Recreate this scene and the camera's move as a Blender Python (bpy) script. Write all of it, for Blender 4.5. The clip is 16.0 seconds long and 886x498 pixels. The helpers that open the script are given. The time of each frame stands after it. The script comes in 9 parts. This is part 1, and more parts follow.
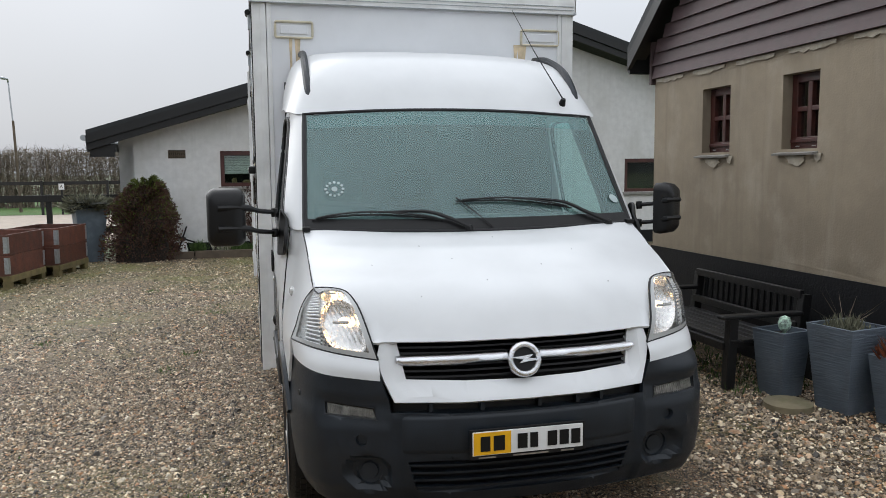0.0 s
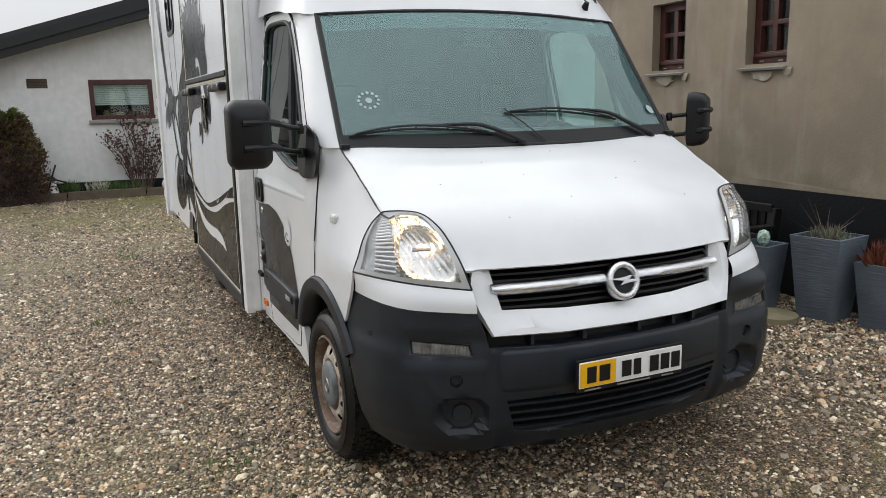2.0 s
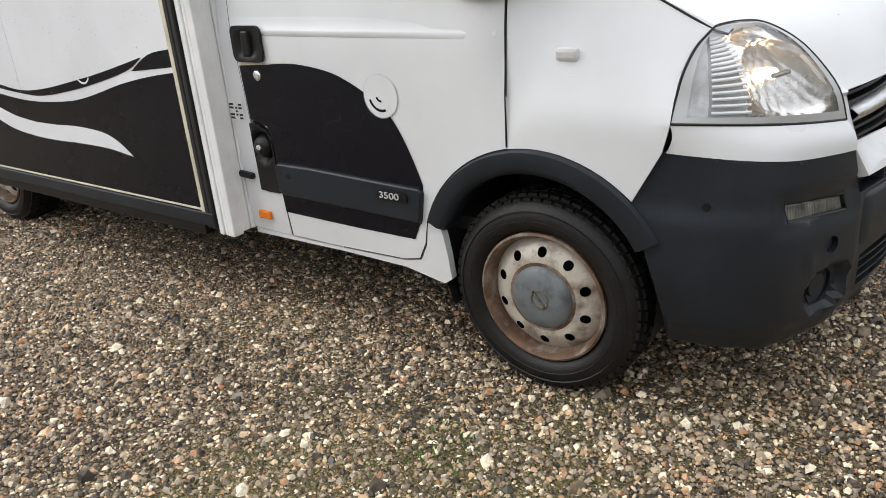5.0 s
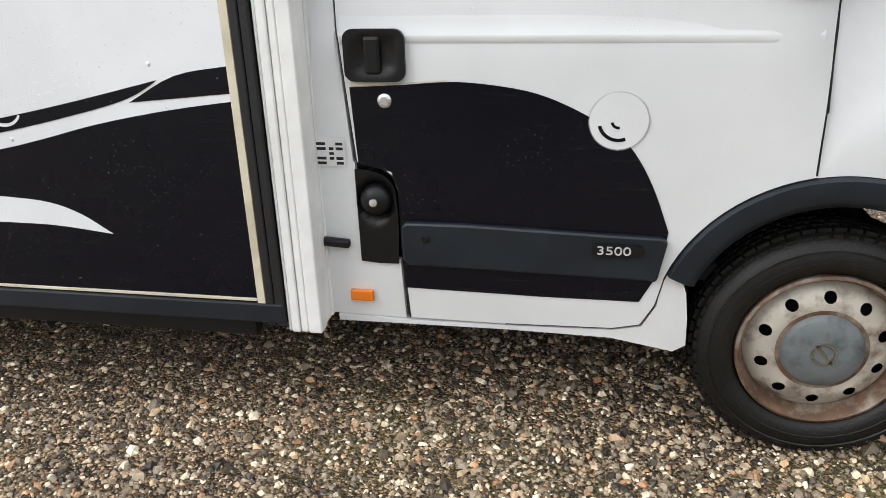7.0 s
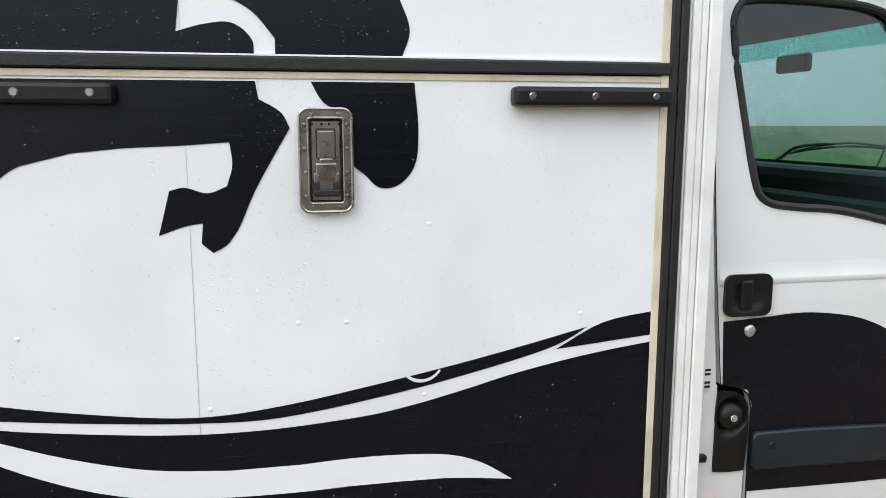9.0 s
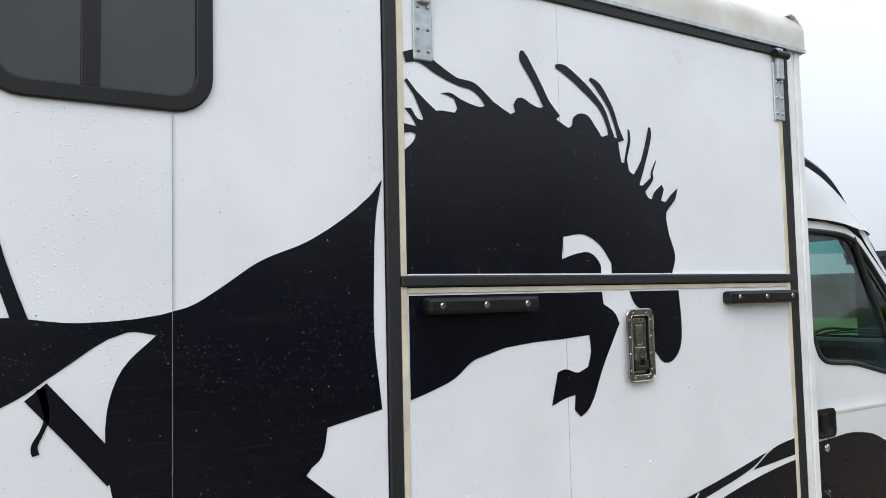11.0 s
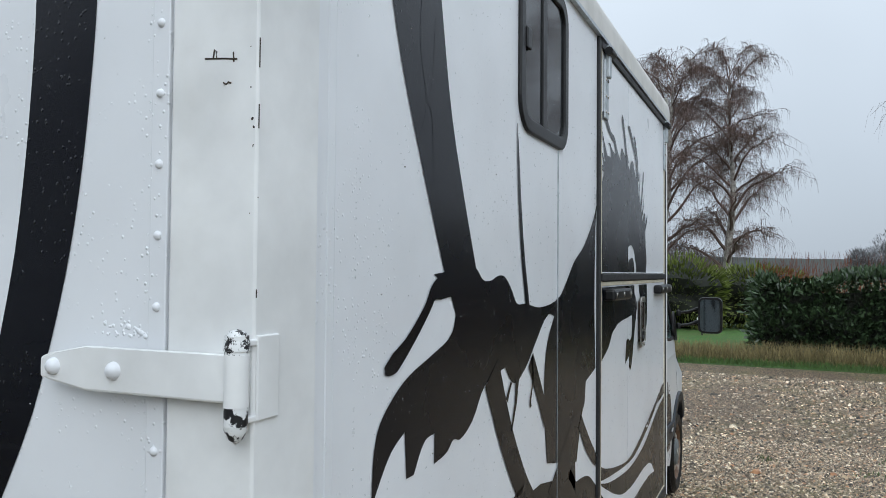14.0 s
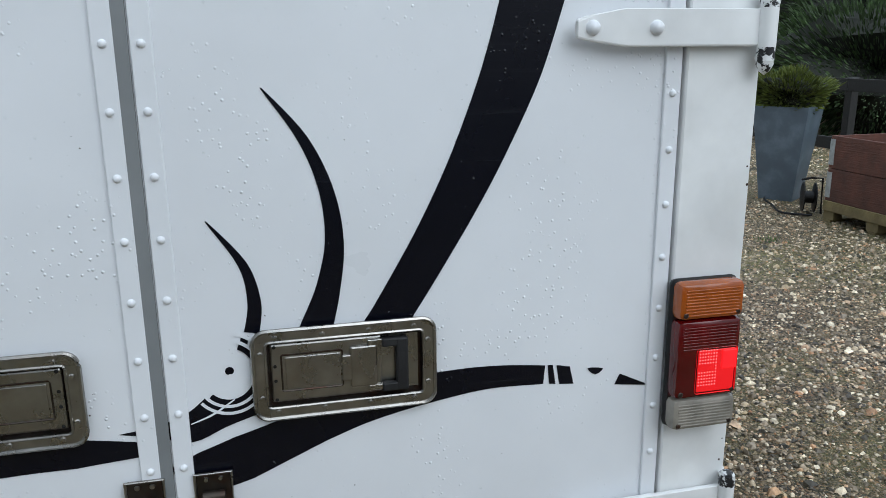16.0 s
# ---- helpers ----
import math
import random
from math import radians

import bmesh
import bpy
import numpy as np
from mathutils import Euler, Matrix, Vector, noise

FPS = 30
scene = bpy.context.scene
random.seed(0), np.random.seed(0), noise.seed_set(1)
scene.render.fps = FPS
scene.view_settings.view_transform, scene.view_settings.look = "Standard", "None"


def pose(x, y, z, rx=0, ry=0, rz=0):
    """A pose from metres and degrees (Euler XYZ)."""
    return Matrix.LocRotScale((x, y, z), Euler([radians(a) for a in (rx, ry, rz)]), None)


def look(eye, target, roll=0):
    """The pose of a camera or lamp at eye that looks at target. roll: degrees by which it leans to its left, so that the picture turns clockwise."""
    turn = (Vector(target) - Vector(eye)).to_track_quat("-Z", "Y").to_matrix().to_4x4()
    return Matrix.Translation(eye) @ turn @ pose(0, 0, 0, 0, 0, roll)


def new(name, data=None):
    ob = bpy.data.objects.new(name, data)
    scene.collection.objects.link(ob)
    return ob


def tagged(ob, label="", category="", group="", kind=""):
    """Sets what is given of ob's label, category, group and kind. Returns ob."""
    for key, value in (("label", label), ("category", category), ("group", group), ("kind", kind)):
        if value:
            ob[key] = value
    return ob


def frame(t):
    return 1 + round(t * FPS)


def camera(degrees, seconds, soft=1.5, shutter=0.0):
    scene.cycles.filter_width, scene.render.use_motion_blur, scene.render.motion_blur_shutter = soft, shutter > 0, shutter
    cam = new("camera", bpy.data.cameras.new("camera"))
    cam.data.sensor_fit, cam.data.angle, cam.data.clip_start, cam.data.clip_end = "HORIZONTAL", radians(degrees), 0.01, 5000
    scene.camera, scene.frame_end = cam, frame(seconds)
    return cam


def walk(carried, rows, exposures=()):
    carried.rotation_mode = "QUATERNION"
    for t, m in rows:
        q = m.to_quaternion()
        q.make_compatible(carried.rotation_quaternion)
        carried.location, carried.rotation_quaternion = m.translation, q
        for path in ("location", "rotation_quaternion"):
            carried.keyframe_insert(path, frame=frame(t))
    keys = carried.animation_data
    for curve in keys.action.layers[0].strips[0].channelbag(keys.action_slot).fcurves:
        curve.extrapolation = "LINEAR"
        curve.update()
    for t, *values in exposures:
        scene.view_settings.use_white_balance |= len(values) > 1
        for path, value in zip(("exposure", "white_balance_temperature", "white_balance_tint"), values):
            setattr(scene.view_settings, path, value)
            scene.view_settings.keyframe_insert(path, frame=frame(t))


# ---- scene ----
cam = camera(59.3, 16.0, 0.85)
PATH = [
    (0, (-1.141, -3.076, 1.712), (-0.664, -1.143, 1.513), -0.5),
    (0.5, (-1.198, -3.036, 1.71), (-0.668, -1.119, 1.496), -0.5),
    (1, (-1.437, -2.907, 1.678), (-0.828, -1.019, 1.431), -0.6),
    (1.5, (-1.675, -2.712, 1.641), (-0.973, -0.862, 1.345), -0.8),
    (2, (-1.909, -2.387, 1.604), (-1.095, -0.598, 1.236), -1.2),
    (2.5, (-2.171, -2.086, 1.566), (-1.241, -0.375, 1.109), -2.0),
    (3, (-2.455, -1.798, 1.56), (-1.414, -0.178, 1.021), -2.9),
    (3.5, (-2.607, -1.406, 1.511), (-1.461, 0.108, 0.884), -3.8),
    (4, (-2.764, -0.983, 1.508), (-1.516, 0.417, 0.812), -4.6),
    (4.2, (-2.854, -0.825, 1.501), (-1.562, 0.526, 0.79), -4.7),
    (6.3, (-3.007, 0.907, 1.465), (-1.298, 1.561, 0.657), -3.1),
    (6.5, (-2.989, 1.101, 1.436), (-1.248, 1.671, 0.633), -2.6),
    (7, (-2.962, 1.603, 1.46), (-1.156, 1.945, 0.672), -1.7),
    (7.5, (-3.029, 2.072, 1.488), (-1.176, 2.179, 0.744), -0.8),
    (8, (-3.015, 2.497, 1.468), (-1.12, 2.382, 0.839), -0.2),
    (8.5, (-2.998, 2.996, 1.555), (-1.078, 2.718, 1.072), -0.2),
    (9, (-3.131, 3.538, 1.659), (-1.197, 3.139, 1.343), 0.0),
    (9.5, (-3.179, 4.04, 1.672), (-1.254, 3.523, 1.514), 0.2),
    (10, (-3.199, 4.564, 1.747), (-1.321, 3.879, 1.691), 0.2),
    (10.2, (-3.223, 4.787, 1.754), (-1.375, 4.021, 1.741), 0.0),
    (12.3, (-2.7, 6.634, 1.817), (-1.345, 5.171, 1.982), -1.8),
    (12.5, (-2.6, 6.787, 1.848), (-1.295, 5.278, 2.0), -1.4),
    (13, (-2.392, 7.125, 1.869), (-1.243, 5.493, 2.005), -0.5),
    (13.5, (-2.196, 7.497, 1.89), (-1.214, 5.758, 2.008), -0.3),
    (13.7, (-2.073, 7.59, 1.87), (-1.157, 5.814, 1.96), 0.6),
    (14, (-1.807, 7.717, 1.83), (-1.006, 5.885, 1.887), 0.5),
    (14.5, (-1.363, 7.896, 1.806), (-0.769, 5.987, 1.786), 0.5),
    (15, (-0.923, 8.086, 1.785), (-0.633, 6.113, 1.639), -0.2),
    (15.5, (-0.572, 8.126, 1.691), (-0.622, 6.155, 1.357), -1.2),
    (16, (-0.164, 8.177, 1.642), (-0.62, 6.294, 1.145), -0.5),
]
walk(cam, [(t, look(eye, target, roll)) for t, eye, target, roll in PATH],
     exposures=((0, 0.62, 6350, 10), (2.5, 0.82, 6550, 10), (4, 0.88, 6550, 11), (7, 1.12, 6500, 10), (8.2, 1.18, 6450, 10), (10, 1.06, 6350, 9), (12.5, 0.7, 6000, 9), (13.5, 0.62, 5950, 7), (14.5, 0.32, 5800, 5), (15.5, 0.24, 5750, 5), (16, 0.45, 5750, 5)))
from mathutils.geometry import delaunay_2d_cdt

# ---- light ----
world = bpy.data.worlds.new("overcast_sky")
scene.world = world
world.use_nodes = True
wn, wl = world.node_tree.nodes, world.node_tree.links
wn.clear()
w_out = wn.new("ShaderNodeOutputWorld")
w_bg = wn.new("ShaderNodeBackground")
w_sky = wn.new("ShaderNodeTexSky")
w_sky.sky_type = "NISHITA"
w_sky.sun_disc = False
w_sky.sun_elevation = radians(35)
w_sky.sun_rotation = radians(332)
w_sky.air_density, w_sky.dust_density = 1.0, 4.0
# overcast: three times as bright overhead as at the horizon, with a little of the clear sky's blue
w_co = wn.new("ShaderNodeTexCoord")
w_sep = wn.new("ShaderNodeSeparateXYZ")
wl.new(w_co.outputs["Generated"], w_sep.inputs[0])
w_ramp = wn.new("ShaderNodeValToRGB")
w_ramp.color_ramp.elements[0].position, w_ramp.color_ramp.elements[0].color = 0.0, (3.7, 3.86, 4.1, 1)
w_ramp.color_ramp.elements[1].position, w_ramp.color_ramp.elements[1].color = 1.0, (10.2, 10.5, 10.9, 1)
wl.new(w_sep.outputs[2], w_ramp.inputs[0])
w_cloud = wn.new("ShaderNodeTexNoise")
w_cloud.inputs["Scale"].default_value, w_cloud.inputs["Detail"].default_value = 2.2, 3
wl.new(w_co.outputs["Generated"], w_cloud.inputs["Vector"])
w_cr = wn.new("ShaderNodeMapRange")
w_cr.inputs[1].default_value, w_cr.inputs[2].default_value, w_cr.inputs[3].default_value, w_cr.inputs[4].default_value = 0.3, 0.7, 0.94, 1.06
wl.new(w_cloud.outputs[0], w_cr.inputs[0])
w_mul = wn.new("ShaderNodeVectorMath")
w_mul.operation = "SCALE"
wl.new(w_ramp.outputs[0], w_mul.inputs[0])
wl.new(w_cr.outputs[0], w_mul.inputs[3])
w_mix = wn.new("ShaderNodeMix")
w_mix.data_type = "RGBA"
w_mix.inputs[0].default_value = 0.96
wl.new(w_sky.outputs[0], w_mix.inputs[6])
wl.new(w_mul.outputs[0], w_mix.inputs[7])
wl.new(w_mix.outputs[2], w_bg.inputs[0])
w_bg.inputs[1].default_value = 0.1
wl.new(w_bg.outputs[0], w_out.inputs[0])
sun = new("sun", bpy.data.lights.new("sun", "SUN"))
sun.data.energy, sun.data.angle, sun.data.color = 0.85, radians(50), (1.0, 0.985, 0.965)
sun.matrix_world = look((-4.5, 10.5, 7), (0, 2, 0))


# ---- materials ----
def mat(name, base, rough=0.5, metal=0.0, vary=0.12, scale=6.0, bump=0.0, bump_scale=60.0, stain=None, stain_amt=0.0,
        stain_scale=1.5, coat=0.0, spec=0.5, island=0.0, objvar=0.0, bump_stretch=(1, 1, 1)):
    """A painted or natural surface: colour varied at two scales, stains with a shape of their own, fine relief."""
    m = bpy.data.materials.new(name)
    m.use_nodes = True
    n, l = m.node_tree.nodes, m.node_tree.links
    b = n["Principled BSDF"]
    b.inputs["Roughness"].default_value = rough
    b.inputs["Metallic"].default_value = metal
    b.inputs["Coat Weight"].default_value = coat
    b.inputs["Coat Roughness"].default_value = 0.06
    b.inputs["Specular IOR Level"].default_value = spec
    co = n.new("ShaderNodeTexCoord")
    n1 = n.new("ShaderNodeTexNoise")
    n1.inputs["Scale"].default_value, n1.inputs["Detail"].default_value = scale, 6
    l.new(co.outputs["Object"], n1.inputs["Vector"])
    ramp = n.new("ShaderNodeMapRange")
    ramp.inputs[1].default_value, ramp.inputs[2].default_value = 0.3, 0.7
    ramp.inputs[3].default_value, ramp.inputs[4].default_value = 1 - vary, 1 + vary
    l.new(n1.outputs[0], ramp.inputs[0])
    mul = n.new("ShaderNodeVectorMath")
    mul.operation = "SCALE"
    mul.inputs[0].default_value = base
    l.new(ramp.outputs[0], mul.inputs[3])
    col = mul.outputs[0]
    if island or objvar:
        if island:
            r = n.new("ShaderNodeNewGeometry").outputs["Random Per Island"]
        else:
            r = n.new("ShaderNodeObjectInfo").outputs["Random"]
        amt = island or objvar
        mr = n.new("ShaderNodeMapRange")
        mr.inputs[3].default_value, mr.inputs[4].default_value = 1 - amt, 1 + amt
        l.new(r, mr.inputs[0])
        m2 = n.new("ShaderNodeVectorMath")
        m2.operation = "SCALE"
        l.new(col, m2.inputs[0])
        l.new(mr.outputs[0], m2.inputs[3])
        col = m2.outputs[0]
    if stain:
        n2 = n.new("ShaderNodeTexNoise")
        n2.inputs["Scale"].default_value, n2.inputs["Detail"].default_value = stain_scale, 8
        n2.inputs["Roughness"].default_value = 0.65
        l.new(co.outputs["Object"], n2.inputs["Vector"])
        r2 = n.new("ShaderNodeMapRange")
        r2.inputs[1].default_value, r2.inputs[2].default_value = 0.48, 0.72
        r2.inputs[3].default_value, r2.inputs[4].default_value = 0, stain_amt
        l.new(n2.outputs[0], r2.inputs[0])
        mx = n.new("ShaderNodeMix")
        mx.data_type = "RGBA"
        l.new(r2.outputs[0], mx.inputs[0])
        l.new(col, mx.inputs[6])
        mx.inputs[7].default_value = (*stain, 1)
        col = mx.outputs[2]
    l.new(col, b.inputs["Base Color"])
    rr = n.new("ShaderNodeMapRange")
    rr.inputs[3].default_value, rr.inputs[4].default_value = max(0.02, rough * 0.8), min(1, rough * 1.2)
    l.new(n1.outputs[0], rr.inputs[0])
    l.new(rr.outputs[0], b.inputs["Roughness"])
    if bump:
        mp = n.new("ShaderNodeMapping")
        mp.inputs["Scale"].default_value = bump_stretch
        l.new(co.outputs["Object"], mp.inputs[0])
        n3 = n.new("ShaderNodeTexNoise")
        n3.inputs["Scale"].default_value, n3.inputs["Detail"].default_value = bump_scale, 5
        l.new(mp.outputs[0], n3.inputs["Vector"])
        bp = n.new("ShaderNodeBump")
        bp.inputs["Strength"].default_value, bp.inputs["Distance"].default_value = bump, 0.01
        l.new(n3.outputs[0], bp.inputs["Height"])
        l.new(bp.outputs[0], b.inputs["Normal"])
    return m


def glass(name, tint, haze=(0.4, 0.45, 0.45), mist_haze=0.0, ior=1.6, sheen=(1, 1, 1)):
    """A thin pane: clear or tinted, mirror-like by Fresnel, with a diffuse film of mist and painted haze."""
    m = bpy.data.materials.new(name)
    m.use_nodes = True
    n, l = m.node_tree.nodes, m.node_tree.links
    n.remove(n["Principled BSDF"])
    tr = n.new("ShaderNodeBsdfTransparent")
    tr.inputs[0].default_value = (*tint, 1)
    gl = n.new("ShaderNodeBsdfGlossy")
    gl.inputs["Roughness"].default_value = 0.02
    gl.inputs["Color"].default_value = (*sheen, 1)
    r0 = ((ior - 1) / (ior + 1)) ** 2
    lw = n.new("ShaderNodeLayerWeight")
    lw.inputs[0].default_value = 0.5
    pw = n.new("ShaderNodeMath")
    pw.operation = "POWER"
    pw.inputs[1].default_value = 5
    l.new(lw.outputs["Facing"], pw.inputs[0])
    fr = n.new("ShaderNodeMapRange")
    fr.inputs[3].default_value = r0
    l.new(pw.outputs[0], fr.inputs[0])
    mx = n.new("ShaderNodeMixShader")
    l.new(fr.outputs[0], mx.inputs[0])
    l.new(tr.outputs[0], mx.inputs[1])
    l.new(gl.outputs[0], mx.inputs[2])
    out = mx.outputs[0]
    if mist_haze:
        df = n.new("ShaderNodeBsdfDiffuse")
        df.inputs[0].default_value = (*haze, 1)
        co = n.new("ShaderNodeTexCoord")
        mp = n.new("ShaderNodeMapping")
        mp.inputs["Scale"].default_value = (2.5, 0.7, 0.7)
        l.new(co.outputs["Object"], mp.inputs[0])
        ns = n.new("ShaderNodeTexNoise")
        ns.inputs["Scale"].default_value, ns.inputs["Detail"].default_value = 2.0, 6
        l.new(mp.outputs[0], ns.inputs["Vector"])
        mr = n.new("ShaderNodeMapRange")
        mr.inputs[1].default_value, mr.inputs[2].default_value = 0.3, 0.75
        mr.inputs[3].default_value, mr.inputs[4].default_value = mist_haze * 0.75, mist_haze * 1.25
        l.new(ns.outputs[0], mr.inputs[0])
        m2 = n.new("ShaderNodeMixShader")
        l.new(mr.outputs[0], m2.inputs[0])
        l.new(out, m2.inputs[1])
        l.new(df.outputs[0], m2.inputs[2])
        out = m2.outputs[0]
    l.new(out, n["Material Output"].inputs[0])
    return m


def glow(name, colour, strength):
    m = bpy.data.materials.new(name)
    m.use_nodes = True
    b = m.node_tree.nodes["Principled BSDF"]
    b.inputs["Base Color"].default_value = (*colour, 1)
    b.inputs["Emission Color"].default_value = (*colour, 1)
    b.inputs["Emission Strength"].default_value = strength
    return m


def rained(name, base, rough, coat=0.0, drops=0.35):
    """Wet vehicle paint or foil: a fine scatter of rain beads over a smooth, lightly soiled film."""
    m = mat(name, base, rough, vary=0.05, scale=3.0, stain=tuple(c * 0.86 + 0.0015 for c in base), stain_amt=0.05, stain_scale=1.2, coat=coat)
    n, l = m.node_tree.nodes, m.node_tree.links
    b = n["Principled BSDF"]
    co = n.new("ShaderNodeTexCoord")
    vo = n.new("ShaderNodeTexVoronoi")
    vo.inputs["Scale"].default_value = 70
    l.new(co.outputs["Object"], vo.inputs["Vector"])
    ms = n.new("ShaderNodeTexNoise")
    ms.inputs["Scale"].default_value = 5
    l.new(co.outputs["Object"], ms.inputs["Vector"])
    r = n.new("ShaderNodeMapRange")
    r.inputs[1].default_value, r.inputs[2].default_value, r.inputs[3].default_value, r.inputs[4].default_value = 0.05, 0.22, 1, 0
    l.new(vo.outputs["Distance"], r.inputs[0])
    r2 = n.new("ShaderNodeMapRange")
    r2.inputs[1].default_value, r2.inputs[2].default_value = 0.5, 0.62
    l.new(ms.outputs[0], r2.inputs[0])
    mu = n.new("ShaderNodeMath")
    mu.operation = "MULTIPLY"
    l.new(r.outputs[0], mu.inputs[0])
    l.new(r2.outputs[0], mu.inputs[1])
    bp = n.new("ShaderNodeBump")
    bp.inputs["Strength"].default_value, bp.inputs["Distance"].default_value = drops, 0.004
    l.new(mu.outputs[0], bp.inputs["Height"])
    l.new(bp.outputs[0], b.inputs["Normal"])
    return m


M_WHITE = rained("white_vehicle_paint", (0.69, 0.703, 0.713), 0.3, 0.2, 0.15)
M_PANEL = rained("white_box_panel", (0.76, 0.775, 0.8), 0.3, 0.15, 0.5)
M_VINYL = rained("black_vinyl_foil", (0.0024, 0.0028, 0.0066), 0.27, 0.0, 0.5)
M_VINYL.node_tree.nodes["Principled BSDF"].inputs["Specular IOR Level"].default_value = 0.27
# thin streaks of dust that rain has drawn along the foil
_n, _l = M_VINYL.node_tree.nodes, M_VINYL.node_tree.links
_co, _mp, _ns, _mr, _mx = _n.new("ShaderNodeTexCoord"), _n.new("ShaderNodeMapping"), _n.new("ShaderNodeTexNoise"), _n.new("ShaderNodeMapRange"), _n.new("ShaderNodeMix")
_mp.inputs["Scale"].default_value = (3, 3, 90)
_ns.inputs["Scale"].default_value, _ns.inputs["Detail"].default_value, _ns.inputs["Roughness"].default_value = 1.0, 7, 0.7
_mr.inputs[1].default_value, _mr.inputs[2].default_value, _mr.inputs[4].default_value = 0.54, 0.74, 0.35
_mx.data_type = "RGBA"
_mx.inputs[7].default_value = (0.022, 0.023, 0.027, 1)
_bc = _n["Principled BSDF"].inputs["Base Color"]
_src = _bc.links[0].from_socket
_l.new(_co.outputs["Object"], _mp.inputs[0])
_l.new(_mp.outputs[0], _ns.inputs["Vector"])
_l.new(_ns.outputs[0], _mr.inputs[0])
_l.new(_mr.outputs[0], _mx.inputs[0])
_l.new(_src, _mx.inputs[6])
_l.new(_mx.outputs[2], _bc)
M_CREAM = mat("cream_sealant", (0.62, 0.57, 0.44), 0.6, stain=(0.3, 0.22, 0.1), stain_amt=0.4, stain_scale=9)
M_EDGEW = mat("weathered_white_roof_edge", (0.6, 0.585, 0.55), 0.45, stain=(0.42, 0.39, 0.32), stain_amt=0.5, stain_scale=4)
M_CHIP = mat("chipped_white_paint", (0.74, 0.75, 0.75), 0.4, stain=(0.01, 0.01, 0.012), stain_amt=1.0, stain_scale=55)
_q = next(k for k in M_CHIP.node_tree.nodes if k.type == "MAP_RANGE" and abs(k.inputs[1].default_value - 0.48) < 1e-4)
_q.inputs[1].default_value, _q.inputs[2].default_value = 0.5, 0.53
M_POST = mat("white_aluminium_post", (0.77, 0.775, 0.77), 0.4, stain=(0.6, 0.58, 0.53), stain_amt=0.2, stain_scale=5)
M_GREY = mat("dark_grey_bumper_plastic", (0.009, 0.013, 0.0185), 0.42, vary=0.2, bump=0.15, bump_scale=300, stain=(0.022, 0.028, 0.036), stain_amt=0.5, stain_scale=5, spec=0.4)
M_BLACK = mat("black_plastic", (0.005, 0.005, 0.0055), 0.42, bump=0.12, bump_scale=260, spec=0.35)
M_RUBBER = mat("black_rubber", (0.008, 0.008, 0.009), 0.6, vary=0.25, scale=20, bump=0.2, bump_scale=90)
M_TYRE = mat("wet_tyre_rubber", (0.0062, 0.0058, 0.0055), 0.5, spec=0.35, vary=0.3, scale=12, bump=0.25, bump_scale=120, stain=(0.02, 0.018, 0.016), stain_amt=0.4, stain_scale=8)
M_RIMRUST = mat("rusted_rim_edge", (0.12, 0.068, 0.04), 0.6, metal=0.2, vary=0.4, scale=14, stain=(0.42, 0.38, 0.32), stain_amt=0.8, stain_scale=9)
M_RIM = mat("rusty_silver_wheel_paint", (0.5, 0.46, 0.395), 0.45, metal=0.15, stain=(0.085, 0.036, 0.016), stain_amt=0.9, stain_scale=13)
M_HUB = mat("grey_hub_cap_paint", (0.13, 0.145, 0.15), 0.5, vary=0.2, stain=(0.03, 0.034, 0.036), stain_amt=1.0, stain_scale=9)
M_CHROME = mat("wet_chrome", (0.75, 0.76, 0.78), 0.12, metal=1.0, bump=0.35, bump_scale=220)
M_STEEL = mat("stainless_steel", (0.37, 0.36, 0.34), 0.28, metal=1.0, vary=0.2, scale=18, bump=0.02, bump_scale=60, stain=(0.3, 0.22, 0.14), stain_amt=0.3, stain_scale=12)
M_ZINC = mat("galvanised_steel", (0.45, 0.48, 0.5), 0.45, metal=0.8, vary=0.2, scale=30)
# diffuse teal: mist, plus painted haze that brightens the glass like reflected sky
M_GLASS = glass("misted_painted_haze_windscreen", (0.7, 0.9, 0.88), (0.27, 0.44, 0.43), 0.24, 1.85, (0.86, 1.0, 1.0))
M_SIDEGLASS = glass("tinted_side_glass", (0.52, 0.68, 0.65))
M_STRIP = glass("teal_sun_strip", (0.3, 0.75, 0.7), (0.1, 0.3, 0.34), 0.1)
M_CLEAR = glass("clear_lens", (0.93, 0.94, 0.95), (0.7, 0.7, 0.7), 0.08)
M_DARKGLASS = mat("smoked_acrylic", (0.02, 0.022, 0.025), 0.08, spec=0.6)
M_REFLHOUSE = mat("silver_lamp_housing", (0.72, 0.74, 0.74), 0.32, metal=0.2, vary=0.2, scale=30, bump=0.3, bump_scale=150)
M_MIRROR = mat("mirror_glass", (0.12, 0.14, 0.15), 0.06, metal=1.0, vary=0.0)
M_BULB = glow("headlamp_glow", (1.0, 0.67, 0.34), 3.8)
M_BOWL = mat("silvered_lamp_bowl", (0.88, 0.86, 0.83), 0.26, metal=1.0, vary=0.1, scale=40)
M_FLUTE = mat("white_fluted_lens", (0.9, 0.91, 0.91), 0.3, spec=0.6)
M_LENSEDGE = mat("grey_lens_border", (0.45, 0.46, 0.46), 0.25, spec=0.7)
# rusty dark steel; also carries the painted shade of the latch recesses
M_STEELD = mat("dark_steel_and_recess_shade", (0.06, 0.05, 0.042), 0.45, metal=0.9, vary=0.3, scale=25, stain=(0.09, 0.03, 0.015), stain_amt=0.6, stain_scale=20)
# diffuse white in the water paints the light that beads refract
M_WATER = glass("rain_water", (0.97, 0.98, 0.98), (0.8, 0.82, 0.84), 0.05)
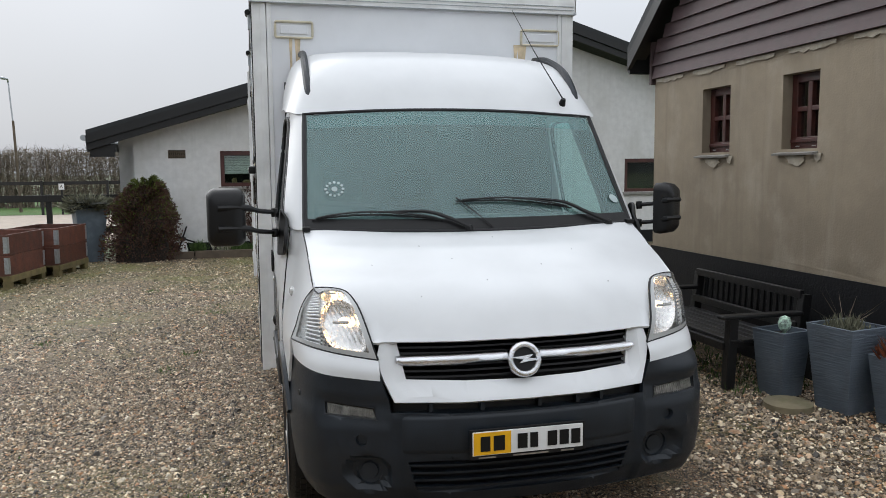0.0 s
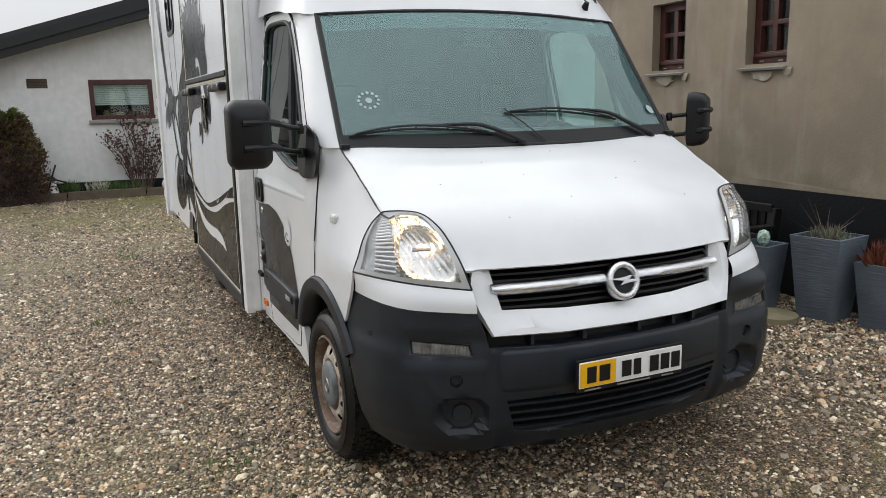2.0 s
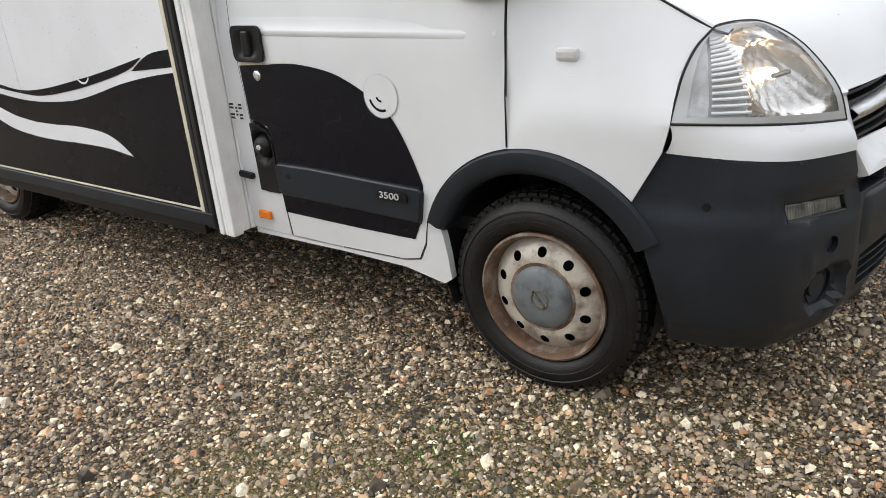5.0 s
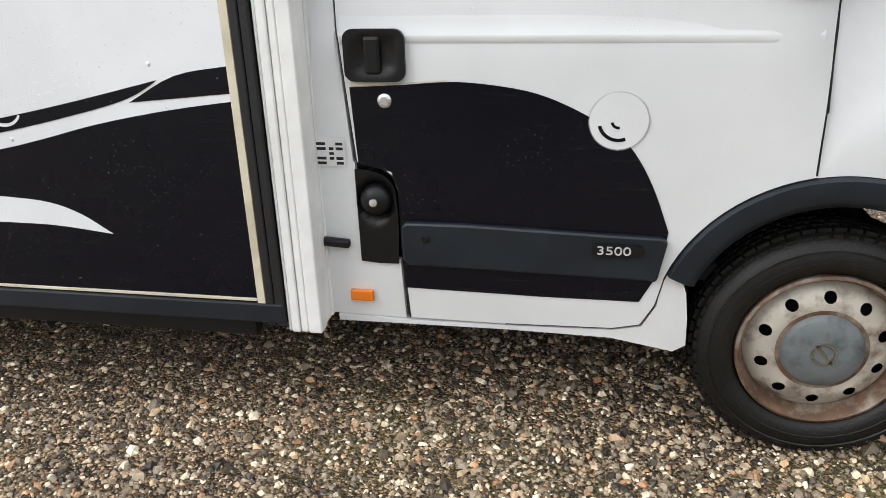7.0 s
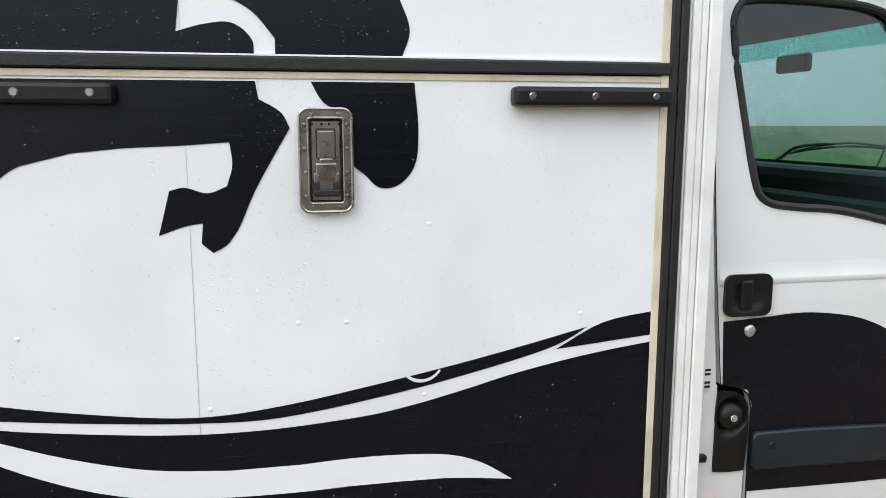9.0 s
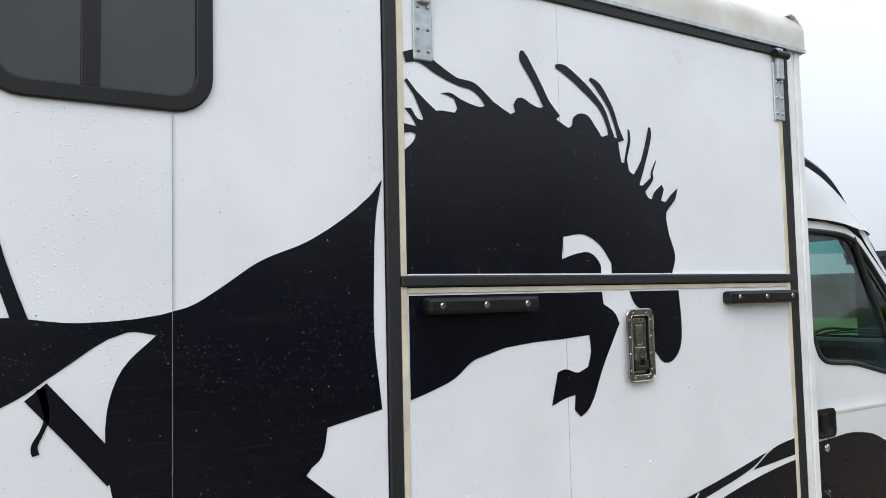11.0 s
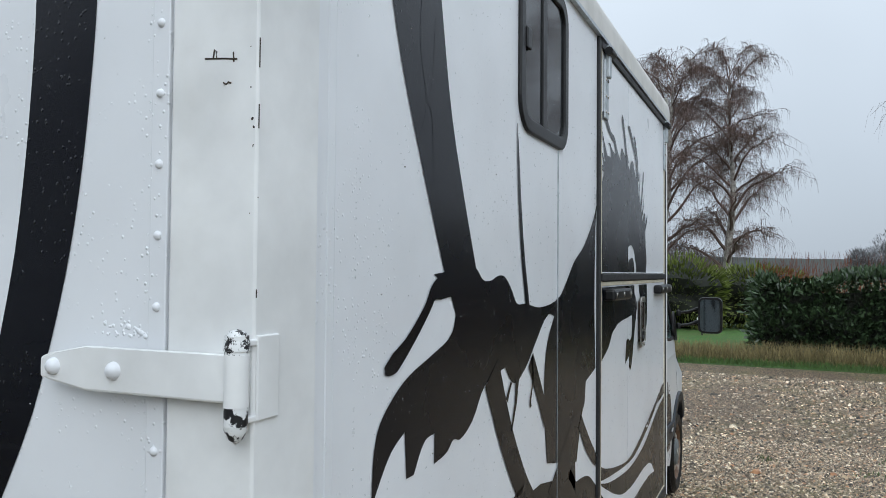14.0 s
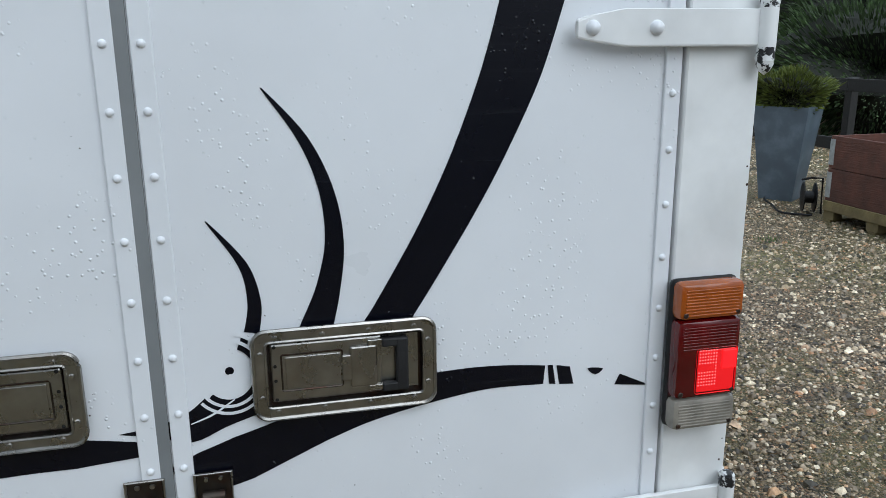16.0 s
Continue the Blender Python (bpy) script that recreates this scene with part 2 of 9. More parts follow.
M_ORANGE = mat("orange_lens", (0.8, 0.2, 0.012), 0.2, spec=0.6)
M_AMBER = mat("amber_lens", (0.3, 0.065, 0.004), 0.15, spec=0.7, vary=0.3, scale=14)
M_RED = mat("red_lens", (0.085, 0.0015, 0.002), 0.12, spec=0.6, vary=0.25, scale=12)
M_REDLIT = glow("lit_red_lens", (1.0, 0.12, 0.12), 1.0)
M_REDMID = glow("bright_red_lens", (1.0, 0.006, 0.01), 0.6)
M_REDDIM = glow("dim_red_lens", (0.8, 0.003, 0.006), 0.28)
M_LENSGREY = mat("clear_ribbed_lens", (0.24, 0.22, 0.185), 0.2, spec=0.6, vary=0.3, scale=20)
M_REPEAT = mat("frosted_clear_lens", (0.55, 0.55, 0.54), 0.15, spec=0.7)
M_PLATE = mat("white_plate_foil", (0.75, 0.75, 0.74), 0.35)
M_YELLOW = mat("yellow_plate_foil", (0.8, 0.42, 0.01), 0.35)
M_SEAT = mat("grey_seat_cloth", (0.022, 0.024, 0.027), 0.9, bump=0.2)
M_DASH = mat("grey_dashboard_plastic", (0.045, 0.05, 0.053), 0.7)
M_STICK = mat("pale_sticker_print", (0.42, 0.5, 0.5), 0.5)
M_TRIM = mat("black_painted_trim", (0.007, 0.0075, 0.008), 0.45, vary=0.2, bump=0.1)
# underbody parts, and painted shade behind grilles, rim holes, vent and windows
M_UNDERSHADE = mat("underbody_and_shade_black", (0.004, 0.004, 0.004), 0.8)
M_INSIDE = mat("cab_lining", (0.2, 0.2, 0.2), 0.9)

def rendered_wall(name, base, dark, pale, patchy, streaky, bump):
    """Painted render: broad damp and pale patches, rain streaks running down, and a fine sandy grain."""
    m = mat(name, base, 0.9, vary=0.07, scale=9, bump=bump, bump_scale=55)
    n, l = m.node_tree.nodes, m.node_tree.links
    b = n["Principled BSDF"]
    col = b.inputs["Base Color"].links[0].from_socket
    co = n.new("ShaderNodeTexCoord")
    for scale, lo, hi, tint, amt, rough in (((1, 1, 1), 0.42, 0.68, dark, patchy, 0.55), ((1.7, 1.7, 1.3), 0.5, 0.75, pale, patchy, 0.6), ((7, 7, 0.45), 0.5, 0.75, dark, streaky, 0.5), ((4, 4, 0.6), 0.55, 0.8, pale, streaky, 0.5)):
        mp = n.new("ShaderNodeMapping")
        mp.inputs["Scale"].default_value = scale
        mp.inputs["Location"].default_value = (scale[0] * 3.1, amt * 9, 0)
        l.new(co.outputs["Object"], mp.inputs[0])
        nz = n.new("ShaderNodeTexNoise")
        nz.inputs["Scale"].default_value, nz.inputs["Detail"].default_value, nz.inputs["Roughness"].default_value = 1.3, 5, rough
        l.new(mp.outputs[0], nz.inputs["Vector"])
        r = n.new("ShaderNodeMapRange")
        r.interpolation_type = "SMOOTHSTEP"
        r.inputs[1].default_value, r.inputs[2].default_value, r.inputs[4].default_value = lo, hi, amt
        l.new(nz.outputs[0], r.inputs[0])
        mx = n.new("ShaderNodeMix")
        mx.data_type = "RGBA"
        l.new(r.outputs[0], mx.inputs[0])
        l.new(col, mx.inputs[6])
        mx.inputs[7].default_value = (*tint, 1)
        col = mx.outputs[2]
    l.new(col, b.inputs["Base Color"])
    return m


M_WALLW = rendered_wall("white_rendered_wall", (0.66, 0.66, 0.65), (0.52, 0.52, 0.49), (0.7, 0.7, 0.69), 0.5, 0.3, 0.2)
M_WALLT = rendered_wall("taupe_rendered_wall", (0.275, 0.228, 0.165), (0.2, 0.165, 0.12), (0.37, 0.32, 0.25), 0.65, 0.5, 0.16)
M_PALER = mat("pale_render_repair", (0.4, 0.36, 0.29), 0.9, vary=0.2, scale=12, bump=0.3, bump_scale=40, stain=(0.28, 0.235, 0.17), stain_amt=0.8, stain_scale=9)
M_PLINTH = mat("black_tarred_plinth", (0.005, 0.0055, 0.007), 0.6, spec=0.3, vary=0.2, bump=0.3, bump_scale=40)
M_CLAD = mat("dark_purple_brown_boards", (0.068, 0.043, 0.044), 0.6, vary=0.25, scale=5, bump=0.3, bump_scale=25, bump_stretch=(1, 0.1, 1), objvar=0.15)
M_ROOF = mat("dark_roof_felt", (0.02, 0.023, 0.025), 0.7, vary=0.2, bump=0.3)
M_WINRED = mat("dark_red_window_paint", (0.062, 0.017, 0.013), 0.42, vary=0.3, scale=12, stain=(0.03, 0.012, 0.01), stain_amt=0.6, stain_scale=8)
M_CURTAIN = mat("grey_white_curtain", (0.42, 0.42, 0.43), 0.9)
M_BLIND = mat("pale_blind", (0.6, 0.64, 0.62), 0.8)
M_SILL = mat("grey_concrete_sill", (0.25, 0.24, 0.22), 0.85, bump=0.3)
M_POT = mat("blue_grey_ribbed_planter", (0.1, 0.125, 0.155), 0.5, vary=0.15, scale=5, bump=0.9, bump_scale=26, bump_stretch=(0.25, 0.25, 3), stain=(0.22, 0.25, 0.28), stain_amt=0.4, stain_scale=3)
M_POTPL = mat("blue_grey_plain_planter", (0.1, 0.13, 0.16), 0.45, vary=0.2, scale=4, stain=(0.2, 0.24, 0.28), stain_amt=0.5, stain_scale=4)
M_BENCH = mat("black_stained_wood", (0.0045, 0.0045, 0.005), 0.45, vary=0.3, bump=0.3, bump_scale=30)
M_COLLAR = mat("red_brown_pallet_collar", (0.1, 0.036, 0.023), 0.6, vary=0.4, scale=7, bump=0.6, bump_scale=40, bump_stretch=(0.15, 0.15, 2), objvar=0.3, stain=(0.045, 0.02, 0.016), stain_amt=0.6, stain_scale=3)
M_PALLET = mat("mossy_pallet_wood", (0.16, 0.125, 0.055), 0.85, vary=0.3, bump=0.5, bump_scale=30, stain=(0.06, 0.08, 0.02), stain_amt=0.6, stain_scale=5, objvar=0.2)
M_SOIL = mat("dark_soil", (0.02, 0.015, 0.01), 0.95, vary=0.4, scale=20, bump=1.0, bump_scale=50)
M_FENCE = mat("dark_stained_fence", (0.014, 0.013, 0.012), 0.7, vary=0.2, bump=0.3)
M_SAND = mat("riding_arena_sand", (0.4, 0.34, 0.28), 0.95, vary=0.15, scale=3, bump=0.5, bump_scale=30)
M_GRASS = mat("lawn_grass", (0.055, 0.125, 0.02), 0.95, vary=0.3, scale=6, bump=0.8, bump_scale=60, stain=(0.11, 0.1, 0.03), stain_amt=0.6, stain_scale=0.8)
M_FIELD = mat("far_field", (0.09, 0.11, 0.05), 0.95, vary=0.2, scale=0.2, stain=(0.1, 0.075, 0.05), stain_amt=0.5, stain_scale=0.02)
M_STONE = mat("worn_stone_disc", (0.19, 0.16, 0.1), 0.9, vary=0.2, bump=0.6, bump_scale=30, stain=(0.08, 0.1, 0.03), stain_amt=0.4, stain_scale=8)
M_EDGE = mat("weathered_timber_edging", (0.11, 0.085, 0.06), 0.85, vary=0.25, bump=0.5)
M_STATUE = mat("white_plaster", (0.7, 0.7, 0.7), 0.7)
M_ORANGEP = mat("faded_orange_paint", (0.5, 0.09, 0.02), 0.55, vary=0.3, scale=6, stain=(0.15, 0.05, 0.02), stain_amt=0.6, stain_scale=6)
M_BARKW = mat("birch_bark", (0.36, 0.33, 0.3), 0.85, vary=0.3, scale=4, stain=(0.03, 0.025, 0.02), stain_amt=0.95, stain_scale=6, bump=0.5)
M_TWIG = mat("birch_twigs", (0.12, 0.078, 0.066), 0.9, vary=0.3, island=0.3)
M_TWIG2 = mat("bare_hedge_twigs", (0.15, 0.12, 0.09), 0.9, vary=0.3, island=0.35)
M_BROWN = mat("brown_withered_leaves", (0.085, 0.042, 0.03), 0.85, vary=0.3, island=0.5)
M_LAUREL = mat("dark_laurel_leaves", (0.042, 0.07, 0.03), 0.4, vary=0.3, island=0.5)
M_THUJA = mat("yellow_green_thuja", (0.2, 0.165, 0.016), 0.8, vary=0.35, island=0.5)
M_THUJA2 = mat("green_thuja", (0.1, 0.125, 0.02), 0.8, vary=0.35, island=0.5)
M_JUNI = mat("green_conifer_sprays", (0.04, 0.07, 0.02), 0.8, vary=0.35, island=0.5)
M_LAV = mat("grey_green_lavender", (0.15, 0.15, 0.1), 0.9, vary=0.3, island=0.4)
M_RUSTL = mat("rust_brown_fern", (0.13, 0.035, 0.012), 0.9, vary=0.3, island=0.4)
M_DRYGRASS = mat("dry_grass_blades", (0.2, 0.16, 0.07), 0.9, vary=0.3, island=0.4)
M_PALEBLADE = mat("pale_striped_blades", (0.4, 0.4, 0.3), 0.8, vary=0.2, island=0.3)
M_GREENGRASS = mat("green_grass_blades", (0.06, 0.11, 0.022), 0.8, vary=0.3, island=0.4)
M_FARWOOD = mat("far_bare_wood", (0.12, 0.115, 0.12), 1.0, vary=0.3, scale=0.5, island=0.2)


# ---- building helpers ----
def part(name, bm, material, parent=None, label="", smooth=False, angle=40):
    """Links a bmesh as one mesh object under a thing or part."""
    bmesh.ops.recalc_face_normals(bm, faces=bm.faces)
    me = bpy.data.meshes.new(name)
    bm.to_mesh(me)
    bm.free()
    me.materials.append(material)
    if smooth:
        me.shade_smooth()
        me.set_sharp_from_angle(angle=radians(angle))
    ob = new(name, me)
    if parent:
        ob.parent = parent
    if label:
        tagged(ob, label=label)
    return ob


def thing(name, label, category, group="", m=None, kind=""):
    ob = new(name)
    ob.empty_display_size = 0.2
    if m is not None:
        ob.matrix_basis = m
    return tagged(ob, label, category, group, kind)


def soft_edges(ob, width, seg=2, angle=30):
    md = ob.modifiers.new("rounded", "BEVEL")
    md.width, md.segments, md.limit_method, md.angle_limit = width, seg, "ANGLE", radians(angle)
    md.harden_normals = False
    return ob


def box(bm, x0, x1, y0, y1, z0, z1, bevel=0.0, m=None):
    r = bmesh.ops.create_cube(bm, size=1, matrix=Matrix.Translation(((x0 + x1) / 2, (y0 + y1) / 2, (z0 + z1) / 2)) @ Matrix.Diagonal((abs(x1 - x0), abs(y1 - y0), abs(z1 - z0), 1)))
    vs = r["verts"]
    if bevel:
        es = list({e for v in vs for e in v.link_edges})
        g = bmesh.ops.bevel(bm, geom=es, offset=bevel, segments=2, affect="EDGES", profile=0.5)
        vs = list({v for f in g["faces"] for v in f.verts} | {v for v in vs if v.is_valid})
    if m is not None:
        bmesh.ops.transform(bm, matrix=m, verts=[v for v in vs if v.is_valid])
    return bm


def cube(x0, x1, y0, y1, z0, z1, bevel=0.0, m=None):
    return box(bmesh.new(), x0, x1, y0, y1, z0, z1, bevel, m)


def smooth_line(pts, n=6, closed=False):
    """A Catmull-Rom line through the points."""
    p = [Vector(q) for q in pts]
    out = []
    k = len(p)
    for i in range(k if closed else k - 1):
        if closed:
            a, b, c, d = p[(i - 1) % k], p[i], p[(i + 1) % k], p[(i + 2) % k]
        else:
            a, b, c, d = p[max(i - 1, 0)], p[i], p[i + 1], p[min(i + 2, k - 1)]
        for j in range(n):
            t = j / n
            out.append(0.5 * ((2 * b) + (c - a) * t + (2 * a - 5 * b + 4 * c - d) * t * t + (3 * b - a - 3 * c + d) * t ** 3))
    if not closed:
        out.append(p[-1])
    return out


def tube(bm, pts, r, sides=8, caps=True):
    """A round bar along points; r is one radius or one for each point."""
    pts = [Vector(p) for p in pts]
    rs = r if isinstance(r, (list, tuple)) else [r] * len(pts)
    rings = []
    up = Vector((0.13, 0.07, 1)).normalized()
    for i, p in enumerate(pts):
        d = (pts[min(i + 1, len(pts) - 1)] - pts[max(i - 1, 0)]).normalized()
        s = d.cross(up)
        if s.length < 0.05:
            s = d.cross(Vector((1, 0, 0)))
        s.normalize()
        u = s.cross(d)
        rings.append([bm.verts.new(p + rs[i] * (math.cos(a) * s + math.sin(a) * u)) for a in (2 * math.pi * k / sides for k in range(sides))])
    for a, b in zip(rings, rings[1:]):
        for k in range(sides):
            bm.faces.new((a[k], a[(k + 1) % sides], b[(k + 1) % sides], b[k]))
    if caps:
        bm.faces.new(rings[0][::-1])
        bm.faces.new(rings[-1])
    return bm


def lathe(bm, profile, m=None, sides=32, close=False):
    """Turns (radius, height) points round the z axis."""
    m = m or Matrix()
    rings = []
    for r, h in profile:
        if r < 1e-5:
            rings.append([bm.verts.new(m @ Vector((0, 0, h)))])
        else:
            rings.append([bm.verts.new(m @ Vector((r * math.cos(2 * math.pi * k / sides), r * math.sin(2 * math.pi * k / sides), h))) for k in range(sides)])
    for a, b in zip(rings, rings[1:]):
        for k in range(sides):
            q = [a[k % len(a)], a[(k + 1) % len(a)], b[(k + 1) % len(b)], b[k % len(b)]]
            q = list(dict.fromkeys(q))
            if len(q) > 2:
                bm.faces.new(q)
    return bm


def inside(p, poly):
    x, y = p
    c = False
    for i in range(len(poly)):
        x1, y1 = poly[i][0], poly[i][1]
        x2, y2 = poly[i - 1][0], poly[i - 1][1]
        if (y1 > y) != (y2 > y) and x < (x2 - x1) * (y - y1) / (y2 - y1) + x1:
            c = not c
    return c


def sheet(outline, fn, step=0.05, holes=()):
    """A curved sheet: a flat outline with holes, filled with a grid and mapped by fn(u, v) to space."""
    vs, es = [], []
    for loop in (outline, *holes):
        k = len(vs)
        vs += [Vector((p[0], p[1])) for p in loop]
        es += [(k + i, k + (i + 1) % len(loop)) for i in range(len(loop))]
    us, ws = [p[0] for p in outline], [p[1] for p in outline]
    u = min(us) + step / 2
    while step and u < max(us):
        w = min(ws) + step / 2
        while w < max(ws):
            if inside((u, w), outline) and not any(inside((u, w), h) for h in holes):
                vs.append(Vector((u, w)))
            w += step
        u += step
    r = delaunay_2d_cdt(vs, es, [], 1, 1e-5)
    bm = bmesh.new()
    nv = [bm.verts.new(fn(p.x, p.y)) for p in r[0]]
    for tri in r[2]:
        c = sum((r[0][i] for i in tri), Vector((0, 0))) / len(tri)
        if inside(c, outline) and not any(inside(c, h) for h in holes):
            try:
                bm.faces.new([nv[i] for i in tri])
            except ValueError:
                pass
    for v in [v for v in bm.verts if not v.link_faces]:
        bm.verts.remove(v)
    return bm


def thick(bm, depth, ref=(0, 3, 1.2)):
    """Gives a sheet thickness: inwards, towards ref, for a negative depth, outwards for a positive one."""
    bmesh.ops.recalc_face_normals(bm, faces=bm.faces)
    ref = Vector(ref)
    if sum((f.calc_center_median() - ref).dot(f.normal) * f.calc_area() for f in bm.faces) < 0:
        bmesh.ops.reverse_faces(bm, faces=bm.faces)
    bm.normal_update()
    faces = list(bm.faces)
    edges = [e for e in bm.edges if e.is_boundary]
    twin = {v: bm.verts.new(v.co + v.normal * depth) for v in list(bm.verts)}
    for f in faces:
        bm.faces.new([twin[v] for v in reversed(f.verts)])
    for e in edges:
        a, b = e.verts
        bm.faces.new((a, b, twin[b], twin[a]))
    return bm


def grid(bm, rows):
    """Faces between rows of points of equal length."""
    vs = [[bm.verts.new(p) for p in row] for row in rows]
    for a, b in zip(vs, vs[1:]):
        for i in range(len(a) - 1):
            bm.faces.new((a[i], a[i + 1], b[i + 1], b[i]))
    return bm


def lerp_table(t, x):
    """Straight interpolation in a table of (x, value)."""
    if x <= t[0][0]:
        return t[0][1]
    for (a, va), (b, vb) in zip(t, t[1:]):
        if x <= b:
            k = (x - a) / (b - a)
            k = k * k * (3 - 2 * k) * 0.35 + k * 0.65
            return va + (vb - va) * k
    return t[-1][1]


# ---- the truck: shape of the cab ----
PLAN = smooth_line([(0, 0.02, 0), (0.3, 0.035, 0), (0.575, 0.095, 0), (0.75, 0.163, 0), (0.87, 0.237, 0), (0.935, 0.34, 0), (0.97, 0.46, 0), (0.99, 0.6, 0), (1.0, 0.8, 0)], 8)
ARC = [0.0]
for _a, _b in zip(PLAN, PLAN[1:]):
    ARC.append(ARC[-1] + (_b - _a).length)


def plan_at(s):
    a = min(abs(s), ARC[-1] - 1e-4)
    i = next(k for k in range(len(ARC) - 1) if ARC[k + 1] >= a)
    k = (a - ARC[i]) / (ARC[i + 1] - ARC[i])
    p = PLAN[i].lerp(PLAN[i + 1], k)
    d = (PLAN[i + 1] - PLAN[i]).normalized()
    n = Vector((d.y, -d.x, 0))
    if s < 0:
        p, n = Vector((-p.x, p.y, 0)), Vector((-n.x, n.y, 0))
    return p, n


def nose_y(x):
    return lerp_table([(p.x, p.y) for p in PLAN], abs(x))


def arc_at(x=None, y=None):
    for p, s in zip(PLAN, ARC):
        if (x is not None and p.x >= x) or (y is not None and p.y >= y):
            return s
    return ARC[-1]


def width_at(y):
    return lerp_table([(p.y, p.x) for p in PLAN], y)


def side_x(y, z):
    """Half width of the cab's flank."""
    tumble = lerp_table([(0.3, 0.02), (0.5, 0.006), (0.8, 0.0), (1.18, 0.0), (1.2, 0.006), (1.4, 0.02), (2.05, 0.1), (2.3, 0.16)], z)
    k = 0.41 + (0.25 - 0.41) * min(1, max(0, (y - 0.458) / 0.47))
    lean = k * max(0, z - 0.95)
    b = min(1, max(0, (y - 0.95) / 0.14))
    return width_at(y) - (1 - b) * max(lean, tumble) - b * tumble


ARCH_Y, ARCH_Z, ARCH_R = 0.945, 0.395, 0.45


def arch(a0, a1, r, n=14):
    """Points of the wheel opening from angle a0 to a1, in degrees; 0 points to the rear."""
    return [(ARCH_Y + r * math.cos(radians(a0 + (a1 - a0) * i / n)), ARCH_Z + r * math.sin(radians(a0 + (a1 - a0) * i / n))) for i in range(n + 1)]


def flank(sign, off=0.0):
    return lambda y, z: Vector((sign * (side_x(y, z) + off), y, z))


truck = thing("horse_box_truck", "white horse box truck with black graphics, headlights lit, on gravel", "truck")

# bumper
BUMP_OFF = [(0.22, 0.09), (0.28, 0.05), (0.36, 0.015), (0.5, 0.0), (0.66, 0.0), (0.72, 0.012), (0.86, 0.02)]


def ease(x):
    x = min(1, max(0, x))
    return x * x * (3 - 2 * x)


def bumper_relief(a, z):
    """The moulding: a middle that lies deeper than the corners, a hollow round the blanked lamp and one round the fog lamp."""
    d = -0.016 * ease((0.6 - a) / 0.035) * ease((0.7 - z) / 0.02)
    u, v = (a - 0.705) / 0.115, (z - 0.425) / (0.098 if z < 0.425 else 0.085)
    d -= 0.034 * ease((1.0 - math.hypot(u, v)) / 0.3)
    u, v = (a - 0.77) / 0.165, (z - 0.69) / 0.05
    d -= 0.012 * ease((1.15 - max(abs(u), abs(v))) / 0.25)
    d += 0.009 * math.exp(-((a - 0.815 - 0.15 * (z - 0.53)) / 0.011) ** 2) * ease((z - 0.485) / 0.03) * ease((0.575 - z) / 0.03)
    return d


def bumper_map(off=0.0):
    def fn(s, z):
        p, n = plan_at(s)
        return p + n * (off - lerp_table(BUMP_OFF, z) + bumper_relief(abs(s), z)) + Vector((0, 0, z))
    return fn


S_PANEL, S_END = arc_at(x=0.575), arc_at(y=0.63)
_half = [(S_PANEL - 0.01, 0.69), (S_PANEL, 0.74), (S_PANEL + 0.035, 0.832), (arc_at(x=0.8), 0.845), (arc_at(y=0.5), 0.87), (arc_at(y=0.57), 0.865), (S_END, 0.785), (arc_at(y=0.58), 0.6), (arc_at(y=0.53), 0.4), (arc_at(y=0.51), 0.27), (arc_at(x=0.87), 0.25), (arc_at(x=0.6), 0.255)]
_out = _half + [(0.3, 0.26), (-0.3, 0.26)] + [(-s, z) for s, z in reversed(_half)]


def rounded_rect(u0, u1, v0, v1, r, n=4):
    out = []
    for cu, cv, a in ((u1 - r, v0 + r, -90), (u1 - r, v1 - r, 0), (u0 + r, v1 - r, 90), (u0 + r, v0 + r, 180)):
        out += [(cu + r * math.cos(radians(a + 90 * i / n)), cv + r * math.sin(radians(a + 90 * i / n))) for i in range(n + 1)]
    return out


def mirror_s(loop):
    return [(-u, v) for u, v in reversed(loop)]


def circle(u, v, r, n=20, ry=None):
    return [(u + r * math.cos(2 * math.pi * i / n), v + (ry or r) * math.sin(2 * math.pi * i / n)) for i in range(n)]


LOWER_GRILLE = [(-0.49, 0.33), (0.49, 0.33), (0.53, 0.47), (0.26, 0.475), (-0.26, 0.475), (-0.53, 0.47)]
SF0, SF1 = arc_at(x=0.64), arc_at(x=0.868)
FOG = [(SF0, 0.655), (SF1 - 0.01, 0.668), (SF1, 0.722), (SF0 + 0.015, 0.705)]
S_TOW, S_DUM = arc_at(x=0.70), arc_at(x=0.685)
_holes = [LOWER_GRILLE, FOG, mirror_s(FOG), circle(S_TOW, 0.57, 0.026), circle(-S_TOW, 0.57, 0.026), circle(S_DUM, 0.42, 0.056), circle(-S_DUM, 0.42, 0.056)]
M_SMOKE = mat("smoky_lens", (0.17, 0.165, 0.15), 0.2, spec=0.6, vary=0.5, scale=25)
bumper = part("bumper", thick(sheet(_out, bumper_map(), 0.02, _holes), -0.02), M_GREY, truck, "dark grey textured plastic bumper", True, 35)
soft_edges(bumper, 0.004)
# moulded step across the middle of the bumper and the ledge over it
bm = bmesh.new()
for z0, z1, o in ((0.5, 0.676, 0.008),):
    rows = []
    for z, oo in ((z0, -0.006), (z0 + 0.012, o - 0.003), (z0 + 0.03, o), (z1 - 0.02, o), (z1 - 0.006, o - 0.004), (z1, o - 0.014), (z1 + 0.004, -0.05)):
        rows.append([bumper_map(oo - (0.02 if abs(s) == 24 else 0.006 if abs(s) == 23 else 0))(s * 0.575 / 24, z) for s in range(-24, 25)])
    grid(bm, rows)
part("bumper_step", bm, M_GREY, bumper, smooth=True)
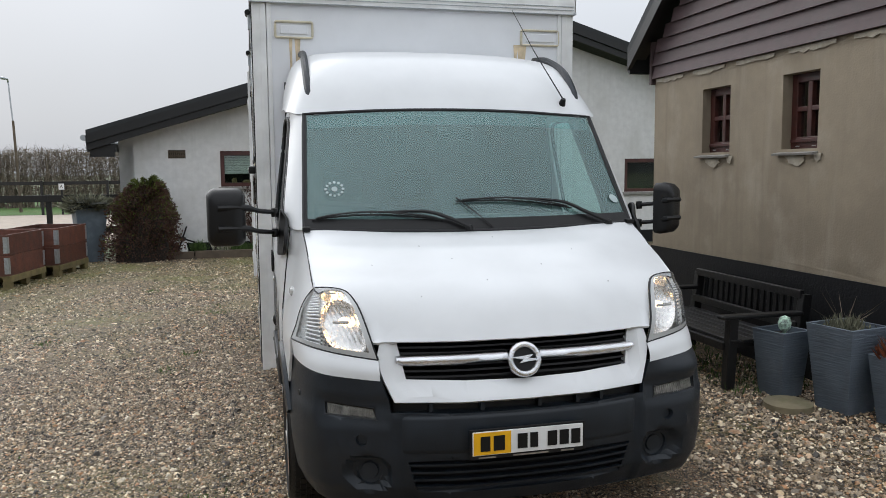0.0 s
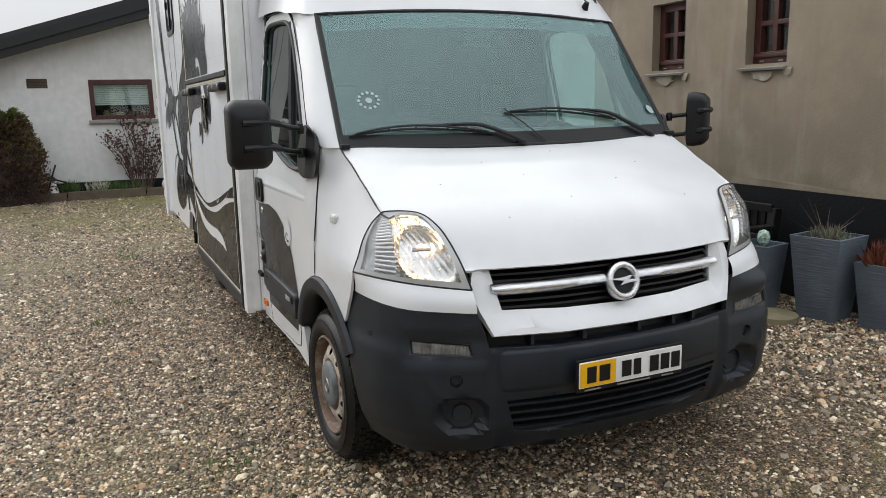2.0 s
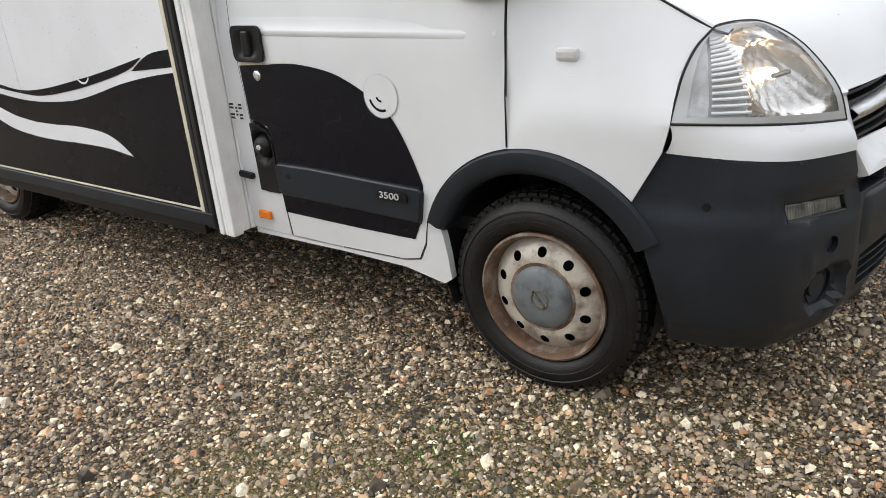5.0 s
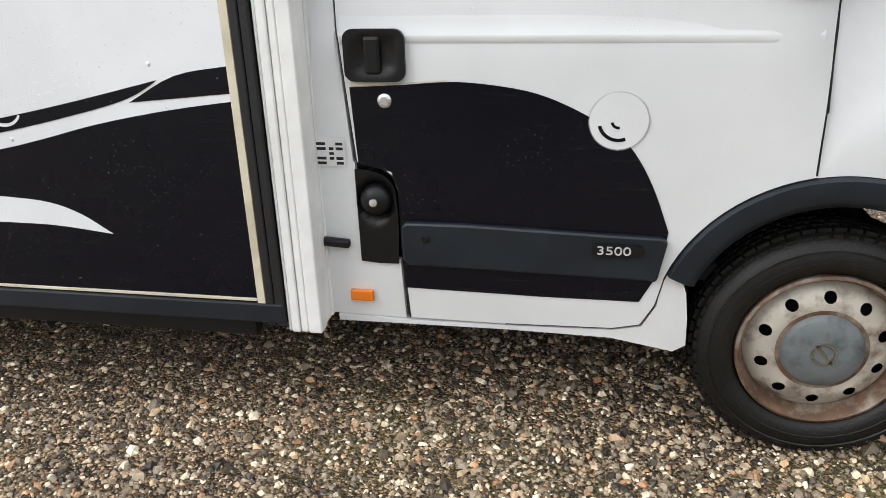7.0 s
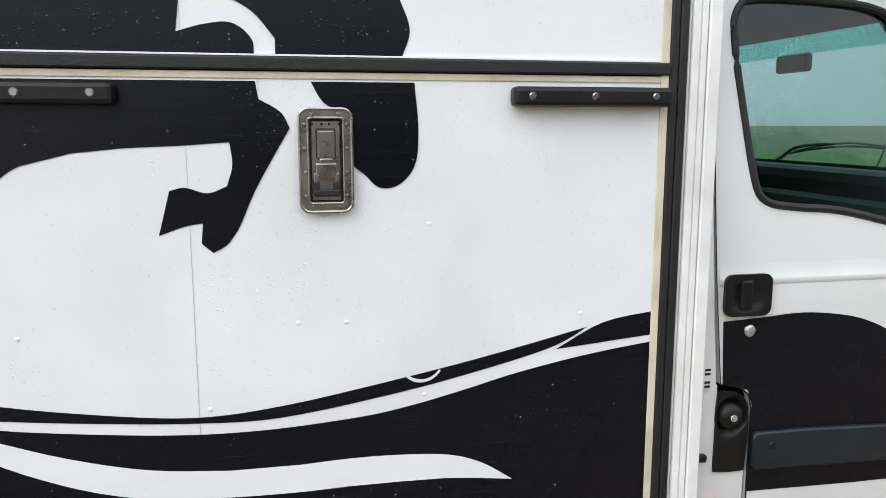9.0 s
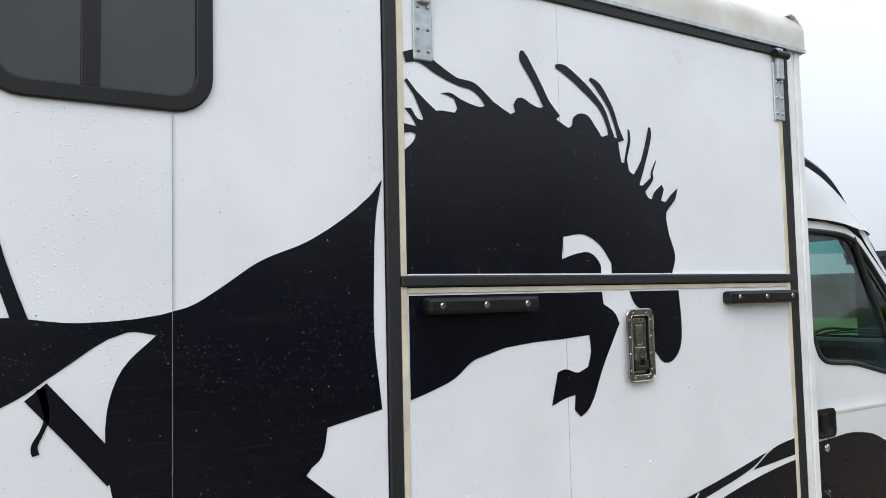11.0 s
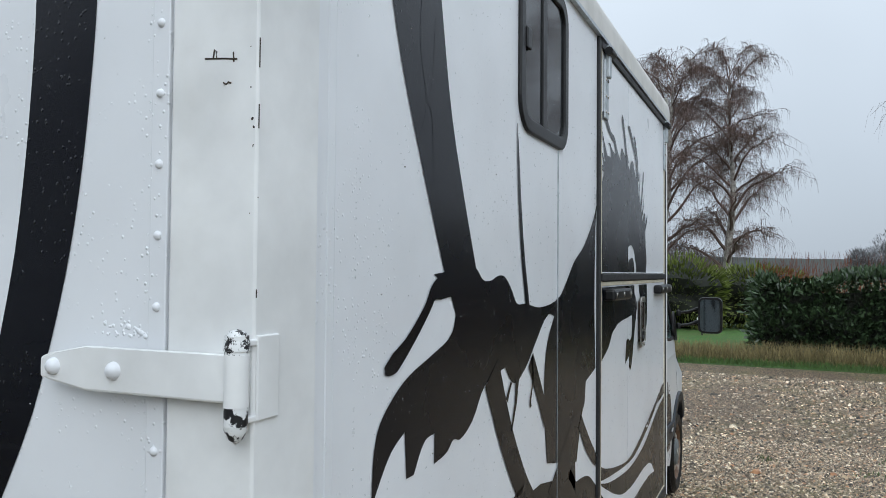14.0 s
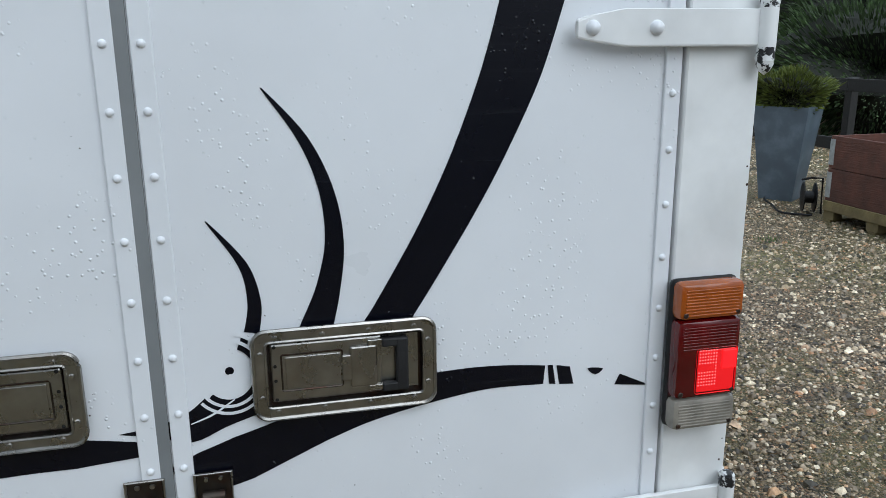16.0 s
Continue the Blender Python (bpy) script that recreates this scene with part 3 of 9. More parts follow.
# dark air slot over the bumper
bm = bmesh.new()
rows = [[Vector((x / 10 * 0.57, nose_y(x / 10 * 0.57) + d, z)) for x in range(-10, 11)] for z, d in ((0.66, 0.06), (0.78, 0.07))]
grid(bm, rows)
slot = part("air_slot", bm, M_BLACK, bumper)
for xx in (-0.42, -0.2, 0.06, 0.24, 0.36):
    part("rib", cube(xx - 0.008, xx + 0.008, nose_y(xx) + 0.02, nose_y(xx) + 0.06, 0.69, 0.745), M_GREY, bumper)
# lower grille
bm = bmesh.new()
grid(bm, [[bumper_map(-0.07)(s / 10 * 0.55, z) for s in range(-10, 11)] for z in (0.31, 0.49)])
# near-black sheet paints the shade between the slats
part("lower_grille_back", bm, M_UNDERSHADE, bumper)
for k in range(4):
    z = 0.352 + 0.034 * k
    bm = bmesh.new()
    grid(bm, [[bumper_map(o)(s / 12 * (0.5 + 0.01 * k), z + dz) for s in range(-12, 13)] for o, dz in ((-0.032, 0.006), (0.001, 0.004), (0.001, -0.005), (-0.032, -0.006))])
    part("lower_grille_slat", bm, M_GREY, bumper)
for sg in (-1, 1):
    # fog lamps, towing-eye cap and blanked round lamp
    bm = bmesh.new()
    loop = FOG if sg > 0 else mirror_s(FOG)
    us = [p[0] for p in loop]
    sh = sheet(loop, bumper_map(-0.014), 0.03)
    fog = part("fog_lamp", sh, M_SMOKE, bumper, "smoky ribbed lamp lens")
    for k in range(22):
        u = min(us) + (max(us) - min(us)) * (k + 1.2) / 23.4
        bm = bmesh.new()
        tube(bm, [bumper_map(-0.013)(u, 0.664), bumper_map(-0.013)(u, 0.706)], 0.0022, 5)
        part("lens_rib", bm, M_SMOKE, fog)
    bm = bmesh.new()
    lp = [bumper_map(-0.004)(u, v) for u, v in loop]
    tube(bm, lp + [lp[0]], 0.006, 6)
    part("fog_lamp_frame", bm, M_BLACK, bumper)
    for s0, z0, r, d, nm in ((S_TOW, 0.57, 0.027, 0.02, "towing_eye_cap"), (S_DUM, 0.42, 0.045, 0.01, "round_blank")):
        p, n = plan_at(sg * s0)
        c = bumper_map(-d)(sg * s0, z0)
        q = n.to_track_quat("Z", "Y").to_matrix().to_4x4()
        m = Matrix.Translation(c) @ q
        bm = lathe(bmesh.new(), [(0, 0.004), (r * 0.8, 0.004), (r * 0.86, -0.004), (r * 1.25, 0.0), (r * 1.3, d)], m, 28)
        part(nm, bm, M_GREY, bumper, smooth=True)
    p, n = plan_at(sg * arc_at(y=0.42))
    c = bumper_map(0.001)(sg * arc_at(y=0.42), 0.72)
    part("bumper_plug", lathe(bmesh.new(), [(0, 0.003), (0.012, 0.003), (0.014, -0.002)], Matrix.Translation(c) @ n.to_track_quat("Z", "Y").to_matrix().to_4x4(), 14), M_BLACK, bumper)


# white panel round the grille
def panel_map(off=0.0):
    """The face round the grille; it falls back towards the opening."""
    return lambda x, z: Vector((x, nose_y(x) - off + 0.3 * max(0, z - 0.74) + 0.042 * ease((0.6 - abs(x)) / 0.07) * ease((z - 0.742) / 0.07), z))


_g = [(-0.575, 0.738), (-0.3, 0.735), (0, 0.735), (0.3, 0.735), (0.575, 0.738), (0.615, 0.83), (0.64, 0.91), (0.62, 0.985), (0.548, 0.987), (0.515, 0.822), (0.26, 0.812), (0, 0.808), (-0.26, 0.812), (-0.515, 0.822), (-0.548, 0.987), (-0.62, 0.985), (-0.64, 0.91), (-0.615, 0.83)]
surround = part("grille_surround", thick(sheet(_g, panel_map(), 0.05), -0.03), M_WHITE, truck, smooth=True, angle=35)
soft_edges(surround, 0.006)
# near-black backing gives the gaps of the grille their shade
grille = part("grille", grid(bmesh.new(), [[panel_map(-0.06)(x / 10 * 0.57, z) for x in range(-10, 11)] for z in (0.8, 1.0)]), M_UNDERSHADE, truck, "black slatted radiator grille")
for k in range(7):
    z = 0.828 + 0.0245 * k
    w = 0.512 + (z - 0.822) * 0.2
    bm = grid(bmesh.new(), [[panel_map(o)(x / 14 * w, z + dz) for x in range(-14, 15)] for o, dz in ((-0.05, 0.01), (-0.01, 0.004), (-0.01, -0.004), (-0.05, -0.006))])
    part("grille_slat", bm, M_BLACK, grille)
bm = bmesh.new()
prof = [(-0.02, -0.022), (0.006, -0.022), (0.022, -0.008), (0.024, 0.008), (0.01, 0.021), (-0.02, 0.024)]
grid(bm, [[panel_map(o)(x / 20 * 0.555, 0.905 + dz - 0.006 * abs(x / 20) ** 2 + (0.012 if abs(x) == 20 and dz < 0 else 0)) for x in range(-20, 21)] for o, dz in prof])
bar = part("chrome_bar", bm, M_CHROME, grille, "wet chrome bar across the grille", True, 50)
# round badge as a plain ring with a slanted bolt
c = panel_map(0.035)(-0.002, 0.894)
badge_m = Matrix.Translation(c) @ pose(0, 0, 0, 74)
bm = bmesh.new()
ring = [(0.052, -0.02), (0.05, 0.006), (0.058, 0.014), (0.07, 0.014), (0.077, 0.006), (0.077, -0.02)]
lathe(bm, ring, badge_m, 48)
badge = part("round_badge", bm, M_CHROME, grille, "chrome ring badge", True, 50)
part("badge_back", lathe(bmesh.new(), [(0, -0.004), (0.053, -0.004)], badge_m, 32), M_BLACK, badge)
bm = bmesh.new()
zig = [(-0.075, 0.01), (-0.02, 0.012), (0.01, 0.016), (0.035, 0.018), (0.014, 0.004), (0.075, -0.008), (0.02, -0.01), (-0.01, -0.014), (-0.034, -0.018), (-0.012, -0.002)]
part("badge_bolt", thick(sheet(zig, lambda u, v: badge_m @ Vector((u, v, 0.012)), 0), 0.01), M_CHROME, badge)

# bonnet
BON_EDGE = [(0.165, 0.632), (0.19, 0.662), (0.256, 0.689), (0.31, 0.71), (0.376, 0.746), (0.42, 0.81), (0.455, 0.869), (0.7, 0.876), (0.93, 0.883)]


def bonnet(x, y):
    ax = abs(x)
    d = y - nose_y(min(ax, 0.87)) - 0.07
    z = lerp_table([(0, 0.985), (0.05, 1.072), (0.1, 1.14), (0.15, 1.183), (0.2, 1.214), (0.35, 1.288), (0.5, 1.348), (0.7, 1.4), (0.8, 1.42)], d)
    return Vector((x, y, z + 0.042 * ease((ax - 0.2) / 0.68) * max(0, (y - 0.58) / 0.35) ** 2))


_front = [(x / 10, nose_y(x / 10) + 0.07) for x in range(-6, 7)]
_right = smooth_line([(x, y, 0) for y, x in BON_EDGE], 3)
_back = [(u / 10 * 0.87, 0.80 + 0.13 * (u / 10) ** 2) for u in range(9, -10, -1)]
_bon = _front + [(p.x, p.y) for p in _right] + _back + [(-p.x, p.y) for p in reversed(_right)]
bon = part("bonnet", thick(sheet(_bon, bonnet, 0.04), -0.012, (0, 0.6, 0.2)), M_WHITE, truck, "white engine bonnet with a few stone chips", True, 45)
for sg in (-1, 1):
    bm = tube(bmesh.new(), [bonnet(sg * p.x, p.y) + Vector((sg * 0.003, 0, -0.004)) for p in _right[16:]], 0.0035, 6)
    part("bonnet_gap", bm, M_BLACK, truck)
for x, y in ((-0.35, 0.62), (0.2, 0.4), (-0.1, 0.3), (0.42, 0.55), (-0.6, 0.5), (0.05, 0.7), (-0.42, 0.25), (0.5, 0.3), (-0.22, 0.48)):
    part("stone_chip", lathe(bmesh.new(), [(0, 0.0012), (0.0035, 0.0)], Matrix.Translation(bonnet(x, y)) @ pose(0, 0, 0, 35), 6), M_BLACK, bon)

# headlights, wings and flanks on both sides
for sg in (-1, 1):
    S = lambda x, y, z: Vector((sg * x, y, z))
    inner = smooth_line([S(0.868, 0.45, 1.193), S(0.81, 0.418, 1.195), S(0.744, 0.374, 1.184), S(0.708, 0.308, 1.145), S(0.685, 0.25, 1.09), S(0.66, 0.186, 1.0), S(0.632, 0.163, 0.91)], 4)
    outer = smooth_line([S(0.872, 0.458, 1.19), S(0.888, 0.474, 1.17), S(0.905, 0.492, 1.145), S(0.925, 0.508, 1.105), S(0.941, 0.52, 1.06), S(0.956, 0.528, 1.005), S(0.978, 0.532, 0.95)], 4)
    rows = []
    for i, (a, b) in enumerate(zip(inner, outer)):
        v = i / (len(inner) - 1)
        mid = (a + b) / 2
        out = Vector((sg * 0.62, -0.78, 0.1)).normalized()
        rows.append([a.lerp(b, k / 14) + out * (0.07 * min(1, 0.1 + 1.5 * v)) * math.sin(math.pi * k / 14) for k in range(15)])
    lamp = part("headlight", grid(bmesh.new(), rows), M_CLEAR, truck, "clear wraparound headlight with lit warm bulb", True)
    lamp.visible_shadow = False
    back = Vector((-sg * 0.3, 0.9, -0.05)).normalized()
    hs = [[p + back * (0.008 + 0.042 * math.sin(math.pi * k / 14)) for k, p in enumerate(r)] for r in rows]
    
    def housing(i, k):
        a, b = int(min(i, 23)), int(min(k, 13))
        u, v = i - a, k - b
        return (hs[a][b] * (1 - v) + hs[a][b + 1] * v) * (1 - u) + (hs[a + 1][b] * (1 - v) + hs[a + 1][b + 1] * v) * u

    def hollow(i, k):
        """Depth of the two reflector bowls behind the lens, with fine upright flutes."""
        d = 0.0
        for ci, ck, ri, rk, deep in ((17.6, 4.0, 6.2, 3.7, 0.06), (8.6, 4.6, 3.6, 3.0, 0.045)):
            q = ((i - ci) / ri) ** 2 + ((k - ck) / rk) ** 2
            if q < 1:
                d = max(d, deep * (1 - q) ** 0.6 + 0.006 + 0.0022 * math.sin(k * 7) * math.sin(i * 2.1))
        return d
    gi, gk = [24 * a / 56 for a in range(57)], [8 * b / 48 for b in range(49)]
    part("reflector", grid(bmesh.new(), [[housing(i, k) + back * hollow(i, k) for k in gk] for i in gi]), M_BOWL, lamp, "silver reflector with two fluted bowls", True, 50)
    part("outer_housing", grid(bmesh.new(), [r[11:] for r in hs]), M_REFLHOUSE, lamp, smooth=True)
    part("top_housing", grid(bmesh.new(), [r[8:12] for r in hs[:7]]), M_REFLHOUSE, lamp, smooth=True)
    edge = [r[0] for r in rows] + rows[-1] + [r[-1] for r in reversed(rows)]
    part("headlight_seal", tube(bmesh.new(), edge + [edge[0]], 0.004, 6), M_BLACK, lamp)
    off = -back * 0.002
    for nm, g in (("lens_border", [[r[0] + off, r[0].lerp(r[1], 0.8) + off] for r in rows]), ("lens_border", [[r[-1] + off, r[-1].lerp(r[-2], 0.9) + off] for r in rows]), ("lens_border", [[a + off, a.lerp(b, 0.7) + off] for a, b in zip(rows[-1], rows[-3])])):
        part(nm, grid(bmesh.new(), g), M_LENSEDGE, lamp, smooth=True)

    n_out = -back
    q = n_out.to_track_quat("Z", "Y").to_matrix().to_4x4()
    for i, k, r, mt, lb in ((17.6, 4.0, 0.016, M_BULB, "lit warm bulb"), (8.6, 4.6, 0.01, M_BULB, "lit warm bulb")):
        m = Matrix.Translation(housing(i, k) + back * 0.028) @ q
        bulb = part("bulb", lathe(bmesh.new(), [(0, 0.012), (r * 0.7, 0.009), (r, 0.0), (r, -0.03)], m, 12), mt, lamp, lb, True)
        part("bulb_shield", tube(bmesh.new(), [m @ Vector((-r * 2.2, 0, 0.022)), m @ Vector((r * 2.2, 0, 0.022))], r * 0.45, 8), M_STEEL, bulb, smooth=True)
    # fluted panel beside the bowls
    for i in range(6, 24):
        p0, p1 = hs[i][8] * 0.7 + rows[i][8] * 0.3, hs[i][11] * 0.7 + rows[i][11] * 0.3
        pm = hs[i][9].lerp(hs[i][10], 0.5) * 0.6 + rows[i][9].lerp(rows[i][10], 0.5) * 0.4
        part("lens_flute", tube(bmesh.new(), [p0, pm, p1], 0.0046, 6), M_FLUTE, lamp, smooth=True)
    part("flute_backing", grid(bmesh.new(), [r[8:12] for r in hs[6:]]), M_LENSEDGE, lamp, smooth=True)
    # white strip under the headlight
    low = [r for r in rows[-1]]
    nl = len(low)
    bot = [bumper_map(0.004)(sg * (S_PANEL + 0.035 + (arc_at(y=0.54) - S_PANEL - 0.035) * k / (nl - 1)), 0.826 + 0.04 * k / (nl - 1)) for k in range(nl)]
    rws = [[a.lerp(b, j / 6) + Vector((0, -0.012 * math.sin(math.pi * j / 6), 0)) for a, b in zip(low, bot)] for j in range(7)]
    part("headlight_panel", grid(bmesh.new(), rws), M_WHITE, truck, smooth=True)
    # wing
    wing_out = [(0.55, 0.868), (0.53, 0.95), (0.53, 1.01), (0.517, 1.08), (0.494, 1.145), (0.458, 1.192), (0.6, 1.262), (0.78, 1.345), (0.93, 1.42), (1.03, 1.42), (1.032, 1.2)] + arch(79, 134, ARCH_R + 0.002, 12)[0:13]
    wing = part("wing", thick(sheet(wing_out, flank(sg), 0.05), 0.012 * -1), M_WHITE, truck, smooth=True)
    part("side_repeater", cube(-0.014, 0.014, -0.036, 0.036, -0.02, 0.02, 0.012, Matrix.Translation(flank(sg)(0.845, 1.122))), M_REPEAT, truck, "clear oval side indicator")
    # door with its window opening
    glass_out = smooth_line([(2.168, 1.995, 0), (2.172, 1.9, 0), (2.154, 1.75, 0), (2.115, 1.5, 0), (2.073, 1.425, 0), (1.97, 1.404, 0), (1.85, 1.395, 0), (1.75, 1.378, 0), (1.61, 1.345, 0), (1.455, 1.315, 0), (1.27, 1.308, 0), (1.17, 1.345, 0), (1.2, 1.45, 0), (1.4, 1.74, 0), (1.58, 1.96, 0), (1.68, 2.02, 0), (1.85, 2.04, 0), (2.1, 2.042, 0)], 4, True)
    glass_out = [(p.x, p.y) for p in glass_out]
    door_out = arch(79, 19, ARCH_R + 0.002, 12) + [(1.39, 0.46), (1.425, 0.395), (1.5, 0.378), (1.8, 0.372), (2.08, 0.375), (2.09, 0.55), (2.092, 0.76), (2.105, 0.81), (2.14, 0.838), (2.205, 0.85), (2.236, 1.2), (2.245, 1.6), (2.24, 2.0), (2.21, 2.075), (2.1, 2.1), (1.85, 2.095), (1.68, 2.075), (1.56, 2.01), (1.35, 1.78), (1.15, 1.5), (1.04, 1.42), (1.036, 1.2), (1.03, 1.0)]
    door = part("cab_door", thick(sheet(door_out, flank(sg, 0.002), 0.05, [glass_out]), -0.03), M_WHITE, truck, "white cab door with black foil on its lower part", True)
    pane = part("door_window", sheet(glass_out, flank(sg, -0.012), 0.08), M_SIDEGLASS, door, "tinted side window glass", True)
    pane.visible_shadow = False
    gl = [flank(sg, 0.0)(*p) for p in glass_out]
    part("window_rubber", tube(bmesh.new(), gl + [gl[0]], 0.013, 8), M_RUBBER, door, smooth=True)
    part("quarter_light_bar", tube(bmesh.new(), [flank(sg, -0.006)(1.43, 1.37), flank(sg, -0.006)(1.5, 1.6), flank(sg, -0.006)(1.62, 2.02)], 0.016, 6), M_RUBBER, door)
    # shut lines
    for loop in (door_out,):
        for a, b in ((0, 12), (12, 16), (17, 21), (21, 26), (26, 37)):
            pts = [flank(sg, 0.001)(*p) for p in loop[a:b + 1]]
            if len(pts) > 1:
                part("door_gap", tube(bmesh.new(), pts, 0.002 if a in (12, 21) else 0.003, 5), M_BLACK, door)
    part("door_gap", tube(bmesh.new(), [flank(sg, 0.001)(y, z) for y, z in ((1.033, 0.845), (1.033, 1.0), (1.034, 1.2), (1.036, 1.3))], 0.003, 5), M_BLACK, door)
    # pressed step along the flank: a sharp underside and a long slope above it
    for nm, ya, yb, par in (("pressed_crease", 1.06, 2.228, door),):
        ys = [ya + (yb - ya) * k / 10 for k in range(11)]
        fade = [0.65 * ease((y - 1.06) / 0.7) for y in ys]
        part(nm, grid(bmesh.new(), [[flank(sg, -0.0014 if o == 0 else 0.0008 + (0.0018 + o) * f)(y, z) for y, f in zip(ys, fade)] for z, o in ((1.27, 0), (1.22, 0.002), (1.196, 0.0042), (1.187, 0.0052), (1.182, 0.0046), (1.168, 0.0008), (1.163, 0))]), M_WHITE, par, smooth=True, angle=60)
    # rear corner of the cab
    rc = [(2.094, 0.37), (2.345, 0.375), (2.345, 0.9), (2.345, 2.2), (2.26, 2.2), (2.246, 2.1), (2.25, 1.6), (2.241, 1.2), (2.218, 0.85), (2.213, 0.846), (2.213, 0.56), (2.1, 0.56)]
    corner = part("cab_corner", thick(sheet(rc, flank(sg, -0.004), 0.06), -0.02), M_WHITE, truck, smooth=True)
    part("marker_light", cube(-0.008, 0.008, -0.034, 0.034, -0.017, 0.017, 0.004, Matrix.Translation(flank(sg, 0.004)(2.22, 0.444))), M_ORANGE, truck, "orange side marker reflector")
    stk = part("data_sticker", thick(sheet(rounded_rect(2.236, 2.322, 0.837, 0.918, 0.003), flank(sg, 0.0005), 0), 0.001), M_PLATE, truck, "white data sticker with worn print")
    for k in range(5):
        for a_, b_ in ((2.242, 2.262), (2.268, 2.281), (2.29, 2.316)):
            if (k * 3 + int(a_ * 1000)) % 4:
                part("dark_bar", sheet([(a_, 0.842 + 0.0135 * k), (b_, 0.842 + 0.0135 * k), (b_, 0.85 + 0.0135 * k), (a_, 0.85 + 0.0135 * k)], flank(sg, 0.0021), 0), M_GREY, stk)
    # sill
    sill = [(1.33, 0.562), (1.31, 0.5), (1.3, 0.42), (1.296, 0.335), (1.33, 0.312), (1.5, 0.345), (1.8, 0.352), (2.3, 0.35), (2.3, 0.372), (2.06, 0.364), (1.8, 0.366), (1.5, 0.372), (1.42, 0.389), (1.385, 0.46), (1.375, 0.565)]
    part("sill", thick(sheet(sill, flank(sg, 0.0), 0.05), -0.03), M_WHITE, truck, smooth=True)
    # black wheel-arch lip
    rows = []
    for r, o in ((ARCH_R, 0.002), (ARCH_R - 0.006, 0.02), (ARCH_R - 0.05, 0.024), (ARCH_R - 0.075, 0.012), (ARCH_R - 0.08, -0.06)):
        rows.append([Vector((sg * (min(1.0, side_x(y, max(z, 0.5))) + o), y, z)) for y, z in arch(21, 152, r, 26)])
    part("wheel_arch_lip", grid(bmesh.new(), rows), M_GREY, truck, "dark grey plastic wheel arch lip", True, 60)
    # inner arch
    rows = [[Vector((sg * xx, y, z)) for y, z in arch(-25, 200, ARCH_R - 0.06, 22)] for xx in (0.97, 0.5)]
    part("wheel_well", grid(bmesh.new(), rows), M_UNDERSHADE, truck)

    # side moulding with the raised number
    mo = [(1.372, 0.655), (1.392, 0.542), (2.07, 0.556), (2.087, 0.57), (2.089, 0.67), (2.075, 0.684), (1.9, 0.684), (1.55, 0.672), (1.385, 0.668)]
    mould = part("side_moulding", thick(sheet(mo, flank(sg, 0.022), 0.08), -0.025), M_GREY, door, "dark grey side moulding", True)
    soft_edges(mould, 0.006)
    part("moulding_gap", tube(bmesh.new(), [flank(sg, 0.006)(y, z) for y, z in ((1.395, 0.539), (1.7, 0.546), (2.085, 0.553))], 0.004, 5), M_BLACK, door)
    bd = part("number_badge", thick(sheet(rounded_rect(1.432, 1.566, 0.612, 0.648, 0.015), flank(sg, 0.024), 0.05), 0.004), M_BLACK, mould)
    for yy, zz in ((2.02, 0.64),):
        part("moulding_screw", lathe(bmesh.new(), [(0, 0.003), (0.01, 0.003), (0.012, 0)], Matrix.Translation(flank(sg, 0.024)(yy, zz)) @ pose(0, 0, 0, 0, 90 * sg, 0), 12), M_BLACK, mould)
    # black foil on the door
    foil = smooth_line([(2.06, 1.062, 0), (1.93, 1.07, 0), (1.8, 1.058, 0), (1.7, 1.035, 0), (1.59, 0.985, 0), (1.5, 0.925, 0), (1.45, 0.86, 0), (1.41, 0.78, 0), (1.372, 0.68, 0)], 4)
    foil = [(p.x, p.y) for p in foil] + [(1.388, 0.56), (1.433, 0.47), (1.7, 0.47), (2.086, 0.477), (2.091, 0.56), (2.092, 0.77), (2.11, 0.826), (2.2, 0.848), (2.21, 1.054)]
    part("black_foil", sheet(foil, flank(sg, 0.0042), 0.06), M_VINYL, door, "black vinyl foil", True)
    fc = (1.517, 0.975)
    rg = part("foil_ring", sheet(circle(*fc, 0.073, 36), flank(sg, 0.0052), 0.03), M_WHITE, door)
    for r0, r1, a0, a1, mt in ((0.075, 0.074, 0, 360, M_ZINC), (0.053, 0.044, 195, 292, M_VINYL), (0.02, 0.013, 190, 280, M_VINYL)):
        rr = [[flank(sg, 0.0062)(fc[0] - r * math.cos(radians(a)), fc[1] + r * math.sin(radians(a))) for r in (r0, r1)] for a in [a0 + (a1 - a0) * k / 36 for k in range(37)]]
        part("foil_arc", grid(bmesh.new(), rr), mt, door)
    part("yellowed_film", sheet([(2.205, 1.056), (2.205, 1.068), (2.08, 1.066), (1.95, 1.074), (1.95, 1.072), (2.06, 1.064)], flank(sg, 0.005), 0), M_CREAM, door)
    # fuel filler pocket and cap
    pk = smooth_line([(2.098, 0.66, 0), (2.099, 0.72, 0), (2.107, 0.775, 0), (2.128, 0.808, 0), (2.16, 0.824, 0), (2.213, 0.83, 0)], 4) + [Vector((2.213, 0.556, 0)), Vector((2.16, 0.551, 0)), Vector((2.104, 0.552, 0))]
    part("filler_pocket", thick(sheet([(p.x, p.y) for p in pk], lambda y, z: flank(sg, 0.004 - 0.05 * max(0, 1 - ((y - 2.16) ** 2 + ((z - 0.74) * 0.8) ** 2) / 0.055 ** 2))(y, z), 0.015), -0.006), M_BLACK, truck, "black fuel filler pocket", True)
    m = Matrix.Translation(flank(sg, -0.03)(2.162, 0.74)) @ pose(0, 0, 0, 0, 90 * sg, 0)
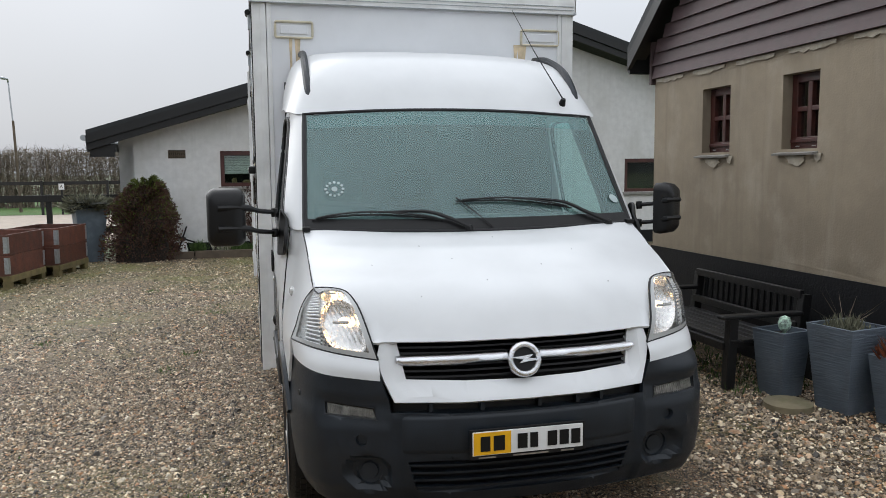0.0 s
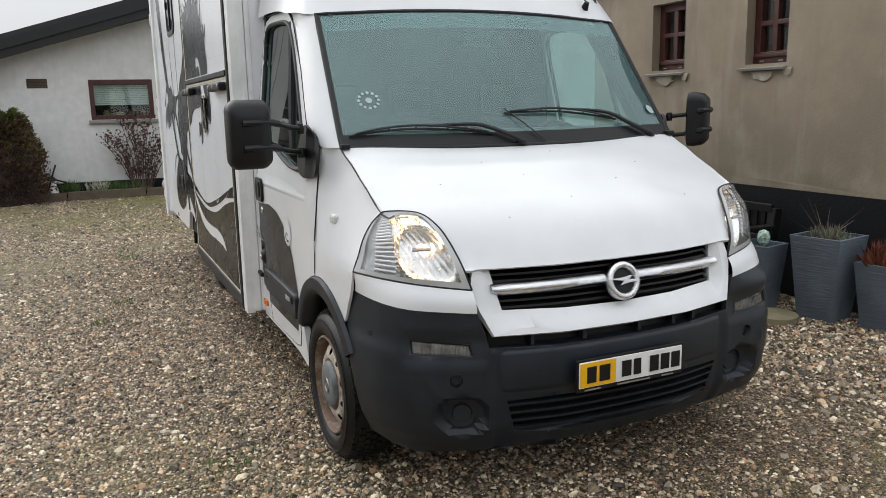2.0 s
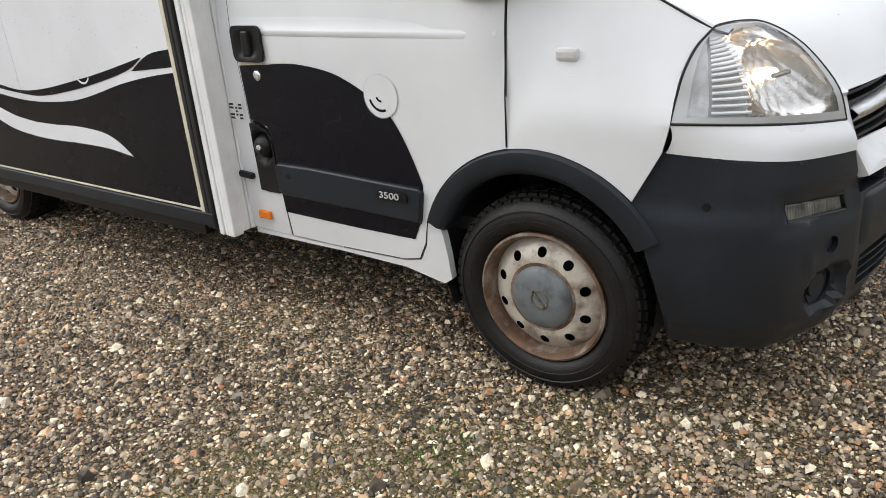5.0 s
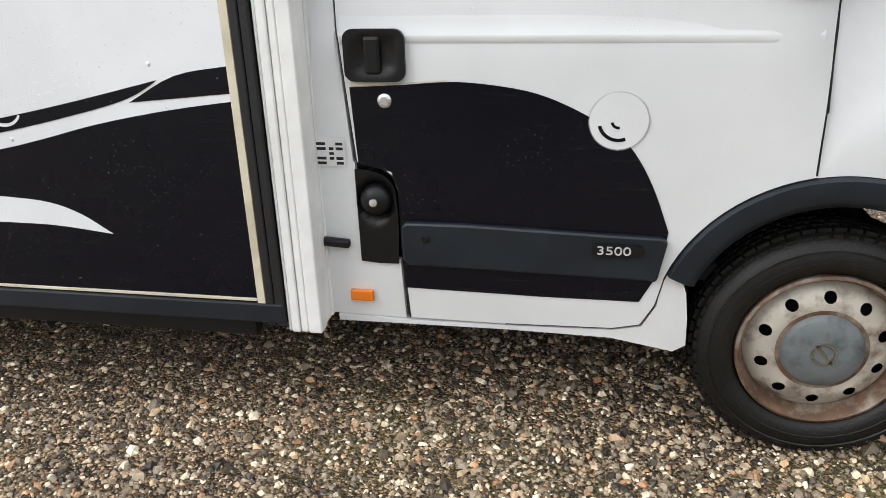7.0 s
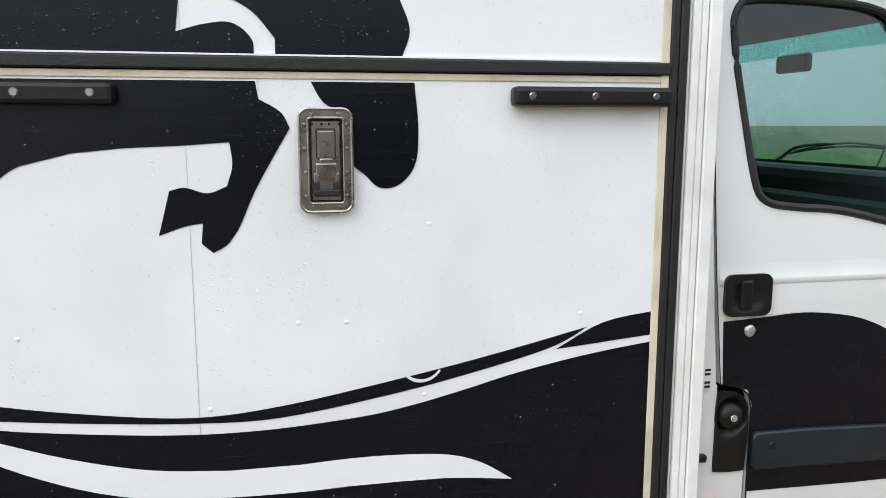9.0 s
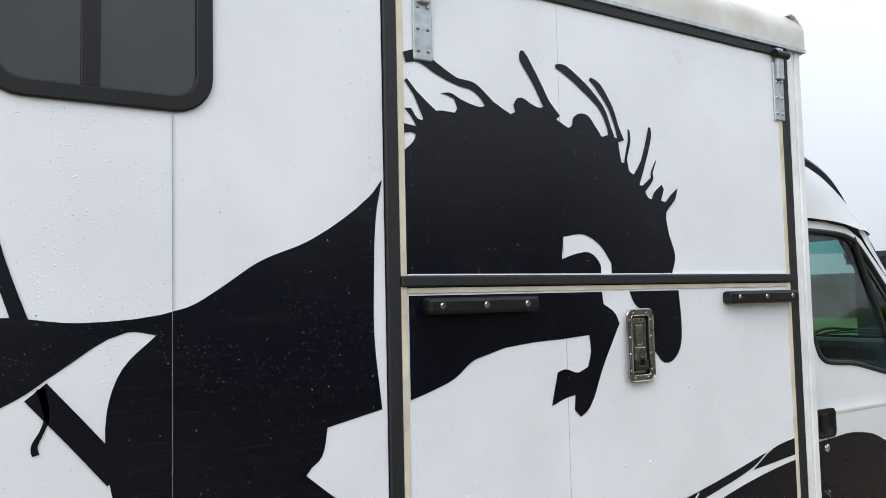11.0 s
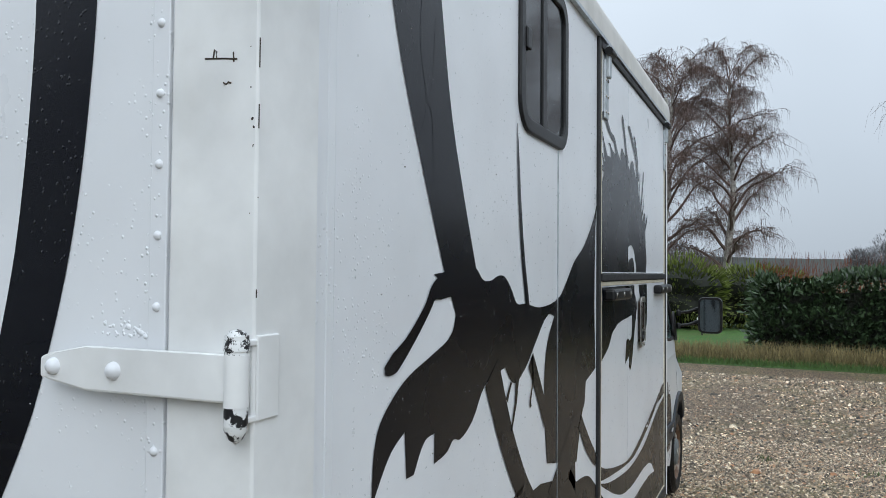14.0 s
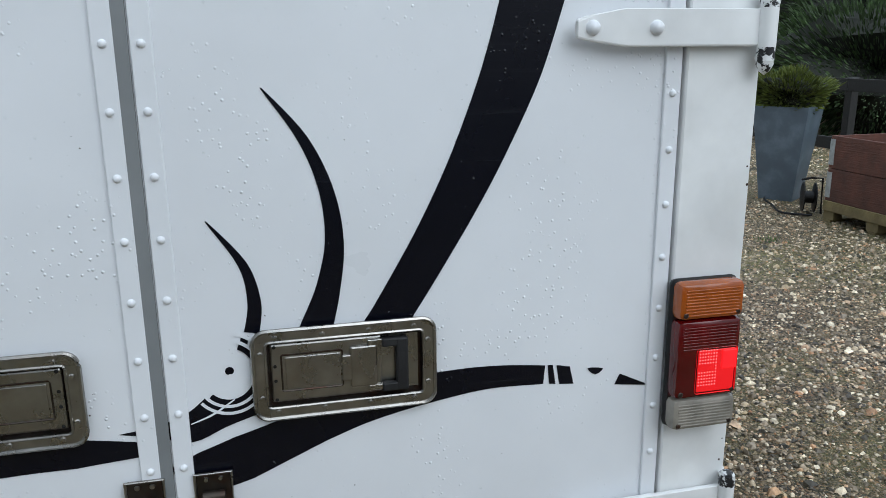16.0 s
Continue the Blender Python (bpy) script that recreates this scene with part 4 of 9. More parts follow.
    cap = part("fuel_cap", lathe(bmesh.new(), [(0, 0.05), (0.015, 0.05), (0.035, 0.042), (0.045, 0.025), (0.048, 0.0)], m, 24), M_BLACK, truck, smooth=True)
    part("cap_lock", lathe(bmesh.new(), [(0, 0.054), (0.011, 0.053), (0.013, 0.048)], m, 14), M_CHROME, cap)
    # lever bracket behind the pocket
    part("door_stay", cube(-0.01, 0.015, -0.045, 0.05, -0.013, 0.013, 0.008, Matrix.Translation(flank(sg, 0.008)(2.287, 0.611)) @ pose(0, 0, 0, 4)), M_BLACK, truck)
    # door handle
    m = Matrix.Translation(flank(sg, 0.002)(2.136, 1.137))
    hd = part("door_handle", thick(sheet(rounded_rect(-0.08, 0.08, -0.066, 0.066, 0.025), lambda u, v: m @ Vector((sg * (0.016 - 0.012 * max(0, 1 - (u / 0.06) ** 4 - (v / 0.05) ** 4)), u, v)), 0.012), -0.012), M_BLACK, door, "black recessed door handle", True)
    part("handle_grip", cube(-0.012, 0.012, -0.028, 0.018, -0.05, 0.05, 0.01, m @ pose(sg * 0.006, 0.01, 0)), M_BLACK, hd)
    part("door_lock", lathe(bmesh.new(), [(0, 0.006), (0.012, 0.006), (0.019, 0.003), (0.02, 0)], Matrix.Translation(flank(sg, 0.004)(2.117, 1.02)) @ pose(0, 0, 0, 0, 90 * sg, 0), 18), M_CHROME, door, "round metal door lock")

    # mirror on two arms
    base = part("mirror_base", thick(sheet([(p.x, p.y) for p in smooth_line([(1.0, 1.4, 0), (0.99, 1.345, 0), (1.005, 1.303, 0), (1.05, 1.285, 0), (1.13, 1.283, 0), (1.2, 1.303, 0), (1.235, 1.36, 0), (1.2, 1.45, 0), (1.12, 1.52, 0), (1.06, 1.48, 0), (1.025, 1.43, 0)], 3, True)], lambda y, z: flank(sg, 0.006)(max(y, 1.05), z) + Vector((0, y - max(y, 1.05), 0)), 0.04), 0.016), M_BLACK, truck, smooth=True)
    soft_edges(base, 0.006)
    hx, hy, hz = 1.262 if sg < 0 else 1.15, 1.0, 1.488
    # the driver's mirror is turned in
    turn = Matrix.Translation((sg * hx, hy, hz)) @ Matrix.Rotation(radians(0 if sg < 0 else 38), 4, "Z") @ Matrix.Translation((-sg * hx, -hy, -hz))
    half = 0.095 if sg < 0 else 0.085
    bm = bmesh.new()
    prof = [(-0.055, 0.4), (-0.05, 0.78), (-0.025, 0.94), (0.02, 1.0), (0.05, 0.98)]
    rings = []
    for d, k in prof:
        rings.append([turn @ Vector((sg * hx + u * k, hy + d, hz + v * k)) for u, v in rounded_rect(-half, half, -0.148, 0.148, 0.045, 5)])
    vs = [[bm.verts.new(p) for p in r] for r in rings]
    for a, b in zip(vs, vs[1:]):
        for i in range(len(a)):
            bm.faces.new((a[i], a[(i + 1) % len(a)], b[(i + 1) % len(b)], b[i]))
    bm.faces.new(vs[0])
    bm.faces.new(vs[-1][::-1])
    house = part("side_mirror", bm, M_BLACK, truck, "large black side mirror on two arms", True, 50)
    part("mirror_glass", thick(sheet(rounded_rect(0.017 - half, half - 0.017, -0.13, 0.13, 0.035), lambda u, v: turn @ Vector((sg * hx + u, hy + 0.053, hz + v)), 0), -0.003), M_MIRROR, house, "mirror glass")
    for dz in (0.05, -0.055):
        pts = smooth_line([(sg * 1.03, 1.08, hz + dz - 0.03), (sg * 1.1, 1.02, hz + dz - 0.02), turn @ Vector((sg * (hx - half + 0.005), 0.97, hz + dz)), turn @ Vector((sg * (hx + 0.038), 0.945, hz + dz))], 5)
        part("mirror_arm", tube(bmesh.new(), pts, [0.012] * (len(pts) - 8) + [0.016] * 8, 8), M_BLACK, house, smooth=True)
        part("arm_socket", lathe(bmesh.new(), [(0, 0.024), (0.016, 0.02), (0.02, 0), (0.016, -0.024)], Matrix.Translation((sg * 1.02, 1.09, hz + dz - 0.032)), 12), M_BLACK, house, smooth=True)

# raised number on the moulding of the flank
def text_mesh(name, body, size, m, material, parent, depth=0.001, align="CENTER", label=""):
    cu = bpy.data.curves.new(name, "FONT")
    cu.body, cu.size, cu.align_x, cu.align_y, cu.extrude = body, size, align, "CENTER", depth
    tmp = bpy.data.objects.new(name, cu)
    scene.collection.objects.link(tmp)
    me = bpy.data.meshes.new_from_object(tmp.evaluated_get(bpy.context.evaluated_depsgraph_get()))
    bpy.data.objects.remove(tmp)
    bpy.data.curves.remove(cu)
    me.name = name
    me.materials.clear()
    me.materials.append(material)
    ob = new(name, me)
    ob.matrix_basis = m
    ob.parent = parent
    return tagged(ob, label=label)


M_STATUEL = mat("silver_lettering", (0.6, 0.6, 0.6), 0.35, metal=0.3)
for sg in (-1, 1):
    x = side_x(1.5, 0.63) + 0.0295
    text_mesh("raised_number", "3500", 0.034, Matrix.Translation((sg * x, 1.51, 0.63)) @ pose(0, 0, 0, 90, 0, -90 if sg < 0 else 90) @ Matrix.Diagonal((1.35, 1, 1, 1)), M_STATUEL, truck, 0.002)

# windscreen, pillars and roof
W_BASE = lambda u: Vector((u * 0.881, 0.80 + 0.13 * u * u, 1.405 + 0.015 * u * u))
W_TOP = lambda u: Vector((u * 0.838, 1.28 + 0.11 * u * u, 2.06 - 0.025 * u * u))


def screen(u, v, off=0.0):
    p = W_BASE(u).lerp(W_TOP(u), v)
    return p + Vector((0, -0.82, 0.57)) * (0.03 * math.sin(math.pi * v) * (1 - u * u) + off)


ws = part("windscreen", grid(bmesh.new(), [[screen(u / 16, v / 10) for u in range(-16, 17)] for v in range(11)]), M_GLASS, truck, "tinted windscreen wet with rain", True)
ws.visible_shadow = False
loop = [screen(u / 16, 0) for u in range(-16, 17)] + [screen(1, v / 10) for v in range(1, 10)] + [screen(u / 16, 1) for u in range(16, -17, -1)] + [screen(-1, v / 10) for v in range(9, -1, -1)]
part("windscreen_rubber", tube(bmesh.new(), loop + [loop[1]], 0.009, 8), M_RUBBER, ws, smooth=True)
sst = part("sun_strip", grid(bmesh.new(), [[screen(u / 16 * 0.97, v, -0.004) for u in range(-16, 17)] for v in (0.86, 0.92, 0.985)]), M_STRIP, ws)
sst.visible_shadow = False
bm = grid(bmesh.new(), [[screen(u / 16 * 0.985, v, 0.003) for u in range(-16, 17)] for v in (0.005, 0.085)])
part("screen_band", bm, M_BLACK, ws)
for sg in (-1, 1):
    part("screen_side_band", grid(bmesh.new(), [[screen(sg * u, v / 8, 0.003) for u in (0.98, 0.995)] for v in range(9)]), M_BLACK, ws)
    part("pillar_trim", grid(bmesh.new(), [[screen(sg * 0.985, v / 8, -0.012), screen(sg * 0.985, v / 8, -0.012) + Vector((-sg * 0.05, 0.09, 0)), screen(sg * 0.985, v / 8, -0.012) + Vector((-sg * 0.03, 0.2, 0))] for v in range(9)]), M_BLACK, truck)
    part("scuttle_end", cube(-0.02, 0.02, -0.02, 0.02, -0.012, 0.012, 0.005, Matrix.Translation((sg * 0.87, 0.91, 1.425))), M_BLACK, truck)
bm = bmesh.new()
grid(bm, [[Vector((u / 10 * 0.87, 0.775 + 0.13 * (u / 10) ** 2, 1.395 + 0.015 * (u / 10) ** 2)) for u in range(-10, 11)], [W_BASE(u / 10) + Vector((0, 0.03, 0.0)) for u in range(-10, 11)]])
part("scuttle", bm, M_BLACK, truck)

ROWS = [
    [(-0.927, 1.60, 2.06), (-0.905, 1.5, 2.055), (-0.842, 1.395, 2.037), (-0.55, 1.325, 2.055), (0, 1.285, 2.064)],
    [(-0.925, 1.78, 2.09), (-0.89, 1.66, 2.16), (-0.81, 1.53, 2.205), (-0.55, 1.46, 2.235), (0, 1.43, 2.245)],
    [(-0.92, 1.98, 2.104), (-0.885, 1.88, 2.26), (-0.80, 1.76, 2.36), (-0.55, 1.69, 2.395), (0, 1.67, 2.405)],
    [(-0.92, 2.14, 2.108), (-0.885, 2.1, 2.31), (-0.80, 2.03, 2.43), (-0.55, 2.0, 2.472), (0, 1.98, 2.482)],
    [(-0.92, 2.3, 2.108), (-0.88, 2.3, 2.33), (-0.79, 2.3, 2.46), (-0.55, 2.3, 2.5), (0, 2.3, 2.51)],
]
full = [smooth_line(r + [(-x, y, z) for x, y, z in reversed(r[:-1])], 4) for r in ROWS]
cols = [smooth_line([r[i] for r in full], 4) for i in range(len(full[0]))]
part("cab_roof", grid(bmesh.new(), [[c[j] for c in cols] for j in range(len(cols[0]))]), M_WHITE, truck, "white rounded cab roof", True, 60)
for sg in (-1, 1):
    edge = [screen(sg, v / 10) for v in range(11)]
    door_edge = smooth_line([flank(sg)(1.03, 1.42), flank(sg)(1.15, 1.5), flank(sg)(1.35, 1.78), flank(sg)(1.55, 2.03), Vector((sg * 0.927, 1.62, 2.075))], 4)
    de = [door_edge[round(i * (len(door_edge) - 1) / 10)] for i in range(11)]
    part("windscreen_pillar", grid(bmesh.new(), [[a.lerp(b, k / 4) + Vector((sg * 0.008, -0.012, 0)) * math.sin(math.pi * k / 4) for k in range(5)] for a, b in zip(edge, de)]), M_WHITE, truck, smooth=True)
    top = [flank(sg, 0.0)(y, z) for y, z in ((1.58, 2.03), (1.68, 2.08), (1.85, 2.101), (2.1, 2.106), (2.3, 2.106))]
    part("gutter", tube(bmesh.new(), top, 0.005, 6), M_BLACK, truck)
    # roof rails
    rl = smooth_line([(sg * 0.79, 1.475, 2.125), (sg * 0.80, 1.53, 2.2), (sg * 0.80, 1.7, 2.345), (sg * 0.79, 1.95, 2.445), (sg * 0.79, 2.2, 2.48)], 5)
    part("roof_strip", tube(bmesh.new(), rl, [0.012] + [0.022] * (len(rl) - 2) + [0.014], 8), M_GREY, truck, "dark grey roof strip", True)
part("aerial_foot", lathe(bmesh.new(), [(0, 0.05), (0.012, 0.045), (0.02, 0.0)], Matrix.Translation((0.70, 1.40, 2.105)) @ pose(0, 0, 0, 40), 12), M_BLACK, truck, smooth=True)
part("aerial", tube(bmesh.new(), [(0.70, 1.38, 2.14), (0.62, 1.62, 2.45), (0.55, 1.85, 2.75)], [0.004, 0.003, 0.002], 5), M_BLACK, truck, "thin black roof aerial")
# wipers: a rubber blade under a sprung bridge with claws, and a bent arm
for blade_uv, arm_uv in ((((-0.955, 0.07), (-0.8, 0.1), (-0.62, 0.112), (-0.4, 0.098), (-0.2, 0.07)), ((-0.05, 0.006), (-0.14, 0.06), (-0.28, 0.118), (-0.42, 0.124), (-0.56, 0.118))),
                         (((-0.107, 0.2), (0.08, 0.205), (0.25, 0.2), (0.46, 0.172), (0.65, 0.132)), ((0.855, -0.004), (0.745, 0.08), (0.61, 0.165), (0.45, 0.195), (0.29, 0.205)))):
    pts = [screen(p.x, p.y, 0.012) for p in smooth_line([(u, v, 0) for u, v in blade_uv], 4)]
    wiper = part("wiper", tube(bmesh.new(), pts, 0.0055, 6), M_BLACK, truck, "black windscreen wiper")
    up = Vector((0, -0.016, 0.016))
    n = len(pts)
    part("wiper_bridge", tube(bmesh.new(), [pts[k] + up * (0.25 + 0.75 * math.sin(math.pi * k / (n - 1))) for k in range(1, n - 1)], 0.0055, 6), M_BLACK, wiper)
    for k in range(2, n - 2, 3):
        part("wiper_claw", tube(bmesh.new(), [pts[k], pts[k] + up * (0.25 + 0.75 * math.sin(math.pi * k / (n - 1)))], 0.004, 5), M_BLACK, wiper)
    arm = [screen(p.x, p.y, 0.026) for p in smooth_line([(u, v, 0) for u, v in arm_uv], 4)]
    part("wiper_arm", tube(bmesh.new(), arm, [0.013 - 0.007 * k / (len(arm) - 1) for k in range(len(arm))], 6), M_BLACK, wiper)
    part("wiper_pivot", lathe(bmesh.new(), [(0, 0.03), (0.018, 0.025), (0.024, 0)], Matrix.Translation(screen(*arm_uv[0], 0.0)), 12), M_BLACK, wiper)
part("washer_hose", tube(bmesh.new(), [screen(-0.105, 0.23, 0.014), screen(0.0, 0.115, 0.02), screen(0.1, 0.012, 0.012)], 0.0035, 5), M_BLACK, truck)
# screen stickers
cst = screen(-0.82, 0.322, 0.004)
for k in range(12):
    a = 2 * math.pi * k / 12
    c = screen(-0.82 + 0.043 * math.cos(a) / 0.86, 0.322 + 0.043 * math.sin(a) / 0.8, 0.004)
    part("sticker_dash", lathe(bmesh.new(), [(0, 0.001), (0.008, 0)], Matrix.Translation(c) @ pose(0, 0, 0, 55), 8), M_STICK, ws)
part("sticker_dot", lathe(bmesh.new(), [(0, 0.001), (0.016, 0)], Matrix.Translation(cst) @ pose(0, 0, 0, 55), 12), M_STICK, ws, "faded round screen sticker")
part("tax_sticker", lathe(bmesh.new(), [(0, 0.001), (0.028, 0)], Matrix.Translation(screen(0.945, 0.205, 0.006)) @ pose(0, 0, 0, 55, 0, 30), 14), M_STICK, ws, "small pale round sticker")
# inside of the cab
part("dashboard", cube(-0.85, 0.85, 0.9, 1.32, 1.02, 1.36, 0.05), M_DASH, truck)
part("dashboard_hump", cube(-0.82, 0.82, 1.05, 1.24, 1.3, 1.47, 0.05), M_DASH, truck)
part("bulkhead", cube(-0.9, 0.9, 2.2, 2.24, 0.5, 2.3), M_DASH, truck)
part("cab_floor", cube(-0.9, 0.9, 0.7, 2.25, 0.5, 0.55), M_UNDERSHADE, truck)
part("headlining", grid(bmesh.new(), [[(x, y, z) for x in (-0.78, -0.4, 0, 0.4, 0.78)] for y, z in ((1.36, 2.03), (1.6, 2.2), (2.2, 2.3))]), M_INSIDE, truck)
for xx in (-0.55, -0.1, 0.52):
    seat = part("seat", cube(xx - 0.22, xx + 0.22, 1.5, 2.0, 0.75, 0.95, 0.04), M_SEAT, truck, "grey cloth cab seat")
    part("backrest", cube(xx - 0.22, xx + 0.22, 1.95, 2.1, 0.9, 1.5, 0.05), M_SEAT, seat)
    part("headrest", cube(xx - 0.13, xx + 0.13, 1.98, 2.08, 1.53, 1.72, 0.04), M_SEAT, seat)
m = Matrix.Translation((0.52, 1.3, 1.32)) @ pose(0, 0, 0, 55)
wheel_pts = [m @ Vector((0.2 * math.cos(2 * math.pi * k / 28), 0.2 * math.sin(2 * math.pi * k / 28), 0)) for k in range(29)]
sw = part("steering_wheel", tube(bmesh.new(), wheel_pts, 0.016, 8), M_BLACK, truck, "black steering wheel", True)
for k in range(4):
    a = math.pi / 2 * k + 0.4
    part("spoke", tube(bmesh.new(), [m @ Vector((0, 0, -0.03)), m @ Vector((0.2 * math.cos(a), 0.2 * math.sin(a), 0))], 0.014, 6), M_BLACK, sw)
part("inner_mirror", cube(-0.1, 0.12, 1.29, 1.325, 1.885, 1.965, 0.014), M_BLACK, truck)
# number plate: plate, yellow field and plain bars for its characters
plate = part("number_plate", cube(-0.272, 0.25, -0.004, 0.006, 0.49, 0.622, 0.003), M_BLACK, truck, "yellow and white number plate in a black holder")
part("white_field", cube(-0.262, 0.24, -0.008, -0.003, 0.508, 0.612, 0.002), M_PLATE, plate)
part("yellow_field", cube(-0.258, -0.092, -0.0105, -0.007, 0.512, 0.608), M_YELLOW, plate)
for x0, x1 in ((-0.228, -0.185), (-0.17, -0.12), (-0.062, -0.018), (-0.005, 0.03), (0.075, 0.118), (0.13, 0.172), (0.184, 0.226)):
    part("dark_bar", cube(x0, x1, -0.0125, -0.0105 + 0.001, 0.527, 0.592), M_BLACK, plate)
for x0, x1 in ((-0.235, -0.16), (-0.08, 0.08), (0.14, 0.2)):
    part("pale_bar", cube(x0, x1, -0.0065, -0.0035, 0.4945, 0.5005), M_LENSGREY, plate)


# ---- wheels ----
def make_wheel(side, y):
    """A steel wheel: tyre with tread blocks, rusty rim with round holes, hub cap; axis along x."""
    m = Matrix.Translation((side * (0.985 if y < 2 else 0.91), y, 0.343)) @ pose(0, 0, 0, 0, 90 * side, 0)
    wheel = thing("wheel", "", "")
    wheel.parent = truck
    prof = [(0.225, -0.03), (0.235, 0.0), (0.262, 0.014), (0.3, 0.012), (0.325, -0.01), (0.338, -0.035), (0.343, -0.07), (0.343, -0.16), (0.335, -0.2), (0.3, -0.225), (0.23, -0.21)]
    tyre = part("tyre", lathe(bmesh.new(), prof, m, 64), M_TYRE, wheel, "wet black tyre", True, 60)
    bm = bmesh.new()
    for k in range(56):
        a = 2 * math.pi * k / 56
        for h0, h1, da, r1 in ((-0.06, -0.035, 0.0, 0.346), (-0.085, -0.064, 0.04, 0.3475), (-0.112, -0.09, 0.0, 0.348), (-0.14, -0.117, 0.05, 0.348), (-0.165, -0.145, 0.01, 0.347), (-0.19, -0.17, 0.04, 0.345)):
            box(bm, 0.33, r1 + 0.002, -0.0155, 0.0155, h0, h1, 0, m @ Matrix.Rotation(a + da, 4, "Z"))
        box(bm, 0.315, 0.337, -0.013, 0.013, -0.034, -0.012, 0, m @ Matrix.Rotation(a + 0.03, 4, "Z"))
    tr = part("tread_blocks", bm, M_TYRE, tyre)
    tagged(tr, kind="stuff")
    for r in (0.27, 0.3):
        part("sidewall_ring", tube(bmesh.new(), [m @ Vector((r * math.cos(2 * math.pi * k / 48), r * math.sin(2 * math.pi * k / 48), 0.012)) for k in range(49)], 0.003, 5), M_TYRE, tyre)
    holes = [circle(0.158 * math.cos(2 * math.pi * k / 10), 0.158 * math.sin(2 * math.pi * k / 10), 0.0165, 14) for k in range(10)]

    def dish(u, v):
        r = math.hypot(u, v)
        return m @ Vector((u, v, lerp_table([(0.0, -0.01), (0.11, -0.012), (0.14, -0.008), (0.175, -0.024), (0.195, -0.045), (0.2, -0.05)], r)))
    rim = part("rim", sheet(circle(0, 0, 0.2, 48), dish, 0.03, holes), M_RIM, wheel, "rusty silver steel rim with round holes", True)
    part("rim_edge", lathe(bmesh.new(), [(0.2, -0.05), (0.207, -0.03), (0.211, -0.006), (0.219, 0.006), (0.227, 0.002), (0.227, -0.02)], m, 56), M_RIMRUST, rim, smooth=True)
    # black disc as painted shade behind the rim's holes
    part("rim_shadow", lathe(bmesh.new(), [(0, -0.075), (0.2, -0.075)], m, 24), M_UNDERSHADE, rim)
    part("hub_groove", lathe(bmesh.new(), [(0.106, -0.009), (0.112, -0.0085), (0.121, -0.009)], m, 40), M_RIMRUST, rim, smooth=True)
    cap = part("hub_cap", lathe(bmesh.new(), [(0, 0.012), (0.06, 0.012), (0.098, 0.008), (0.108, -0.002), (0.11, -0.014)], m, 44), M_HUB, wheel, "grey hub cap with flaking paint", True)
    part("hub_ring", lathe(bmesh.new(), [(0.026, 0.012), (0.027, 0.0155), (0.033, 0.0155), (0.034, 0.012)], m, 28), M_STEEL, cap)
    part("hub_bolt_mark", cube(-0.036, 0.036, -0.004, 0.004, 0.012, 0.0155, 0, m @ pose(0, 0, 0, 0, 0, 40)), M_STEEL, cap)
    return wheel


make_wheel(-1, 0.938)
make_wheel(1, 0.938)
make_wheel(-1, 4.72)
make_wheel(1, 4.72)
for yy in (0.94, 4.72):
    part("axle", tube(bmesh.new(), [(-0.85, yy, 0.34), (0.85, yy, 0.34)], 0.05, 10), M_UNDERSHADE, truck)
for sg in (-1, 1):
    part("chassis_rail", cube(sg * 0.38, sg * 0.46, 0.7, 6.7, 0.4, 0.55), M_UNDERSHADE, truck)

# ---- the box body ----
BX, Y0, Y1, ZB, ZT = 1.09, 2.325, 6.82, 0.44, 3.0


def slab(name, x0, x1, y0, y1, z0, z1, material, label="", parent=None, bev=0.004):
    return part(name, cube(x0, x1, y0, y1, z0, z1, bev), material, parent or truck, label)


# flanks: a fixed panel behind, an opening front part closed by a two-leaf ramp
slab("side_panel", -BX, -BX + 0.03, 4.47, 6.62, 0.72, ZT - 0.13, M_PANEL, "white box panel with black graphics")
# lower edge of the side panel with its wheel opening
low = [(4.47, 0.72), (4.47, 0.5), (4.38, 0.49), (4.42, 0.53), (4.5, 0.6), (4.62, 0.67), (4.78, 0.7), (4.93, 0.69), (5.0, 0.6), (5.08, 0.505), (5.92, 0.515), (6.62, 0.52), (6.62, 0.72)]
part("side_skirt", thick(sheet(low, lambda y, z: Vector((-BX, y, z)), 0.1), -0.03), M_PANEL, truck)
part("rear_wheel_well", grid(bmesh.new(), [[Vector((x, 4.74 + 0.38 * math.cos(radians(180 * k / 16)), 0.36 + 0.37 * math.sin(radians(180 * k / 16)))) for k in range(17)] for x in (-1.05, -0.6)]), M_UNDERSHADE, truck)
slab("side_panel", BX - 0.03, BX, Y0 + 0.1, 6.62, 0.5, ZT - 0.13, M_PANEL)
front_panel = slab("front_panel", -BX + 0.1, BX - 0.1, Y0, Y0 + 0.03, 0.5, ZT - 0.13, M_PANEL, "white front panel with rust streaks")
slab("box_roof", -BX + 0.05, BX - 0.05, Y0 + 0.05, Y1 - 0.05, ZT - 0.02, ZT, M_PANEL, "white box roof")
slab("box_floor", -BX + 0.03, BX - 0.03, Y0 + 0.05, Y1 - 0.05, 0.5, 0.56, M_UNDERSHADE)
slab("box_inner_wall", -BX + 0.035, -BX + 0.05, 2.5, 6.6, 0.56, ZT - 0.13, M_UNDERSHADE)
